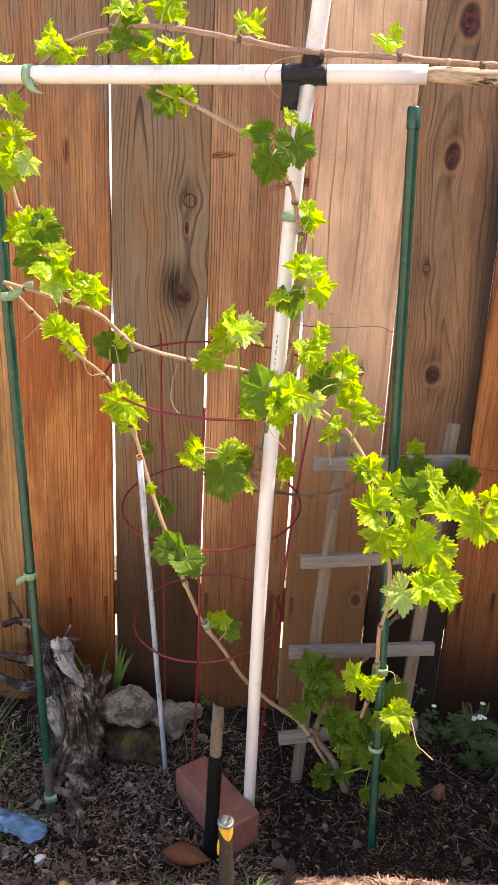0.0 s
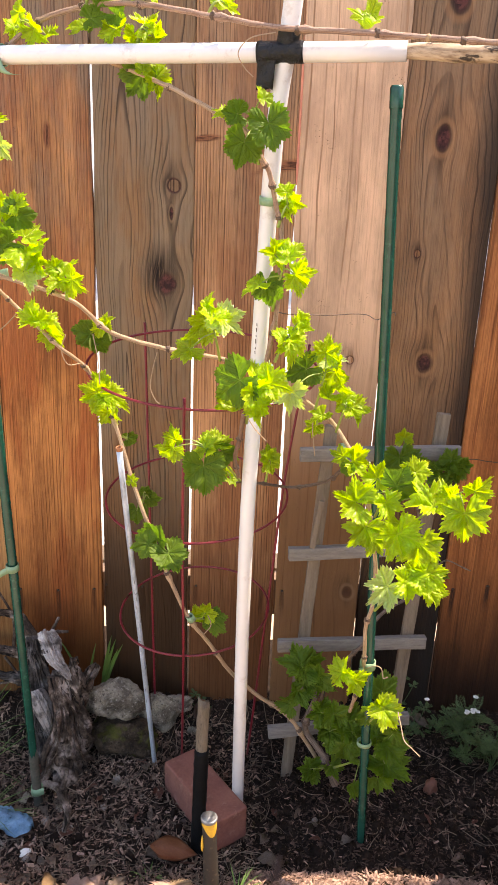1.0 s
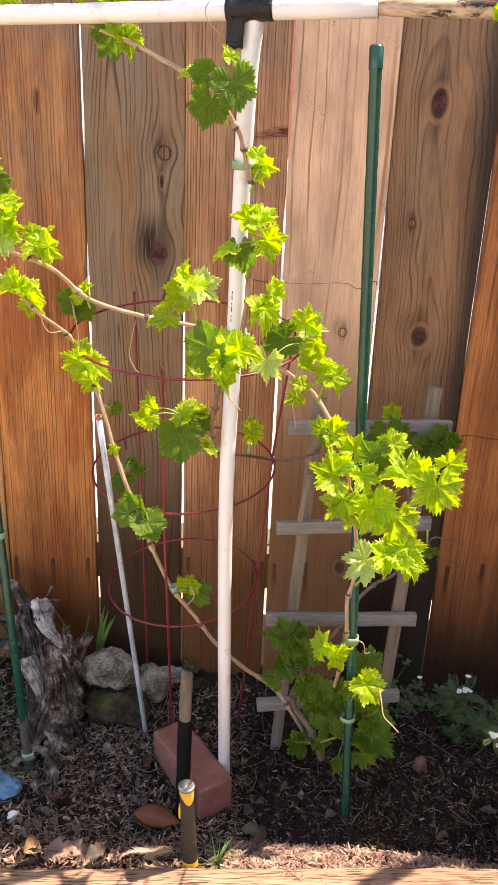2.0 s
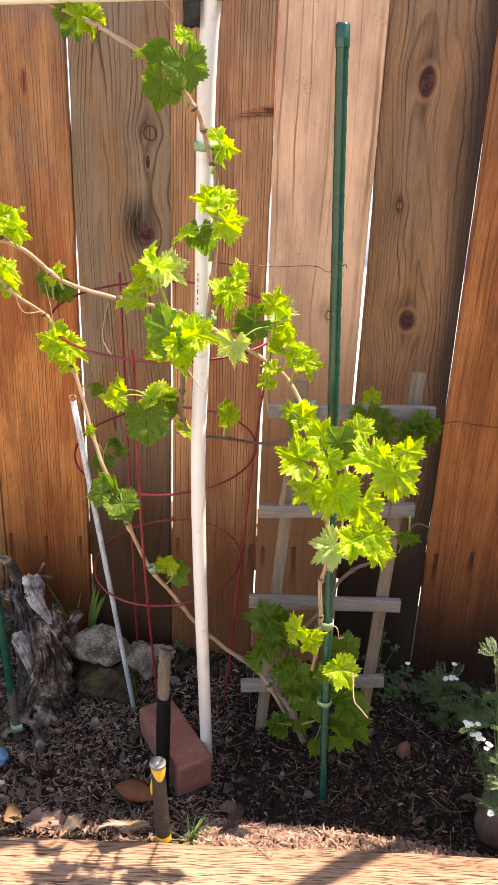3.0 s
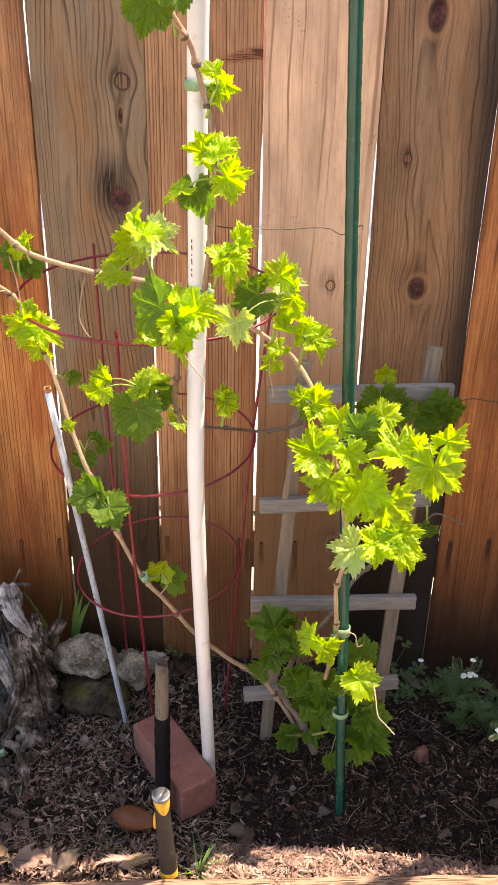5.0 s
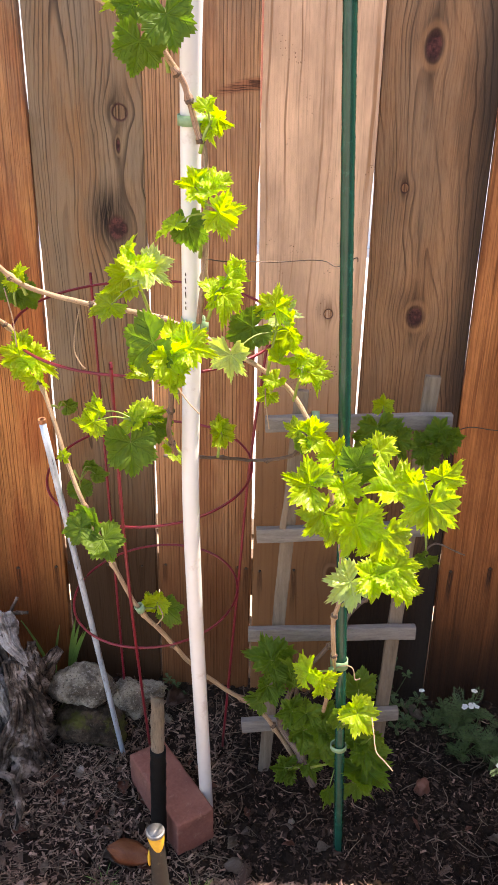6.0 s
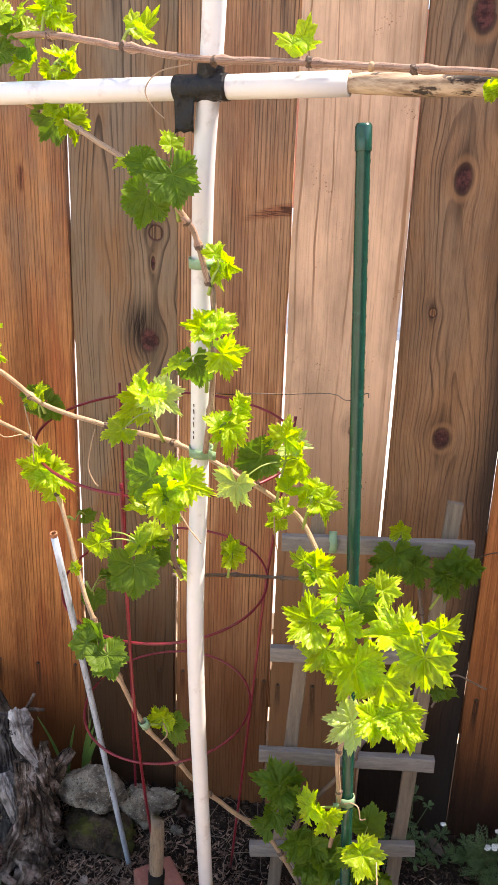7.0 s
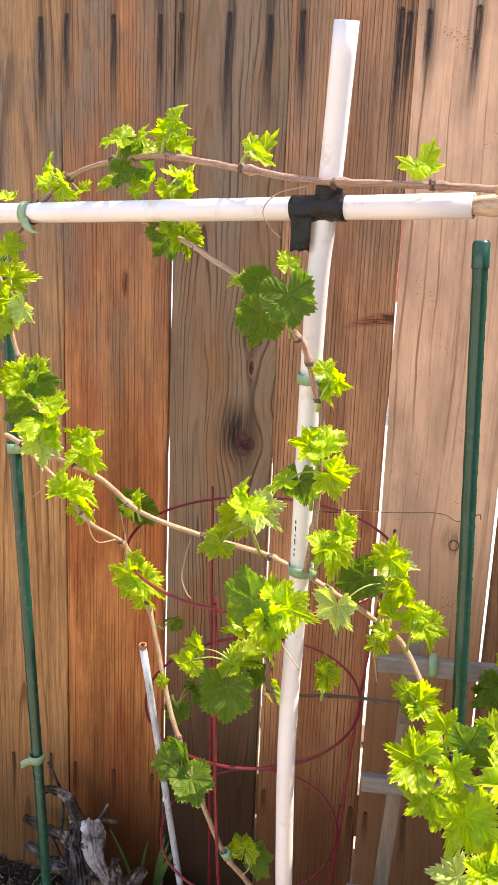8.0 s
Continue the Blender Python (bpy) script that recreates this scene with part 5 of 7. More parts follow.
def shoot(vine, node, tip, leaves):
    """A green shoot from its node on the cane to its tip, with a stalk to each leaf."""
    node, tip = Vector(node), Vector(tip)
    bm = bmesh.new()
    stalks = []
    mid = (node + tip) / 2 + Vector((0, -0.004, 0.004))
    line = curve_points([node, mid, tip], 5)
    tube(bm, line, lambda u: 0.0024 - 0.001 * u, 7)
    for row in leaves:
        end = Vector(row[:3])
        start = min(line, key=lambda p: (p - end).length * 1.0 + (p - tip).length * 0.25)
        if (end - start).length > 0.004:
            stalks.append((start, (start + end) / 2 + Vector((0, 0, 0.12 * (end - start).length)), end))
    ob = part("shoot", bm, stem_green, vine)
    for three in stalks:
        bm = bmesh.new()
        tube(bm, curve_points(three, 4), lambda u: 0.0012 - 0.0004 * u, 6)
        part("leaf_stalk", bm, stem_green, ob)
    for row in leaves:
        leaf(ob, *row)
    return ob


def cane(vine, pts, thick, thin, material, nodes=7, label=""):
    """A woody cane through the points, swollen at its nodes."""
    line = curve_points(pts, 10)
    bm = bmesh.new()
    n = len(line)
    line = [p + Vector((0, 0.0011 * noise.noise(p * 30), 0.0011 * noise.noise(p * 40 + Vector((9, 0, 0))))) for p in line]
    tube(bm, line, lambda u: 0.9 * (thick + (thin - thick) * u) * (1 + 0.7 * max(0.0, math.cos(u * nodes * 2 * math.pi + 2)) ** 30), 12, True, 0.06, False, True)
    ob = part("cane", bm, material, vine, label)
    for k in range(1, nodes + 1):
        at = (k - 0.318) / nodes * (n - 1)
        p = line[int(at)]
        d = (line[min(int(at) + 1, n - 1)] - line[int(at)]).normalized()
        r = 0.9 * (thick + (thin - thick) * at / (n - 1))
        bm = bmesh.new()
        lump(bm, Vector((0, 0, 0)), (r * 1.55, r * 1.5, r * 1.25), k + thick * 900, 0.45, 1.8, 3)
        bm.transform(Matrix.Translation(p + Vector((0, -0.1 * r, 0.25 * r * (-1) ** k))) @ d.to_track_quat("Z", "Y").to_matrix().to_4x4())
        part("node", bm, cane_node, ob, "dark knobbly node")
    return ob


vine = thing("grapevine", "grapevine in young leaf, canes tied to pipes and stakes", "grapevine", (0, 0, 0))
back_vine = thing("grapevine", "shaded grapevine shoots climbing the small wooden trellis", "grapevine", (0, 0, 0))

cane(vine, [(-0.354, 1.175, 1.323), (-0.321, 1.165, 1.351), (-0.279, 1.160, 1.392), (-0.239, 1.155, 1.419), (-0.183, 1.145, 1.433), (-0.112, 1.125, 1.437), (-0.017, 1.085, 1.421), (0.077, 1.051, 1.405), (0.165, 1.035, 1.401), (0.245, 1.025, 1.397), (0.344, 0.990, 1.389), (0.395, 0.965, 1.382), (0.450, 0.940, 1.372)], 0.0041, 0.0036, cane_smooth, 11)
cane(vine, [(-0.359, 1.185, 1.085), (-0.317, 1.165, 1.079), (-0.258, 1.157, 1.066), (-0.207, 1.165, 1.044), (-0.161, 1.187, 0.999), (-0.075, 1.190, 0.976), (-0.004, 1.182, 0.969), (0.048, 1.185, 0.952), (0.101, 1.190, 0.924), (0.151, 1.197, 0.894), (0.195, 1.205, 0.855), (0.242, 1.155, 0.785), (0.252, 1.150, 0.727), (0.270, 1.155, 0.643), (0.273, 1.160, 0.565), (0.266, 1.165, 0.518), (0.271, 1.180, 0.451), (0.273, 1.200, 0.390), (0.264, 1.240, 0.285)], 0.0037, 0.0037, cane_pale, 13)
cane(vine, [(-0.360, 1.200, 1.079), (-0.317, 1.237, 1.019), (-0.248, 1.210, 0.967), (-0.216, 1.265, 0.915), (-0.171, 1.245, 0.835), (-0.137, 1.220, 0.740), (-0.111, 1.205, 0.674), (-0.082, 1.215, 0.584), (-0.044, 1.223, 0.488), (-0.005, 1.250, 0.413), (0.037, 1.280, 0.329), (0.086, 1.305, 0.265), (0.154, 1.320, 0.203), (0.197, 1.325, 0.134), (0.231, 1.310, 0.086)], 0.0031, 0.0047, cane_pale, 13)
cane(vine, [(0.076, 1.120, 0.976), (0.088, 1.098, 1.061), (0.089, 1.090, 1.165), (0.081, 1.085, 1.196), (0.070, 1.075, 1.239), (0.059, 1.065, 1.255)], 0.004, 0.0034, cane_smooth, 5)
cane(vine, [(0.064, 1.070, 1.250), (0.037, 1.050, 1.290), (0.003, 1.060, 1.308), (-0.054, 1.090, 1.335), (-0.098, 1.120, 1.353), (-0.155, 1.140, 1.372), (-0.185, 1.150, 1.380)], 0.0036, 0.0031, cane_pale, 5)
cane(vine, [(0.048, 1.080, 0.913), (0.043, 1.100, 0.868), (0.036, 1.120, 0.829), (0.042, 1.140, 0.790)], 0.0038, 0.0034, cane_brown, 2)
cane(vine, [(0.014, 1.200, 0.760), (0.038, 1.240, 0.741), (0.083, 1.320, 0.706), (0.139, 1.385, 0.675), (0.192, 1.300, 0.724), (0.206, 1.210, 0.780), (0.212, 1.170, 0.813)], 0.0028, 0.0034, cane_old, 5)
cane(vine, [(-0.263, 1.160, 1.063), (-0.305, 1.170, 1.140), (-0.323, 1.165, 1.192), (-0.333, 1.165, 1.227), (-0.342, 1.165, 1.272), (-0.359, 1.170, 1.324)], 0.0034, 0.0028, cane_pale, 4)
cane(back_vine, [(0.258, 1.300, 0.056), (0.229, 1.310, 0.118), (0.191, 1.330, 0.169), (0.204, 1.330, 0.233), (0.217, 1.320, 0.281)], 0.0085, 0.005, cane_old, 3)
cane(back_vine, [(0.216, 1.325, 0.227), (0.226, 1.310, 0.296), (0.263, 1.290, 0.372), (0.285, 1.280, 0.410), (0.297, 1.280, 0.451), (0.327, 1.300, 0.475), (0.373, 1.340, 0.490), (0.383, 1.370, 0.597), (0.368, 1.375, 0.689)], 0.0045, 0.003, cane_old, 6)
cane(back_vine, [(0.409, 1.370, 0.478), (0.435, 1.370, 0.542), (0.493, 1.380, 0.518)], 0.0022, 0.0012, cane_old, 3)
shoot(vine, (-0.273, 1.160, 1.395), (-0.268, 1.160, 1.420), [
    (-0.266, 1.149, 1.425, 0.035, -22, -4, -43, 1),
    (-0.274, 1.172, 1.411, 0.040, 185, 50, -27, 0),
    (-0.250, 1.154, 1.407, 0.042, 135, -8, -28, 0),
    (-0.235, 1.169, 1.400, 0.036, 100, 54, -30, 0),
    (-0.278, 1.164, 1.409, 0.030, -116, 58, 38, 0)])
shoot(vine, (-0.347, 1.180, 1.392), (-0.345, 1.180, 1.395), [
    (-0.335, 1.169, 1.391, 0.027, 7, 59, 4, 0),
    (-0.359, 1.191, 1.392, 0.023, -59, 61, 34, 0)])
shoot(vine, (-0.115, 1.126, 1.436), (-0.103, 1.126, 1.468), [
    (-0.097, 1.124, 1.474, 0.035, 2, 20, -33, 0),
    (-0.109, 1.135, 1.462, 0.038, -87, -13, 12, 0),
    (-0.094, 1.127, 1.450, 0.031, 120, 12, 49, 0),
    (-0.101, 1.124, 1.462, 0.033, 55, 38, -22, 1)])
shoot(vine, (-0.179, 1.145, 1.433), (-0.165, 1.145, 1.456), [
    (-0.167, 1.133, 1.456, 0.044, -89, 50, 11, 1),
    (-0.148, 1.140, 1.453, 0.035, 5, 23, -45, 1),
    (-0.146, 1.156, 1.447, 0.033, 107, 48, 45, 1),
    (-0.154, 1.139, 1.446, 0.030, -153, 7, -4, 2)])
shoot(vine, (-0.154, 1.150, 1.394), (-0.158, 1.150, 1.414), [
    (-0.180, 1.150, 1.412, 0.044, -100, 50, -16, 1),
    (-0.170, 1.137, 1.420, 0.035, 75, 7, -6, 2),
    (-0.138, 1.139, 1.408, 0.043, 178, 20, -29, 0),
    (-0.138, 1.138, 1.426, 0.030, 105, 4, -17, 2)])
shoot(vine, (-0.110, 1.140, 1.394), (-0.102, 1.140, 1.414), [
    (-0.101, 1.148, 1.417, 0.038, -1, 70, -2, 0),
    (-0.087, 1.137, 1.400, 0.040, 93, 19, -25, 1),
    (-0.114, 1.149, 1.403, 0.034, -150, -15, -24, 0),
    (-0.096, 1.132, 1.406, 0.031, 156, 60, -35, 1)])
shoot(vine, (-0.016, 1.100, 1.423), (-0.001, 1.100, 1.439), [
    (-0.007, 1.112, 1.445, 0.032, -20, 24, -3, 3),
    (0.008, 1.104, 1.441, 0.036, 40, 17, 0, 3),
    (0.009, 1.092, 1.432, 0.028, 124, 21, 16, 3),
    (-0.003, 1.104, 1.438, 0.024, -48, 14, 12, 3)])
shoot(vine, (0.171, 1.043, 1.407), (0.176, 1.043, 1.416), [
    (0.180, 1.043, 1.422, 0.037, 20, 3, 16, 3),
    (0.172, 1.035, 1.416, 0.033, -55, 23, 6, 3),
    (0.181, 1.047, 1.416, 0.028, 72, 24, 6, 3)])
shoot(vine, (0.357, 1.000, 1.385), (0.351, 1.000, 1.381), [
    (0.347, 0.975, 1.376, 0.019, 173, -17, 42, 0),
    (0.351, 0.975, 1.372, 0.016, 156, -7, 30, 1)])
shoot(vine, (-0.098, 1.120, 1.353), (-0.089, 1.120, 1.355), [
    (-0.104, 1.128, 1.353, 0.053, -142, -4, -10, 2),
    (-0.083, 1.118, 1.352, 0.045, 160, 8, 40, 1),
    (-0.098, 1.107, 1.357, 0.023, -7, 35, -1, 1),
    (-0.086, 1.123, 1.357, 0.023, 44, 14, 26, 1)])
shoot(vine, (0.055, 1.068, 1.250), (0.046, 1.068, 1.307), [
    (0.066, 1.000, 1.297, 0.057, 164, 9, 16, 2),
    (0.038, 1.010, 1.275, 0.054, -167, -3, 14, 2),
    (0.059, 1.020, 1.324, 0.031, 16, 25, 46, 1),
    (0.028, 1.030, 1.307, 0.035, -86, 3, 19, 2),
    (0.015, 1.040, 1.306, 0.036, -111, 59, 27, 1)])
shoot(vine, (0.084, 1.088, 1.172), (0.095, 1.088, 1.202), [
    (0.093, 1.079, 1.218, 0.026, 2, 26, -16, 0),
    (0.101, 1.099, 1.207, 0.035, 108, -17, -18, 0),
    (0.097, 1.088, 1.196, 0.029, 153, 25, -42, 0),
    (0.094, 1.098, 1.204, 0.025, -62, 51, 48, 1)])
shoot(vine, (0.082, 1.095, 1.059), (0.093, 1.060, 1.122), [
    (0.081, 1.065, 1.139, 0.042, -78, 10, 41, 0),
    (0.099, 1.072, 1.145, 0.043, 7, 60, 28, 0),
    (0.098, 1.058, 1.135, 0.037, 79, 51, -13, 0),
    (0.109, 1.050, 1.115, 0.049, 121, -5, 30, 0),
    (0.073, 1.071, 1.097, 0.050, 170, 1, -7, 2),
    (0.062, 1.049, 1.100, 0.041, -137, 66, -32, 1)])
shoot(vine, (0.089, 1.110, 0.983), (0.107, 1.088, 1.027), [
    (0.108, 1.101, 1.015, 0.054, -178, 40, 17, 0),
    (0.121, 1.091, 1.047, 0.031, 5, 9, 42, 0),
    (0.120, 1.091, 1.037, 0.038, 101, 45, -19, 0),
    (0.101, 1.083, 1.021, 0.038, -118, 71, 39, 1)])
shoot(vine, (0.157, 1.197, 0.886), (0.168, 1.180, 0.952), [
    (0.167, 1.177, 0.984, 0.050, 5, 7, -8, 0),
    (0.138, 1.171, 0.959, 0.062, -114, 5, 5, 2),
    (0.184, 1.193, 0.951, 0.069, 142, -3, -43, 0),
    (0.174, 1.194, 0.970, 0.047, 82, 36, -18, 5),
    (0.175, 1.173, 0.915, 0.042, -99, 65, 39, 1),
    (0.115, 1.130, 0.934, 0.060, -176, 3, -20, 5)])
shoot(vine, (0.194, 1.205, 0.849), (0.204, 1.185, 0.901), [
    (0.214, 1.196, 0.893, 0.052, 168, 47, 15, 0),
    (0.206, 1.196, 0.911, 0.035, 74, 32, 19, 0),
    (0.197, 1.186, 0.902, 0.033, -10, -4, 34, 0)])
shoot(vine, (0.160, 1.200, 0.870), (0.163, 1.200, 0.861), [
    (0.169, 1.188, 0.881, 0.037, -145, 60, -24, 0),
    (0.160, 1.205, 0.858, 0.035, -124, 11, -11, 1)])
shoot(vine, (0.052, 1.100, 0.892), (0.058, 1.000, 0.969), [
    (0.043, 1.000, 0.983, 0.073, -133, 10, -24, 2),
    (0.061, 0.985, 0.972, 0.053, 174, -3, 34, 0),
    (0.081, 1.000, 0.980, 0.053, 101, 31, -2, 0),
    (0.065, 1.010, 0.986, 0.045, 20, 56, 49, 0),
    (0.035, 1.020, 0.940, 0.047, -138, 66, -12, 1),
    (0.072, 0.995, 0.950, 0.045, 165, 34, -39, 0)])
shoot(vine, (0.006, 1.180, 0.964), (-0.003, 1.140, 1.024), [
    (-0.016, 1.150, 1.026, 0.060, -127, 9, 39, 1),
    (-0.002, 1.135, 1.037, 0.050, 25, 62, 39, 0),
    (0.012, 1.144, 1.035, 0.057, 128, 36, 2, 5),
    (-0.035, 1.136, 0.990, 0.051, -112, 46, 0, 1),
    (-0.009, 1.143, 1.055, 0.030, -4, 0, -42, 0)])
shoot(vine, (0.043, 1.200, 0.759), (-0.004, 1.115, 0.844), [
    (-0.058, 1.102, 0.847, 0.046, -131, -14, -2, 1),
    (-0.010, 1.100, 0.821, 0.075, 176, 10, 12, 2),
    (-0.007, 1.109, 0.845, 0.046, -32, 36, -46, 1),
    (0.003, 1.128, 0.845, 0.054, 44, 59, -20, 1),
    (-0.055, 1.123, 0.853, 0.039, -27, 21, -32, 0),
    (0.018, 1.126, 0.835, 0.043, 117, -6, 12, 2)])
shoot(vine, (0.029, 1.220, 0.751), (0.020, 1.220, 0.767), [
    (0.027, 1.209, 0.757, 0.024, 145, 65, 16, 1),
    (0.021, 1.220, 0.764, 0.026, -26, 12, -4, 1)])
shoot(vine, (0.085, 1.243, 0.742), (0.091, 1.243, 0.777), [
    (0.090, 1.243, 0.780, 0.045, 115, 3, 34, 0),
    (0.089, 1.243, 0.789, 0.033, -12, 8, 6, 1)])
shoot(vine, (-0.220, 1.157, 1.051), (-0.223, 1.157, 1.083), [
    (-0.226, 1.168, 1.089, 0.045, -7, 58, -32, 0),
    (-0.208, 1.144, 1.083, 0.048, 122, -1, -29, 0),
    (-0.229, 1.152, 1.077, 0.043, -143, 70, 10, 1),
    (-0.240, 1.171, 1.095, 0.034, -60, 1, 45, 0)])
shoot(vine, (-0.263, 1.160, 1.063), (-0.272, 1.145, 1.119), [
    (-0.268, 1.130, 1.119, 0.073, 133, 70, -44, 1),
    (-0.273, 1.125, 1.093, 0.059, 175, 42, 34, 5),
    (-0.297, 1.140, 1.131, 0.058, -105, -11, -1, 2),
    (-0.274, 1.146, 1.140, 0.049, 53, 48, 33, 0),
    (-0.254, 1.132, 1.111, 0.047, 139, 1, -26, 0)])
shoot(vine, (-0.305, 1.170, 1.140), (-0.308, 1.150, 1.177), [
    (-0.325, 1.162, 1.160, 0.058, -105, 13, 48, 1),
    (-0.283, 1.137, 1.170, 0.048, 80, 8, 11, 2),
    (-0.307, 1.150, 1.172, 0.052, -2, 9, 21, 0),
    (-0.284, 1.140, 1.184, 0.038, 38, 23, -14, 0)])
shoot(vine, (-0.333, 1.165, 1.227), (-0.323, 1.150, 1.280), [
    (-0.322, 1.139, 1.333, 0.041, 152, 32, 39, 0),
    (-0.331, 1.163, 1.295, 0.051, 85, -1, 11, 0),
    (-0.327, 1.153, 1.268, 0.058, -136, -15, -6, 1),
    (-0.300, 1.140, 1.262, 0.042, 143, -1, -21, 5),
    (-0.334, 1.145, 1.245, 0.048, 182, -2, -15, 1),
    (-0.309, 1.151, 1.243, 0.034, 147, 66, -24, 1)])
shoot(vine, (-0.318, 1.237, 1.019), (-0.281, 1.220, 1.004), [
    (-0.288, 1.210, 1.014, 0.051, -57, 35, -44, 0),
    (-0.281, 1.230, 0.999, 0.058, 118, 66, 28, 0),
    (-0.263, 1.221, 0.984, 0.044, 136, -12, -2, 0),
    (-0.278, 1.212, 1.007, 0.034, 20, 7, 19, 0)])
shoot(vine, (-0.162, 1.190, 0.986), (-0.169, 1.190, 1.006), [
    (-0.173, 1.201, 1.006, 0.038, 42, 19, -49, 0),
    (-0.180, 1.200, 1.002, 0.028, -44, -11, -6, 0)])
shoot(vine, (-0.220, 1.300, 0.943), (-0.219, 1.300, 0.967), [
    (-0.218, 1.298, 0.972, 0.055, -83, -6, 17, 2),
    (-0.209, 1.309, 0.959, 0.046, 145, 11, 21, 2)])
shoot(vine, (-0.203, 1.262, 0.903), (-0.187, 1.245, 0.884), [
    (-0.194, 1.231, 0.888, 0.056, -113, 8, 1, 0),
    (-0.176, 1.234, 0.882, 0.056, 120, 42, 13, 0),
    (-0.179, 1.246, 0.854, 0.049, 163, -12, -6, 0),
    (-0.189, 1.234, 0.905, 0.040, 4, 11, -16, 1)])
shoot(vine, (-0.084, 1.212, 0.596), (-0.090, 1.170, 0.648), [
    (-0.092, 1.172, 0.662, 0.056, -26, 3, -21, 2),
    (-0.103, 1.160, 0.656, 0.050, -111, 31, -7, 2),
    (-0.068, 1.150, 0.646, 0.066, 148, 50, 2, 2)])
shoot(vine, (-0.034, 1.225, 0.478), (-0.014, 1.250, 0.463), [
    (-0.012, 1.243, 0.480, 0.044, 17, -2, -1, 1),
    (0.001, 1.251, 0.461, 0.051, 109, 33, -30, 2),
    (-0.020, 1.255, 0.464, 0.042, -46, 67, -4, 1)])
shoot(vine, (-0.139, 1.220, 0.736), (-0.138, 1.220, 0.746), [
    (-0.137, 1.215, 0.743, 0.024, 7, 9, -18, 0)])
shoot(vine, (-0.132, 1.240, 0.709), (-0.124, 1.240, 0.693), [
    (-0.133, 1.330, 0.673, 0.029, 20, -6, -6, 2),
    (-0.144, 1.300, 0.651, 0.044, 177, 10, 14, 2),
    (-0.126, 1.330, 0.662, 0.038, 85, -9, -20, 2)])
shoot(vine, (-0.161, 1.250, 0.808), (-0.151, 1.250, 0.804), [
    (-0.162, 1.320, 0.782, 0.032, 73, -14, 18, 2)])
shoot(vine, (0.220, 1.155, 0.804), (0.215, 1.145, 0.827), [
    (0.203, 1.149, 0.829, 0.038, -79, 2, -25, 1),
    (0.219, 1.142, 0.824, 0.053, 106, 21, 23, 0),
    (0.210, 1.133, 0.817, 0.028, 185, -12, -22, 2)])
shoot(vine, (0.261, 1.152, 0.728), (0.266, 1.100, 0.793), [
    (0.221, 1.090, 0.778, 0.070, -67, 23, 16, 1),
    (0.252, 1.110, 0.811, 0.045, 16, 20, -10, 0),
    (0.262, 1.075, 0.786, 0.048, 164, 21, 18, 0),
    (0.304, 1.090, 0.830, 0.047, 42, 39, -4, 0)])
shoot(vine, (0.267, 1.153, 0.702), (0.284, 1.100, 0.779), [
    (0.278, 1.085, 0.809, 0.061, 74, -6, -18, 2),
    (0.325, 1.045, 0.797, 0.072, -84, 64, 11, 0),
    (0.235, 1.100, 0.784, 0.042, -27, 66, -3, 0)])
shoot(vine, (0.272, 1.155, 0.666), (0.295, 1.090, 0.738), [
    (0.279, 1.045, 0.750, 0.073, 166, 14, 15, 0),
    (0.240, 1.100, 0.735, 0.067, -147, 9, -2, 1),
    (0.314, 1.060, 0.729, 0.072, 182, 5, 4, 1),
    (0.290, 1.080, 0.751, 0.051, 157, 0, -18, 1),
    (0.255, 1.100, 0.713, 0.048, -166, 8, -10, 1)])
shoot(vine, (0.295, 1.120, 0.719), (0.345, 0.990, 0.842), [
    (0.352, 0.975, 0.819, 0.072, 176, 11, -13, 1),
    (0.365, 0.985, 0.848, 0.044, 44, 8, 9, 0),
    (0.336, 1.000, 0.831, 0.045, -36, 1, -12, 0)])
shoot(vine, (0.277, 1.160, 0.552), (0.309, 1.100, 0.640), [
    (0.281, 1.090, 0.638, 0.070, -134, 32, 3, 5),
    (0.309, 1.085, 0.653, 0.062, 188, 34, 17, 0),
    (0.338, 1.090, 0.663, 0.066, 125, 33, -9, 0),
    (0.347, 1.090, 0.635, 0.050, 167, 35, 23, 0),
    (0.320, 1.100, 0.666, 0.048, 153, 11, 7, 1)])
shoot(vine, (0.272, 1.190, 0.409), (0.245, 1.175, 0.418), [
    (0.235, 1.170, 0.419, 0.059, -44, 9, -45, 0),
    (0.256, 1.170, 0.405, 0.055, 116, -4, 31, 0),
    (0.244, 1.170, 0.416, 0.043, 161, 6, -44, 0)])
shoot(vine, (0.293, 1.200, 0.292), (0.314, 1.180, 0.344), [
    (0.314, 1.175, 0.341, 0.067, 147, 46, 13, 1),
    (0.308, 1.180, 0.346, 0.050, 23, -12, 11, 1),
    (0.297, 1.200, 0.320, 0.058, -98, -9, 14, 2),
    (0.320, 1.240, 0.335, 0.063, 0, -1, -7, 2)])
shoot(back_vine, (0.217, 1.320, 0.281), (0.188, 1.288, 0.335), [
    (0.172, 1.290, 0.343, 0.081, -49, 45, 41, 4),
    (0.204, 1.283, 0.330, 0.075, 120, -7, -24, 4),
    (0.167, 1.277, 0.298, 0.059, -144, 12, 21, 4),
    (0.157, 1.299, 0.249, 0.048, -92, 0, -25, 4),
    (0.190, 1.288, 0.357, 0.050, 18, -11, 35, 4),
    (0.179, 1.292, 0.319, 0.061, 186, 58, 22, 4)])
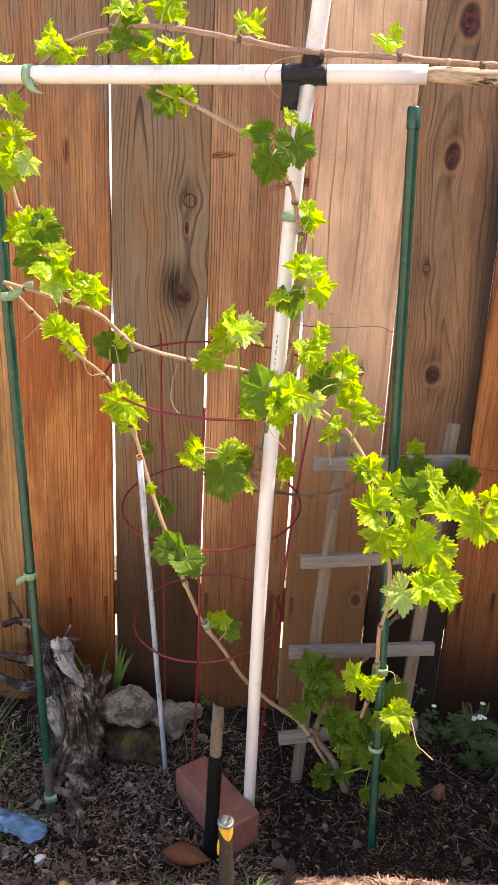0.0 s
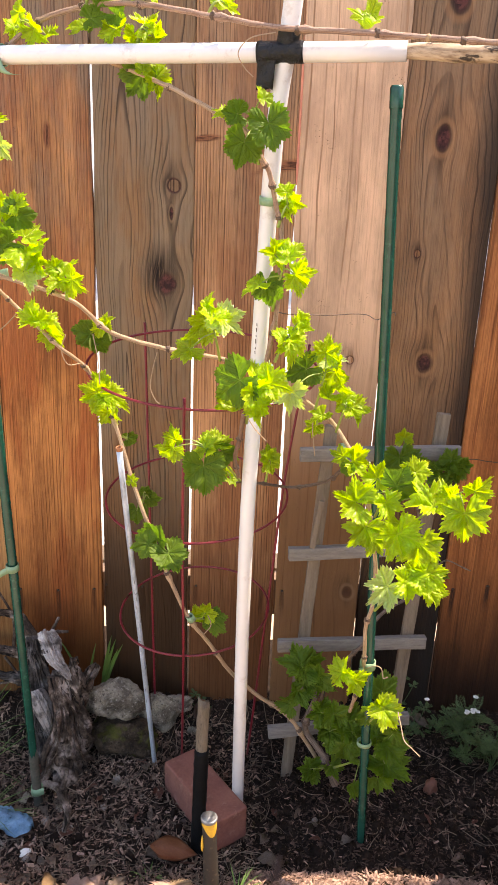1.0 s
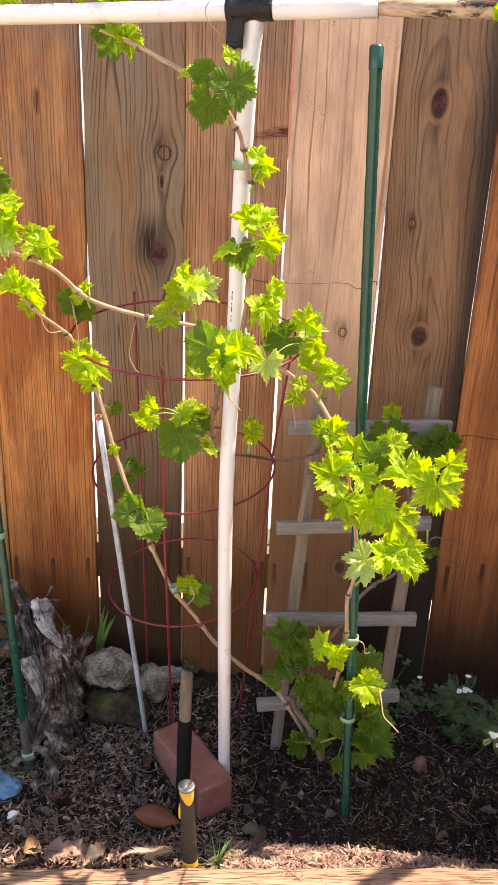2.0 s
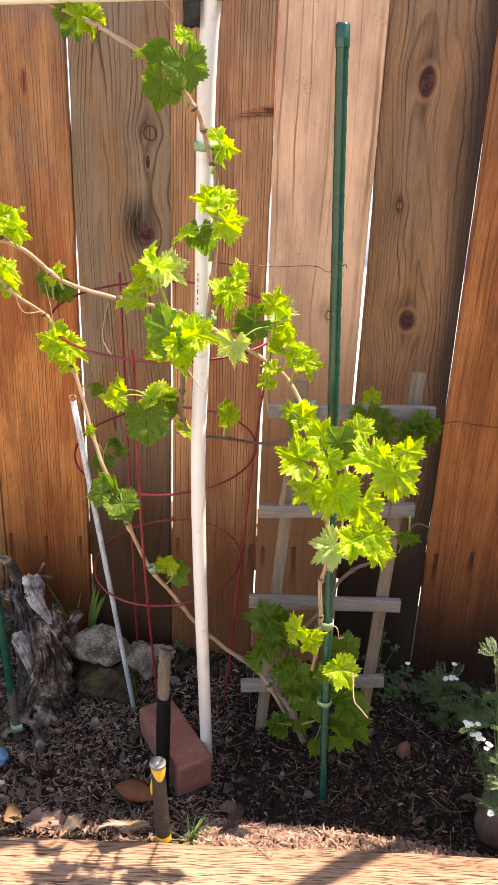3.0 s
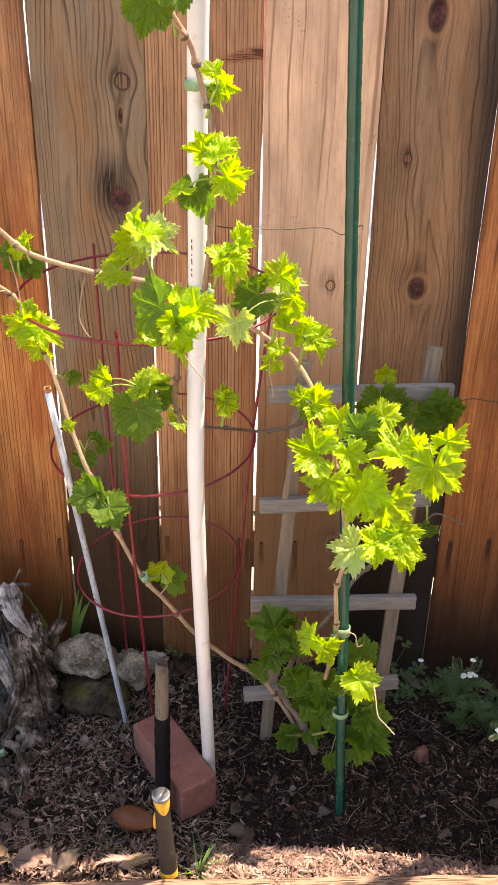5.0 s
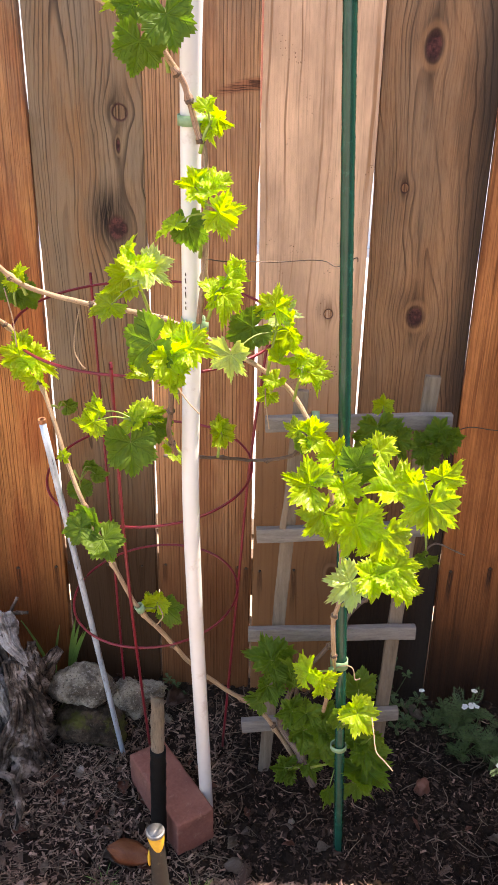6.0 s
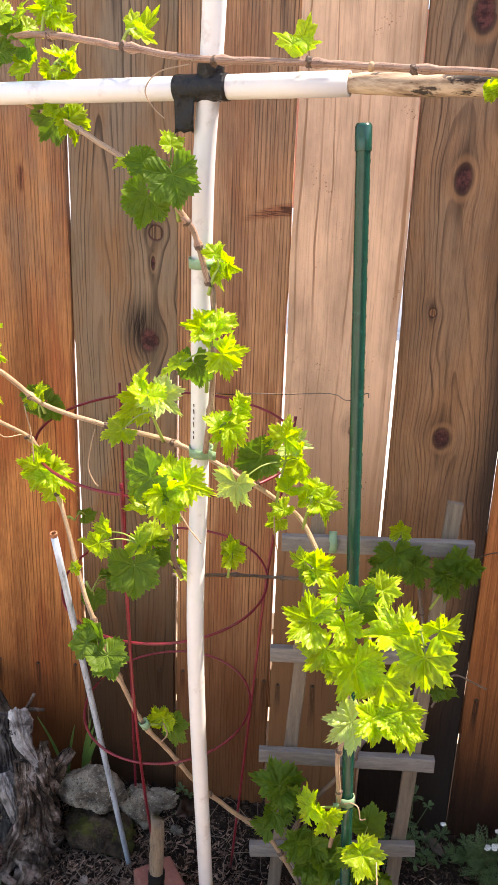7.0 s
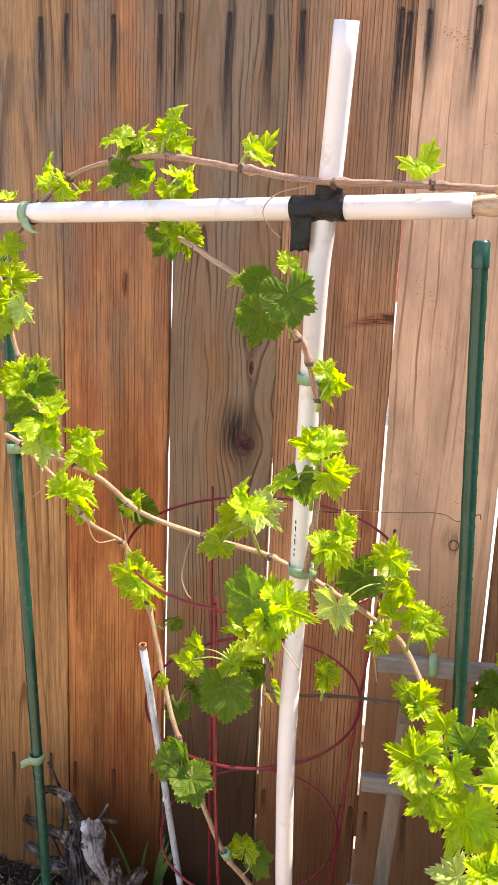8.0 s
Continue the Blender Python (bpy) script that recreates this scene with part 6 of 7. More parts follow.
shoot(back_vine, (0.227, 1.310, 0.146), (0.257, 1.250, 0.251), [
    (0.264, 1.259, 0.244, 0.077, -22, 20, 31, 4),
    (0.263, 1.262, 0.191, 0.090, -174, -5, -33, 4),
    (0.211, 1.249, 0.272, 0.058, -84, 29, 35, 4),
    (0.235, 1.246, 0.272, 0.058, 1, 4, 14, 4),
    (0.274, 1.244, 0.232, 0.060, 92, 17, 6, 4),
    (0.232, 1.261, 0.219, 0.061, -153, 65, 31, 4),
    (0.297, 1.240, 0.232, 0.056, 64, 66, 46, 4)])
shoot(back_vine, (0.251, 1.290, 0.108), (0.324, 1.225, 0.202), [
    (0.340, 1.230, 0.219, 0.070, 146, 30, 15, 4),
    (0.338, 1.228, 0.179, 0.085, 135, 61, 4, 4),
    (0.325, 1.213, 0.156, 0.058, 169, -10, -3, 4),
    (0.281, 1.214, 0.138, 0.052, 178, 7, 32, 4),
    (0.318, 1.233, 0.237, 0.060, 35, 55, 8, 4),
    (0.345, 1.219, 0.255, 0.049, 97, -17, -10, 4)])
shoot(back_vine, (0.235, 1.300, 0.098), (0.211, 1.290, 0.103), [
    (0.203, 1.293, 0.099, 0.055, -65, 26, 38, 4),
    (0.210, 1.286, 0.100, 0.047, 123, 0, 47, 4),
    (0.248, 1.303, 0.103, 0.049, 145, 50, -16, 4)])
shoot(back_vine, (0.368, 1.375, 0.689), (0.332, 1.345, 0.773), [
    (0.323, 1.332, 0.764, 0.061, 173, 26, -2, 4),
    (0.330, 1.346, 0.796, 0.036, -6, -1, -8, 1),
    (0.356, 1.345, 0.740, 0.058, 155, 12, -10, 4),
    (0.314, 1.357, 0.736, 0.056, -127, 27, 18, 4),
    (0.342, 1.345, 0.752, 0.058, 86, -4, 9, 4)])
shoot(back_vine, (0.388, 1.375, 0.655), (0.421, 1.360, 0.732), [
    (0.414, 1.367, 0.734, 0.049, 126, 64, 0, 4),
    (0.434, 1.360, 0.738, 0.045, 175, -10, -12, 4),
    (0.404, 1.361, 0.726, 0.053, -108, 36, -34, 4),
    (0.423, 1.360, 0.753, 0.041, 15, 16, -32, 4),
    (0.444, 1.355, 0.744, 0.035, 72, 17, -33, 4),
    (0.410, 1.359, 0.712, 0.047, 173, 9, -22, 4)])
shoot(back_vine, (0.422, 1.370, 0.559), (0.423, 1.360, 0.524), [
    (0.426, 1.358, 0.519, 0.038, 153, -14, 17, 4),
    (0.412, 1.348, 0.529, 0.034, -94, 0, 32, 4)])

# ---- plant ties ----
def tie(at, axis, radius, high, label, tail=None, wide=1.0):
    """A soft plastic tie looped round a stick."""
    at, axis = Vector(at), Vector(axis).normalized()
    bm = bmesh.new()
    u = axis.cross(Vector((0.2, 1, 0.1))).normalized()
    w = axis.cross(u)
    rows = []
    n = 22
    for k in range(n):
        a = 2 * math.pi * k / n
        o = u * math.cos(a) * wide + w * math.sin(a)
        wob = 0.0012 * noise.noise(Vector((math.cos(a) * 2 + at.x * 9, math.sin(a) * 2, at.z * 7)))
        rows.append([bm.verts.new(o * r + axis * (h + wob)) for r, h in ((radius, -high / 2), (radius + 0.0011, -high / 2), (radius + 0.0011, high / 2), (radius, high / 2))])
    for k in range(n):
        r, s = rows[k], rows[(k + 1) % n]
        for i in range(4):
            bm.faces.new((r[i], r[(i + 1) % 4], s[(i + 1) % 4], s[i]))
    if tail:
        line = curve_points([Vector(p) for p in tail], 5)
        side = axis * (high / 2)
        prev = None
        for p in line:
            q = [bm.verts.new(p - side), bm.verts.new(p + side), bm.verts.new(p + side + Vector((0, 0.001, 0))), bm.verts.new(p - side + Vector((0, 0.001, 0)))]
            if prev:
                for i in range(4):
                    bm.faces.new((prev[i], prev[(i + 1) % 4], q[(i + 1) % 4], q[i]))
            else:
                bm.faces.new(q)
            prev = q
        bm.faces.new(prev)
    ob = tagged(link_mesh("plant_tie", bm, tie_green), label, "plant tie", "green plant ties")
    ob.location = at
    return ob


UP = (0.01, -0.1, 1.0)
tie(post_at(1.205) + Vector((0.001, -0.003, 0)), UP, 0.0145, 0.011, "pale green plastic tie round the white post and cane")
tie(post_at(0.972) + Vector((0.002, -0.002, 0)), UP, 0.0142, 0.012, "pale green plastic tie round the white post", [(0.01, -0.01, 0), (0.016, -0.011, -0.002), (0.02, -0.006, -0.004)])
tie((0.2815, 1.198, 0.42), (-0.05, -0.03, 1), 0.0102, 0.015, "pale green plastic tie holding cane to the stake", [(-0.008, -0.012, -0.004), (-0.016, -0.014, -0.007), (-0.017, -0.012, 0.002)], 1.25)
tie((0.291, 1.206, 0.243), (-0.05, -0.03, 1), 0.0102, 0.009, "pale green plastic tie round the green stake", None, 1.2)
tie((-0.297, 1.151, 1.3735), tuple(bar_dir), 0.0133, 0.0125, "pale green plastic tie round the crossbar, end loose", [(-0.001, -0.013, -0.004), (0.006, -0.014, -0.018), (0.016, -0.013, -0.023), (0.026, -0.012, -0.0235)])
tie((-0.3605, 1.2495, 0.551), (-0.02, -0.05, 1), 0.0105, 0.013, "pale green plastic tie round the green stake", [(-0.006, -0.009, -0.002), (-0.014, -0.01, -0.006), (-0.024, -0.008, -0.014)])
tie((-0.352, 1.281, 0.022), (0, 0, 1), 0.0112, 0.017, "dull green plastic tie slipped down the stake", [(0.006, -0.01, 0.0), (0.016, -0.008, 0.004)])
tie((-0.366, 1.219, 1.06), (-0.02, -0.05, 1), 0.0105, 0.014, "pale green plastic tie pulling cane to the stake", [(0.004, -0.01, 0.0), (0.018, -0.016, 0.006), (0.036, -0.024, 0.018), (0.05, -0.028, 0.022)])
tie((-0.0365, 1.2215, 0.482), (0.45, 0.25, -1), 0.0062, 0.012, "pale green plastic tie round the cane")
tie((0.227, 1.3805, 0.751), (1, 0.12, 0.01), 0.0165, 0.012, "pale green plastic tie round a trellis slat")


# ---- tendrils and wires ----
def strand(name, pts, r, material, label, category):
    bm = bmesh.new()
    tube(bm, curve_points(pts, 7), r, 6)
    return tagged(link_mesh(name, bm, material), label, category)


for pts in (
    [(-0.092, 1.19, 0.97), (-0.098, 1.188, 0.945), (-0.102, 1.187, 0.915), (-0.094, 1.186, 0.895), (-0.088, 1.186, 0.889)],
    [(-0.317, 1.236, 1.018), (-0.335, 1.238, 0.998), (-0.352, 1.24, 0.983)],
    [(-0.19, 1.187, 0.995), (-0.184, 1.19, 0.955), (-0.182, 1.19, 0.915)],
    [(-0.235, 1.2, 0.99), (-0.243, 1.2, 0.965), (-0.236, 1.21, 0.94), (-0.222, 1.24, 0.935)],
    [(0.155, 1.197, 0.885), (0.156, 1.195, 0.85), (0.162, 1.195, 0.81)],
    [(0.052, 1.09, 0.905), (0.066, 1.085, 0.887), (0.082, 1.08, 0.872)],
    [(0.2776, 1.187, 0.418), (0.29, 1.178, 0.431), (0.3005, 1.173, 0.431), (0.304, 1.17, 0.421), (0.306, 1.167, 0.414), (0.313, 1.166, 0.418)],
    [(0.334, 1.148, 0.36), (0.336, 1.123, 0.352), (0.3387, 1.098, 0.342), (0.35, 1.085, 0.337), (0.362, 1.072, 0.332)],
    [(-0.012, 1.222, 0.45), (0.0, 1.22, 0.47), (-0.006, 1.22, 0.49)],
):
    strand("tendril", pts, 0.0009, cane_pale, "thin dry brown vine tendril", "tendril")
strand("wire", [(0.07, 1.05, 1.4), (0.04, 1.045, 1.392), (0.026, 1.045, 1.376), (0.034, 1.045, 1.36), (0.045, 1.047, 1.35)], 0.0007, cane_pale, "thin pale wire end sticking out of the tape", "wire")
strand("wire", [(0.091, 1.102, 1.056), (0.105, 1.125, 1.05), (0.124, 1.154, 1.0455), (0.166, 1.182, 1.0405), (0.205, 1.194, 1.042), (0.226, 1.196, 1.041), (0.236, 1.196, 1.036), (0.243, 1.197, 1.0345), (0.254, 1.1985, 1.04), (0.2655, 1.19, 1.0475), (0.267, 1.186, 1.043)], 0.0007, wire_dark, "thin rusty wire from the vine, hooked round the green stake", "wire")
strand("twig", [(0.46, 1.50, 0.69), (0.50, 1.515, 0.7), (0.54, 1.52, 0.695), (0.60, 1.525, 0.69)], 0.001, wire_dark, "thin dark twig against the fence", "twig")
for p in (knot + Vector((0.012, -0.012, 0.021)), Vector((0.247, 1.0225, 1.3962))):
    bm = bmesh.new()
    lump(bm, p, (0.0034, 0.0034, 0.0046), 5, 0.2, 2, 3)
    tagged(link_mesh("bud", bm, dead_tan), "pale swollen bud on the bare cane", "bud")

# ---- loose litter ----


def dead_leaf(at, size, turn, tip, roll, material, label, curl=0.5, slim=0.5, rumple=1.0):
    bm = bmesh.new()
    n, m = 18, 9
    rows = []
    for i in range(n + 1):
        u = i / n
        half = slim * 0.5 * math.sin(math.pi * u ** 0.85) ** 1.15 + 0.004
        row = []
        for k in range(m):
            v = k / (m - 1) * 2 - 1
            z = curl * (v * half) ** 2 * 3 + 0.05 * math.sin(u * 4) + rumple * (0.16 * noise.noise(Vector((u * 3.5, v * 2, at[0] * 30))) + 0.05 * noise.noise(Vector((u * 9, v * 5, at[0] * 30)))) - 0.03 * math.exp(-(v * 5) ** 2)
            row.append(bm.verts.new(((u - 0.5) + 0.05 * rumple * noise.noise(Vector((v * 3, u * 7, 4))), v * half * (1 + 0.45 * rumple * noise.noise(Vector((u * 7, v, at[1] * 20)))), z)))
        rows.append(row)
    for r, s in zip(rows, rows[1:]):
        for k in range(m - 1):
            bm.faces.new((r[k], r[k + 1], s[k + 1], s[k]))
    bmesh.ops.solidify(bm, geom=bm.faces[:], thickness=0.006)
    ob = tagged(link_mesh("dead_leaf", bm, material), label, "dead leaf", "fallen leaves")
    ob.matrix_basis = pose(at[0], at[1], soil_z(at[0], at[1]) + at[2], roll, tip, turn) @ Matrix.Scale(size, 4)
    return ob


dead_leaf((-0.058, 1.166, 0.03), 0.096, -6, 4, 38, dead_orange, "glossy orange-brown fallen leaf by the tool", 0.9, 0.44, 0.25)
dead_leaf((-0.271, 1.064, 0.012), 0.04, 60, 10, 35, dead_tan, "curled ochre fallen leaf beside the edging", 0.6, 0.95, 0.4)
dead_leaf((0.126, 1.166, 0.012), 0.045, -10, 0, 15, dead_grey, "pale grey fallen leaf on the soil", 0.5, 0.6, 0.6)
dead_leaf((-0.21, 1.054, 0.014), 0.07, 8, 6, 30, dead_pink, "pinkish crumpled fallen leaf beside the edging", 0.5, 0.55, 1.3)
dead_leaf((-0.18, 1.06, 0.016), 0.05, -35, 10, 30, dead_pink, "pinkish crumpled fallen leaf beside the edging", 0.5, 0.6, 1.3)
dead_leaf((-0.15, 1.064, 0.018), 0.06, 55, 0, 35, dead_grey, "dull purplish fallen leaf beside the edging", 0.5, 0.5, 1.2)
dead_leaf((-0.118, 1.052, 0.012), 0.03, -60, 0, 30, dead_pink, "pinkish crumpled fallen leaf beside the edging", 0.5, 0.6, 1.3)
dead_leaf((0.115, 1.215, 0.02), 0.04, 70, 20, 30, dead_grey, "pale grey fallen leaf beside the brick", 0.5, 0.5, 1.0)
dead_leaf((-0.09, 1.18, 0.012), 0.05, 30, 0, 20, dead_grey, "pale grey fallen leaf by the tool", 0.5, 0.6, 0.8)
dead_leaf((-0.03, 1.495, 0.022), 0.075, 60, 8, 25, dead_brown, "dark brown curled leaf at the fence foot", 0.7, 0.6, 0.8)


def frond(at, size, turn, material, label, seed):
    """A dry twig of cedar: a rib with flat needles on both sides."""
    rnd = random.Random(seed)
    bm = bmesh.new()
    tube(bm, [Vector((size * (i / 6 - 0.5), 0, 0.006 * math.sin(i / 2))) for i in range(7)], lambda u: 0.0011 - 0.0007 * u, 6)
    for k in range(22):
        u = k / 21
        for side in (-1, 1):
            a = Vector((size * (u - 0.5), 0, 0.006 * math.sin(u * 3)))
            l = size * 0.42 * (1 - 0.75 * u) * rnd.uniform(0.8, 1.1)
            e = a + Vector((l * 0.75, side * l * 0.7, rnd.uniform(-0.1, 0.35) * l))
            tube(bm, [a, a.lerp(e, 0.5) + Vector((0, 0, 0.001)), e], lambda v: 0.0011 - 0.0008 * v, 5)
    ob = tagged(link_mesh("dead_frond", bm, material), label, "frond", "fallen fronds")
    ob.matrix_basis = pose(at[0], at[1], soil_z(*at[:2]) + at[2], 20, -6, turn)


frond((-0.07, 1.065, 0.02), 0.06, 200, dead_pink, "pale dry cedar frond beside the edging", 1)
frond((-0.04, 1.07, 0.02), 0.05, 20, dead_tan, "pale dry cedar frond beside the edging", 2)
frond((0.14, 1.13, 0.02), 0.06, 80, dead_brown, "dull brown cedar frond on the soil", 3)
frond((-0.37, 1.36, 0.02), 0.07, 120, dead_rust, "rusty brown cedar frond beside the stump", 4)
dead_leaf((0.46, 1.50, 0.02), 0.06, -40, 10, 20, dead_grey, "grey-brown fallen leaf near the fence", 0.5, 0.4)
rnd = random.Random(11)
for k in range(150):
    x, y = rnd.choice((rnd.uniform(-0.5, 0.62), rnd.uniform(-0.5, -0.02))), rnd.uniform(1.06, 1.42)
    dead_leaf((x, y, 0.008), rnd.uniform(0.012, 0.036), rnd.uniform(0, 360), rnd.uniform(-20, 20), rnd.uniform(-30, 30), rnd.choice((dead_grey, litter_brown, dead_rust, dead_grey, dead_mauve)), "small dry fallen leaf on the soil", rnd.uniform(0.2, 0.9), rnd.uniform(0.35, 0.7))

for x, y, s in ((-0.052, 1.475, 0.013), (-0.216, 1.28, 0.009), (-0.305, 1.275, 0.012), (-0.385, 1.3, 0.017), (-0.34, 1.15, 0.01), (-0.405, 1.17, 0.018), (-0.44, 1.18, 0.02), (-0.14, 1.31, 0.008), (0.02, 1.12, 0.007), (0.06, 1.09, 0.009), (0.5, 1.2, 0.006), (0.22, 1.28, 0.007), (0.35, 1.25, 0.006), (-0.27, 1.22, 0.007), (-0.20, 1.345, 0.01), (-0.325, 1.24, 0.011)):
    stone((x, y, soil_z(x, y) + s * 0.1), (s * 1.0, s * 0.85, s * 0.6), x * 40 + y, stone_pale if s < 0.012 else stone_grey, "small pale pebble on the soil", 0.3, 3, x * 300)
stone((0.638, 1.19, 0.03), (0.046, 0.04, 0.062), 9.0, dead_brown, "dark reddish-brown stone beside the tall weed", 0.18, 4, 10, 1.1)
bm = bmesh.new()
lump(bm, (0, 0, 0), (0.014, 0.012, 0.02), 6, 0.4, 2, 3)
stone((-0.343, 1.155, soil_z(-0.343, 1.155) + 0.006), (0.013, 0.009, 0.004), 3.3, petal_white, "flat white chip of stone on the soil", 0.3, 3, 30)
bulb = tagged(link_mesh("bulb_husk", bm, dead_rust), "small brown husk on the soil", "husk")
bulb.location = (0.47, 1.36, soil_z(0.47, 1.36) + 0.012)

# crumpled blue glove lying flat
bm = bmesh.new()
n, m = 50, 24
rows = []
for i in range(n + 1):
    row = []
    for k in range(m + 1):
        u, v = i / n * 2 - 1, k / m * 2 - 1
        half = 0.034 * (1 - 0.28 * smoothstep(0.2, -0.9, u)) * (1 + 0.1 * noise.noise(Vector((u * 5, 4, 0)))) * math.sqrt(max(0.02, 1 - abs(u) ** 4))
        z = 0.012 * noise.noise(Vector((u * 3, v * 1.5, 3))) + 0.006 * noise.noise(Vector((u * 9, v * 3, 8))) + 0.006 * math.cos(v * 3.1) + 0.003 * noise.noise(Vector((u * 20, v * 7, 2)))
        row.append(bm.verts.new((u * 0.085, v * half, z)))
    rows.append(row)
for i in range(n):
    for k in range(m):
        bm.faces.new((rows[i][k], rows[i][k + 1], rows[i + 1][k + 1], rows[i + 1][k]))
bmesh.ops.solidify(bm, geom=bm.faces[:], thickness=0.006)
scrap = tagged(link_mesh("rubber_glove", bm, blue_rubber), "crumpled dirty light-blue rubber glove on the soil", "glove")
scrap.matrix_basis = pose(-0.41, 1.212, 0.02, 0, 6, -14) @ Matrix.Scale(0.88, 4)


# ---- grass and weeds ----
def tuft(at, count, high, spread, seed, label, lean=(0, 0)):
    rnd = random.Random(seed)
    bm = bmesh.new()
    for _ in range(count):
        a = rnd.uniform(0, 2 * math.pi)
        h = high * rnd.uniform(0.5, 1.0)
        o = Vector((math.cos(a), math.sin(a), 0))
        side = Vector((-o.y, o.x, 0)) * rnd.uniform(0.0014, 0.0026)
        prev = None
        for j in range(7):
            u = j / 6
            p = o * (0.006 + spread * u * u * rnd.uniform(0.9, 1.1)) + Vector((lean[0] * u, lean[1] * u, h * u * (1 - 0.35 * u)))
            w = side * (1 - u) ** 0.6
            q = (bm.verts.new(p - w), bm.verts.new(p + Vector((0, 0, -0.0006))), bm.verts.new(p + w))
            if prev:
                bm.faces.new((prev[0], prev[1], q[1], q[0]))
                bm.faces.new((prev[1], prev[2], q[2], q[1]))
            prev = q
    ob = tagged(link_mesh("grass_tuft", bm, grass_mat), label, "grass", "grass tufts")
    ob.location = (at[0], at[1], soil_z(*at[:2]) - 0.004)
    return ob


tuft((0.068, 1.06), 12, 0.085, 0.04, 1, "bright green grass tuft by the tool handle")
tuft((-0.1, 1.125), 22, 0.035, 0.03, 2, "small low grass tuft on the soil")
tuft((-0.49, 1.33), 16, 0.17, 0.12, 6, "long grass beside the stump", (0.03, 0))
tuft((-0.46, 1.24), 18, 0.12, 0.1, 7, "long grass beside the blue glove", (0.02, 0))
tuft((-0.55, 1.42), 18, 0.22, 0.14, 8, "long grass beside the stump", (0.06, 0))


def blades(at, rows, label):
    """A few broad green blades, each from the ground to its tip."""
    bm = bmesh.new()
    for tx, tz, wide in rows:
        prev = None
        for j in range(9):
            u = j / 8
            p = Vector((tx * u * u + 0.15 * tx * u, -0.006 * u, -0.01 + tz * u))
            w = Vector((wide * math.sin(math.pi * (0.15 + 0.85 * u)) ** 0.7 * 0.5 + 0.0003, 0.0008, 0))
            q = (bm.verts.new(p - w), bm.verts.new(p + Vector((0, 0.0012, 0))), bm.verts.new(p + w))
            if prev:
                bm.faces.new((prev[0], prev[1], q[1], q[0]))
                bm.faces.new((prev[1], prev[2], q[2], q[1]))
            prev = q
    ob = tagged(link_mesh("grass_tuft", bm, grass_mat), label, "grass", "grass tufts")
    ob.location = (at[0], at[1], soil_z(*at[:2]))


blades((-0.262, 1.505), ((0.03, 0.19, 0.009), (0.044, 0.178, 0.009), (0.022, 0.198, 0.009), (0.034, 0.165, 0.008)), "broad green blades growing at the fence foot")
blades((-0.295, 1.505), ((-0.05, 0.185, 0.007), (0.02, 0.18, 0.006)), "broad green blades behind the stump")


def frond_leaf(bm, start, end, up, wide, rnd):
    """One finely divided leaf: a rib whose side ribs fork into narrow lobes."""
    d = end - start
    side = d.cross(up).normalized()
    line = [start + d * u + up * (0.22 * d.length * math.sin(math.pi * u * 0.8)) for u in [i / 8 for i in range(9)]]
    tube(bm, line, lambda u: 0.0008 - 0.0004 * u, 4)

    def lobe(a, b, w):
        n = (b - a).cross(up).normalized() * w
        m = a.lerp(b, 0.65)
        v = [bm.verts.new(p) for p in (a - n * 0.4, a + n * 0.4, m + n, b, m - n)]
        bm.faces.new(v)

    for i in range(2, 9):
        reach = wide * d.length * (0.35 + 0.65 * math.sin(math.pi * (i - 1) / 8))
        for s in (-1, 1):
            a = line[i]
            b = a + (side * s * 0.8 + d.normalized() * 0.55) * reach * rnd.uniform(0.8, 1.1) + up * reach * rnd.uniform(-0.2, 0.25)
            lobe(a, b, 0.0007)
            for t in (-1, 1):
                c = a.lerp(b, 0.55)
                o = (b - a).normalized()
                lobe(c, c + (o + (d.normalized() * t - o * 0.3) * 0.75) * reach * 0.5, 0.0006)


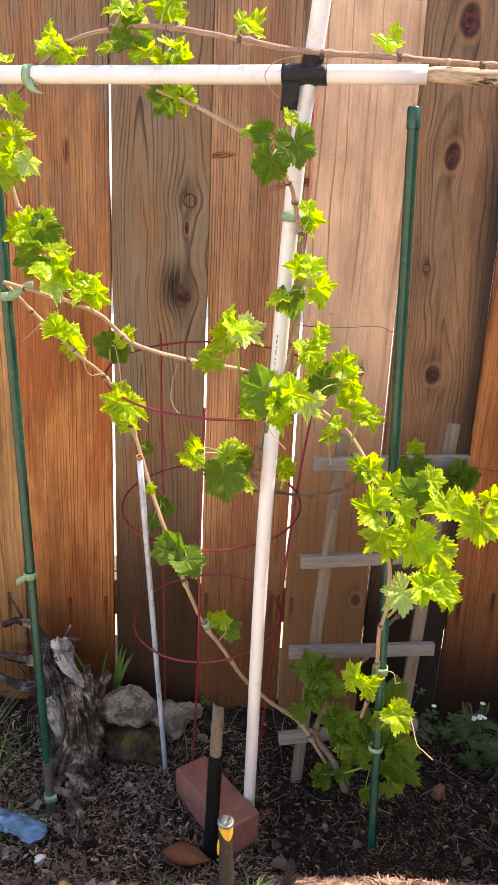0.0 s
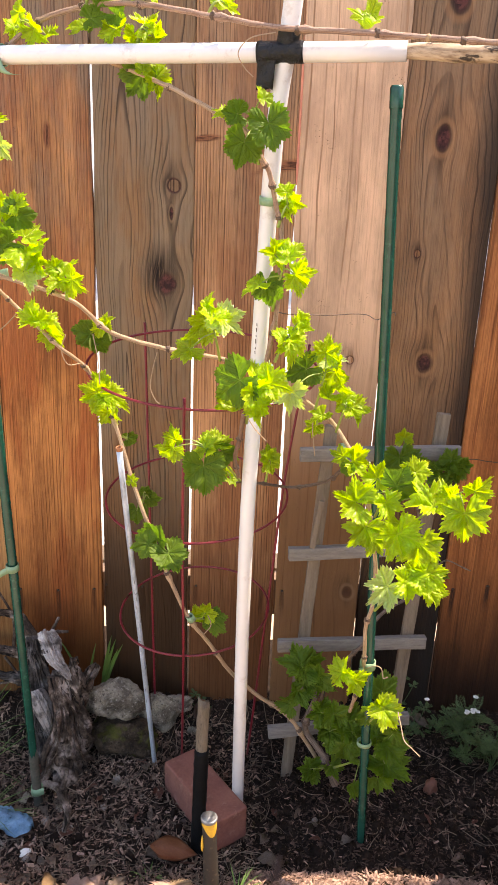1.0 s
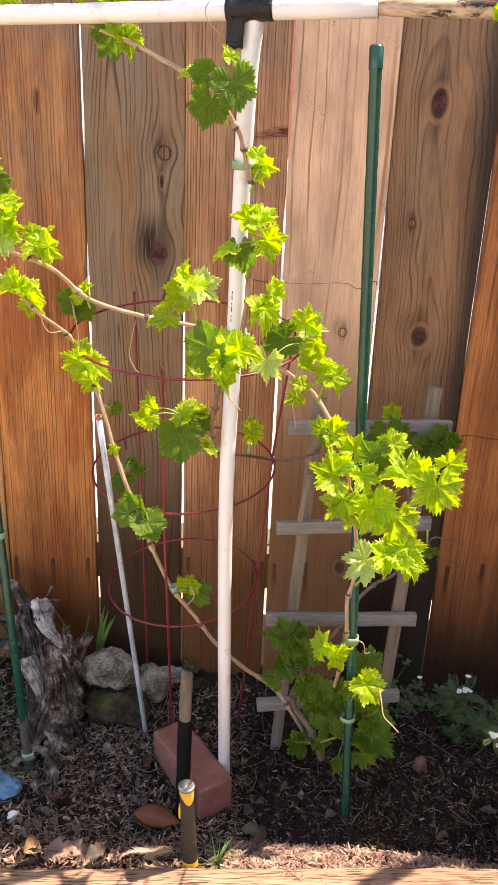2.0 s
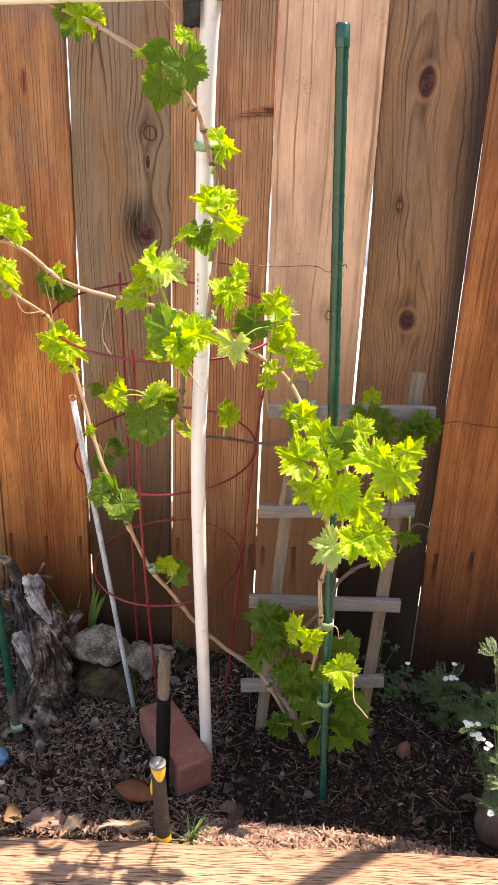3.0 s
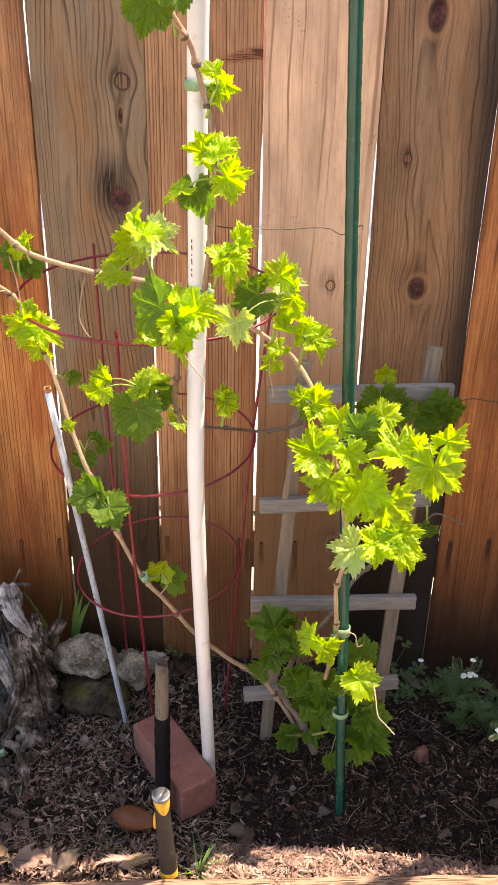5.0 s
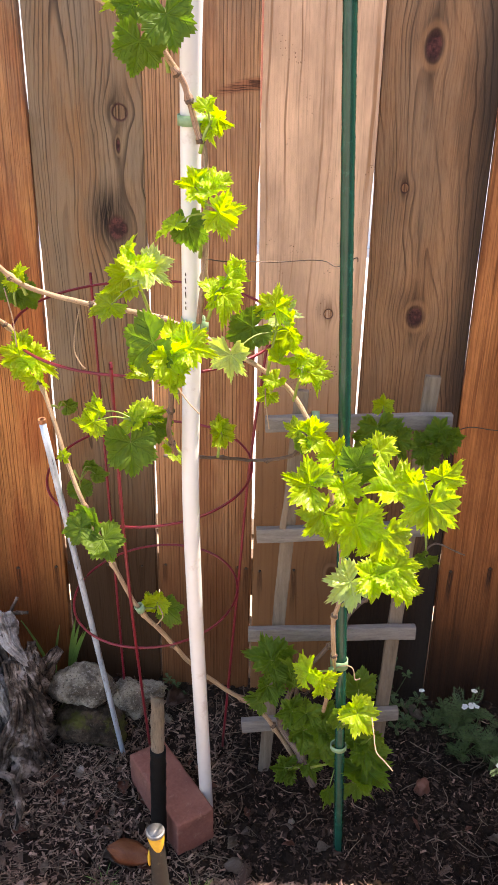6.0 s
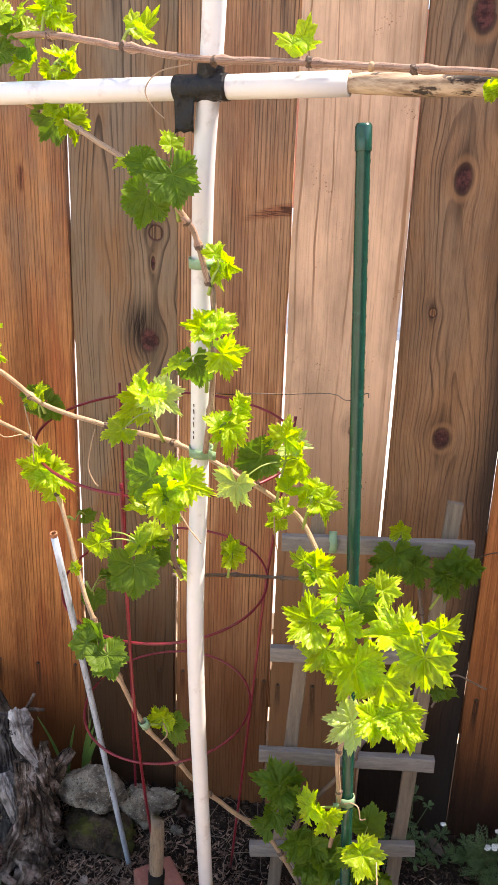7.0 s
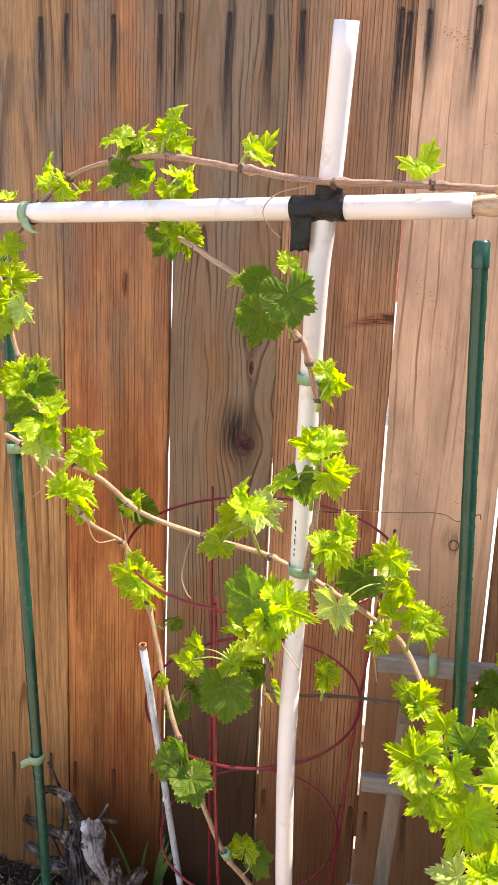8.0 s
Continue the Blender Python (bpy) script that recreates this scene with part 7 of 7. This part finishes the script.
def feathery_weed(at, rosettes, seed, label, umbels=()):
    """A weed of finely divided leaves in rosettes on thin stems, some with heads of small white flowers."""
    rnd = random.Random(seed)
    t = thing("weed", label, "weed", (at[0], at[1], soil_z(*at[:2])), "weeds by the fence")
    ground = Vector((at[0], at[1], soil_z(*at[:2])))
    full = []
    for x, y, z, size, count in rosettes:
        full.append((x, y, z, size * (0.78 if z < 0.12 else 1.0), count))
        for _ in range(2):
            full.append((x + rnd.uniform(-0.035, 0.035), y + rnd.uniform(-0.03, 0.03), max(0.035, z * rnd.uniform(0.4, 0.9)), size * rnd.uniform(0.5, 0.8), count))
    foliage = bmesh.new()
    for x, y, z, size, count in full:
        c = Vector((x, y, z)) - ground
        bm = bmesh.new()
        tube(bm, curve_points([Vector((0, 0, -0.005)), c * 0.5 + Vector((0.006, 0, 0.1 * c.z)), c], 5), lambda u: 0.0013 - 0.0005 * u, 6)
        part("stem", bm, weed_mat, t)
        for k in range(count):
            a = 2 * math.pi * k / count + rnd.uniform(-0.3, 0.3)
            o = Vector((math.cos(a), math.sin(a), rnd.uniform(-0.25, 0.8))).normalized()
            frond_leaf(foliage, c, c + o * size * rnd.uniform(0.7, 1.1), (Vector((0, -0.25, 1)) - o * o.z).normalized(), 0.3, rnd)
    tagged(part("foliage", foliage, weed_mat, t), kind="stuff")
    for x, y, z, count, spread in umbels:
        c = Vector((x, y, z)) - ground
        for k in range(count):
            f = c + Vector((rnd.uniform(-1, 1), rnd.uniform(-0.6, 0.6), rnd.uniform(-0.5, 0.5))) * spread
            bm = bmesh.new()
            tube(bm, [c * 0.8, c - Vector((0, 0, 0.03)), f], 0.0005, 4)
            stalk = part("flower_stalk", bm, weed_mat, t)
            bm = bmesh.new()
            for j in range(5):
                a = 2 * math.pi * j / 5 + k
                lump(bm, f + Vector((math.cos(a), math.sin(a), 0.3)) * 0.003, (0.0026, 0.0026, 0.0013), k + j, 0.1, 1, 1)
            part("flower", bm, petal_white, stalk, "small white flower head")
    return t


feathery_weed((0.62, 1.17), ((0.578, 1.2, 0.385, 0.036, 9), (0.6, 1.18, 0.36, 0.032, 8), (0.588, 1.16, 0.27, 0.028, 7), (0.62, 1.17, 0.12, 0.042, 8), (0.63, 1.13, 0.16, 0.04, 7), (0.69, 1.18, 0.24, 0.05, 8)), 3, "tall feathery green weed with sunlit white flower heads", ((0.545, 1.145, 0.28, 5, 0.011), (0.556, 1.14, 0.262, 6, 0.012), (0.578, 1.135, 0.248, 4, 0.008), (0.595, 1.12, 0.11, 3, 0.008)))
feathery_weed((0.56, 1.45), ((0.542, 1.44, 0.12, 0.05, 9), (0.56, 1.445, 0.125, 0.046, 9), (0.58, 1.45, 0.11, 0.045, 8), (0.555, 1.43, 0.07, 0.05, 8)), 1, "feathery green weed with white flower heads", ((0.562, 1.435, 0.15, 5, 0.007), (0.55, 1.435, 0.147, 3, 0.005), (0.56, 1.435, 0.187, 2, 0.004)))
feathery_weed((0.61, 1.43), ((0.6, 1.425, 0.04, 0.045, 8), (0.615, 1.43, 0.07, 0.045, 8), (0.63, 1.44, 0.1, 0.045, 8)), 2, "low feathery green weed on the shaded soil")
feathery_weed((0.45, 1.5), ((0.44, 1.49, 0.09, 0.028, 6), (0.47, 1.5, 0.1, 0.028, 6)), 4, "low green weed at the fence foot", ((0.475, 1.49, 0.135, 2, 0.006),))
feathery_weed((0.4, 1.51), ((0.395, 1.5, 0.13, 0.026, 6), (0.41, 1.5, 0.18, 0.022, 5), (0.42, 1.49, 0.09, 0.026, 6)), 5, "low green weed at the fence foot")
feathery_weed((0.36, 1.49), ((0.36, 1.48, 0.08, 0.024, 6), (0.345, 1.49, 0.1, 0.022, 6)), 7, "low green weed behind the trellis")
feathery_weed((0.5, 1.49), ((0.5, 1.48, 0.075, 0.03, 6), (0.515, 1.485, 0.1, 0.026, 6)), 6, "low green weed at the fence foot")
feathery_weed((-0.045, 1.515), ((-0.05, 1.51, 0.1, 0.018, 6), (-0.035, 1.51, 0.085, 0.018, 6)), 9, "tiny green weed at the fence foot")

# ---- mulch, straw ----


def scatter_chips(name, count, seed, size, material, label, area, lift):
    rnd = random.Random(seed)
    verts, faces = [], []
    for _ in range(count):
        x, y = rnd.uniform(*area[:2]), rnd.uniform(*area[2:])
        s = size * (0.35 + rnd.random() ** 2.2 * 1.5)
        m = pose(x, y, soil_z(x, y) + lift + rnd.uniform(-0.003, 0.005), rnd.gauss(0, 22), rnd.gauss(0, 22), rnd.uniform(0, 360))
        l, w, h = s, s * rnd.uniform(0.1, 0.38), s * rnd.uniform(0.05, 0.16)
        b = len(verts)
        bend = rnd.uniform(-0.2, 0.2) * s
        for sx, sy, sz in ((-1, -1, -1), (1, -0.6, -1), (0.8, 0.7, -1), (-0.9, 1, -1), (-0.9, -0.8, 1), (0.9, -0.5, 1), (0.7, 0.5, 1), (-0.8, 0.8, 1)):
            verts.append(m @ Vector((sx * l / 2, sy * w / 2 + bend * (sx * sx), sz * h / 2 + bend * 0.5 * abs(sx))))
        for f in ((0, 3, 2, 1), (4, 5, 6, 7), (0, 1, 5, 4), (1, 2, 6, 5), (2, 3, 7, 6), (3, 0, 4, 7)):
            faces.append([b + k for k in f])
    me = bpy.data.meshes.new(name)
    me.from_pydata(verts, [], faces)
    me.materials.append(material)
    return tagged(new(name, me), label, "mulch", kind="stuff")


scatter_chips("bark_mulch", 42000, 5, 0.0085, chip_mat, "dark brown bark mulch and crumbs of soil", (-0.75, 0.9, 1.0, 1.56), 0.003)
rnd = random.Random(21)
verts, faces = [], []
bm = bmesh.new()
bmesh.ops.create_icosphere(bm, subdivisions=1, radius=1.0)
ball = [v.co.copy() for v in bm.verts]
ball_faces = [[v.index for v in f.verts] for f in bm.faces]
bm.free()
for k in range(2600):
    x, y = rnd.uniform(-0.75, 0.9), rnd.uniform(1.04, 1.54)
    s = 0.003 + 0.009 * rnd.random() ** 2.5
    m = pose(x, y, soil_z(x, y) + s * 0.3, rnd.uniform(0, 360), rnd.uniform(0, 360), rnd.uniform(0, 360))
    b = len(verts)
    for c in ball:
        verts.append(m @ (c * s * (1 + 0.45 * noise.noise(c * 1.4 + Vector((k * 1.7, 0, 0))))))
    faces += [[b + i for i in f] for f in ball_faces]
me = bpy.data.meshes.new("soil_clods")
me.from_pydata(verts, [], faces)
me.materials.append(soil_mat)
tagged(new("soil_clods", me), "dark crumbs and clods of soil", "soil", kind="stuff")
scatter_chips("wood_chips", 3600, 6, 0.007, litter_mat, "pale dry wood chips over the soil", (-0.75, 0.9, 1.0, 1.5), 0.005)
scatter_chips("leaf_litter", 8500, 12, 0.0092, litter_brown, "grey-brown dry leaf crumbs and bark over the soil", (-0.62, 0.1, 1.1, 1.5), 0.006)
scatter_chips("edge_litter", 3000, 8, 0.010, litter_mat, "pinkish dry wood chips along the edging", (-0.5, 0.8, 1.0, 1.13), 0.006)
scatter_chips("edge_litter", 8500, 9, 0.0105, litter_mat, "pale pinkish wood chips heaped along the edging", (0.08, 0.62, 1.02, 1.14), 0.009)
rnd = random.Random(3)
bm = bmesh.new()
for _ in range(650):
    x, y = rnd.choice((rnd.uniform(-0.6, 0.75), rnd.uniform(-0.5, 0.1))), rnd.uniform(1.04, 1.5)
    a = rnd.uniform(0, 2 * math.pi)
    l = 0.015 + 0.075 * rnd.random() ** 1.6
    b = rnd.uniform(-0.45, 0.45) * l
    pts = []
    for u in (-0.5, 0, 0.5):
        px, py = x + math.cos(a) * l * u - math.sin(a) * b * (1 - 4 * u * u), y + math.sin(a) * l * u + math.cos(a) * b * (1 - 4 * u * u)
        pts.append((px, py, soil_z(px, py) + 0.008 + rnd.uniform(0, 0.006)))
    tube(bm, curve_points(pts, 3), rnd.uniform(0.0004, 0.0009), 5, False)
tagged(link_mesh("dry_straw", bm, straw_mat), "dry stalks and straw lying on the soil", "straw", kind="stuff")
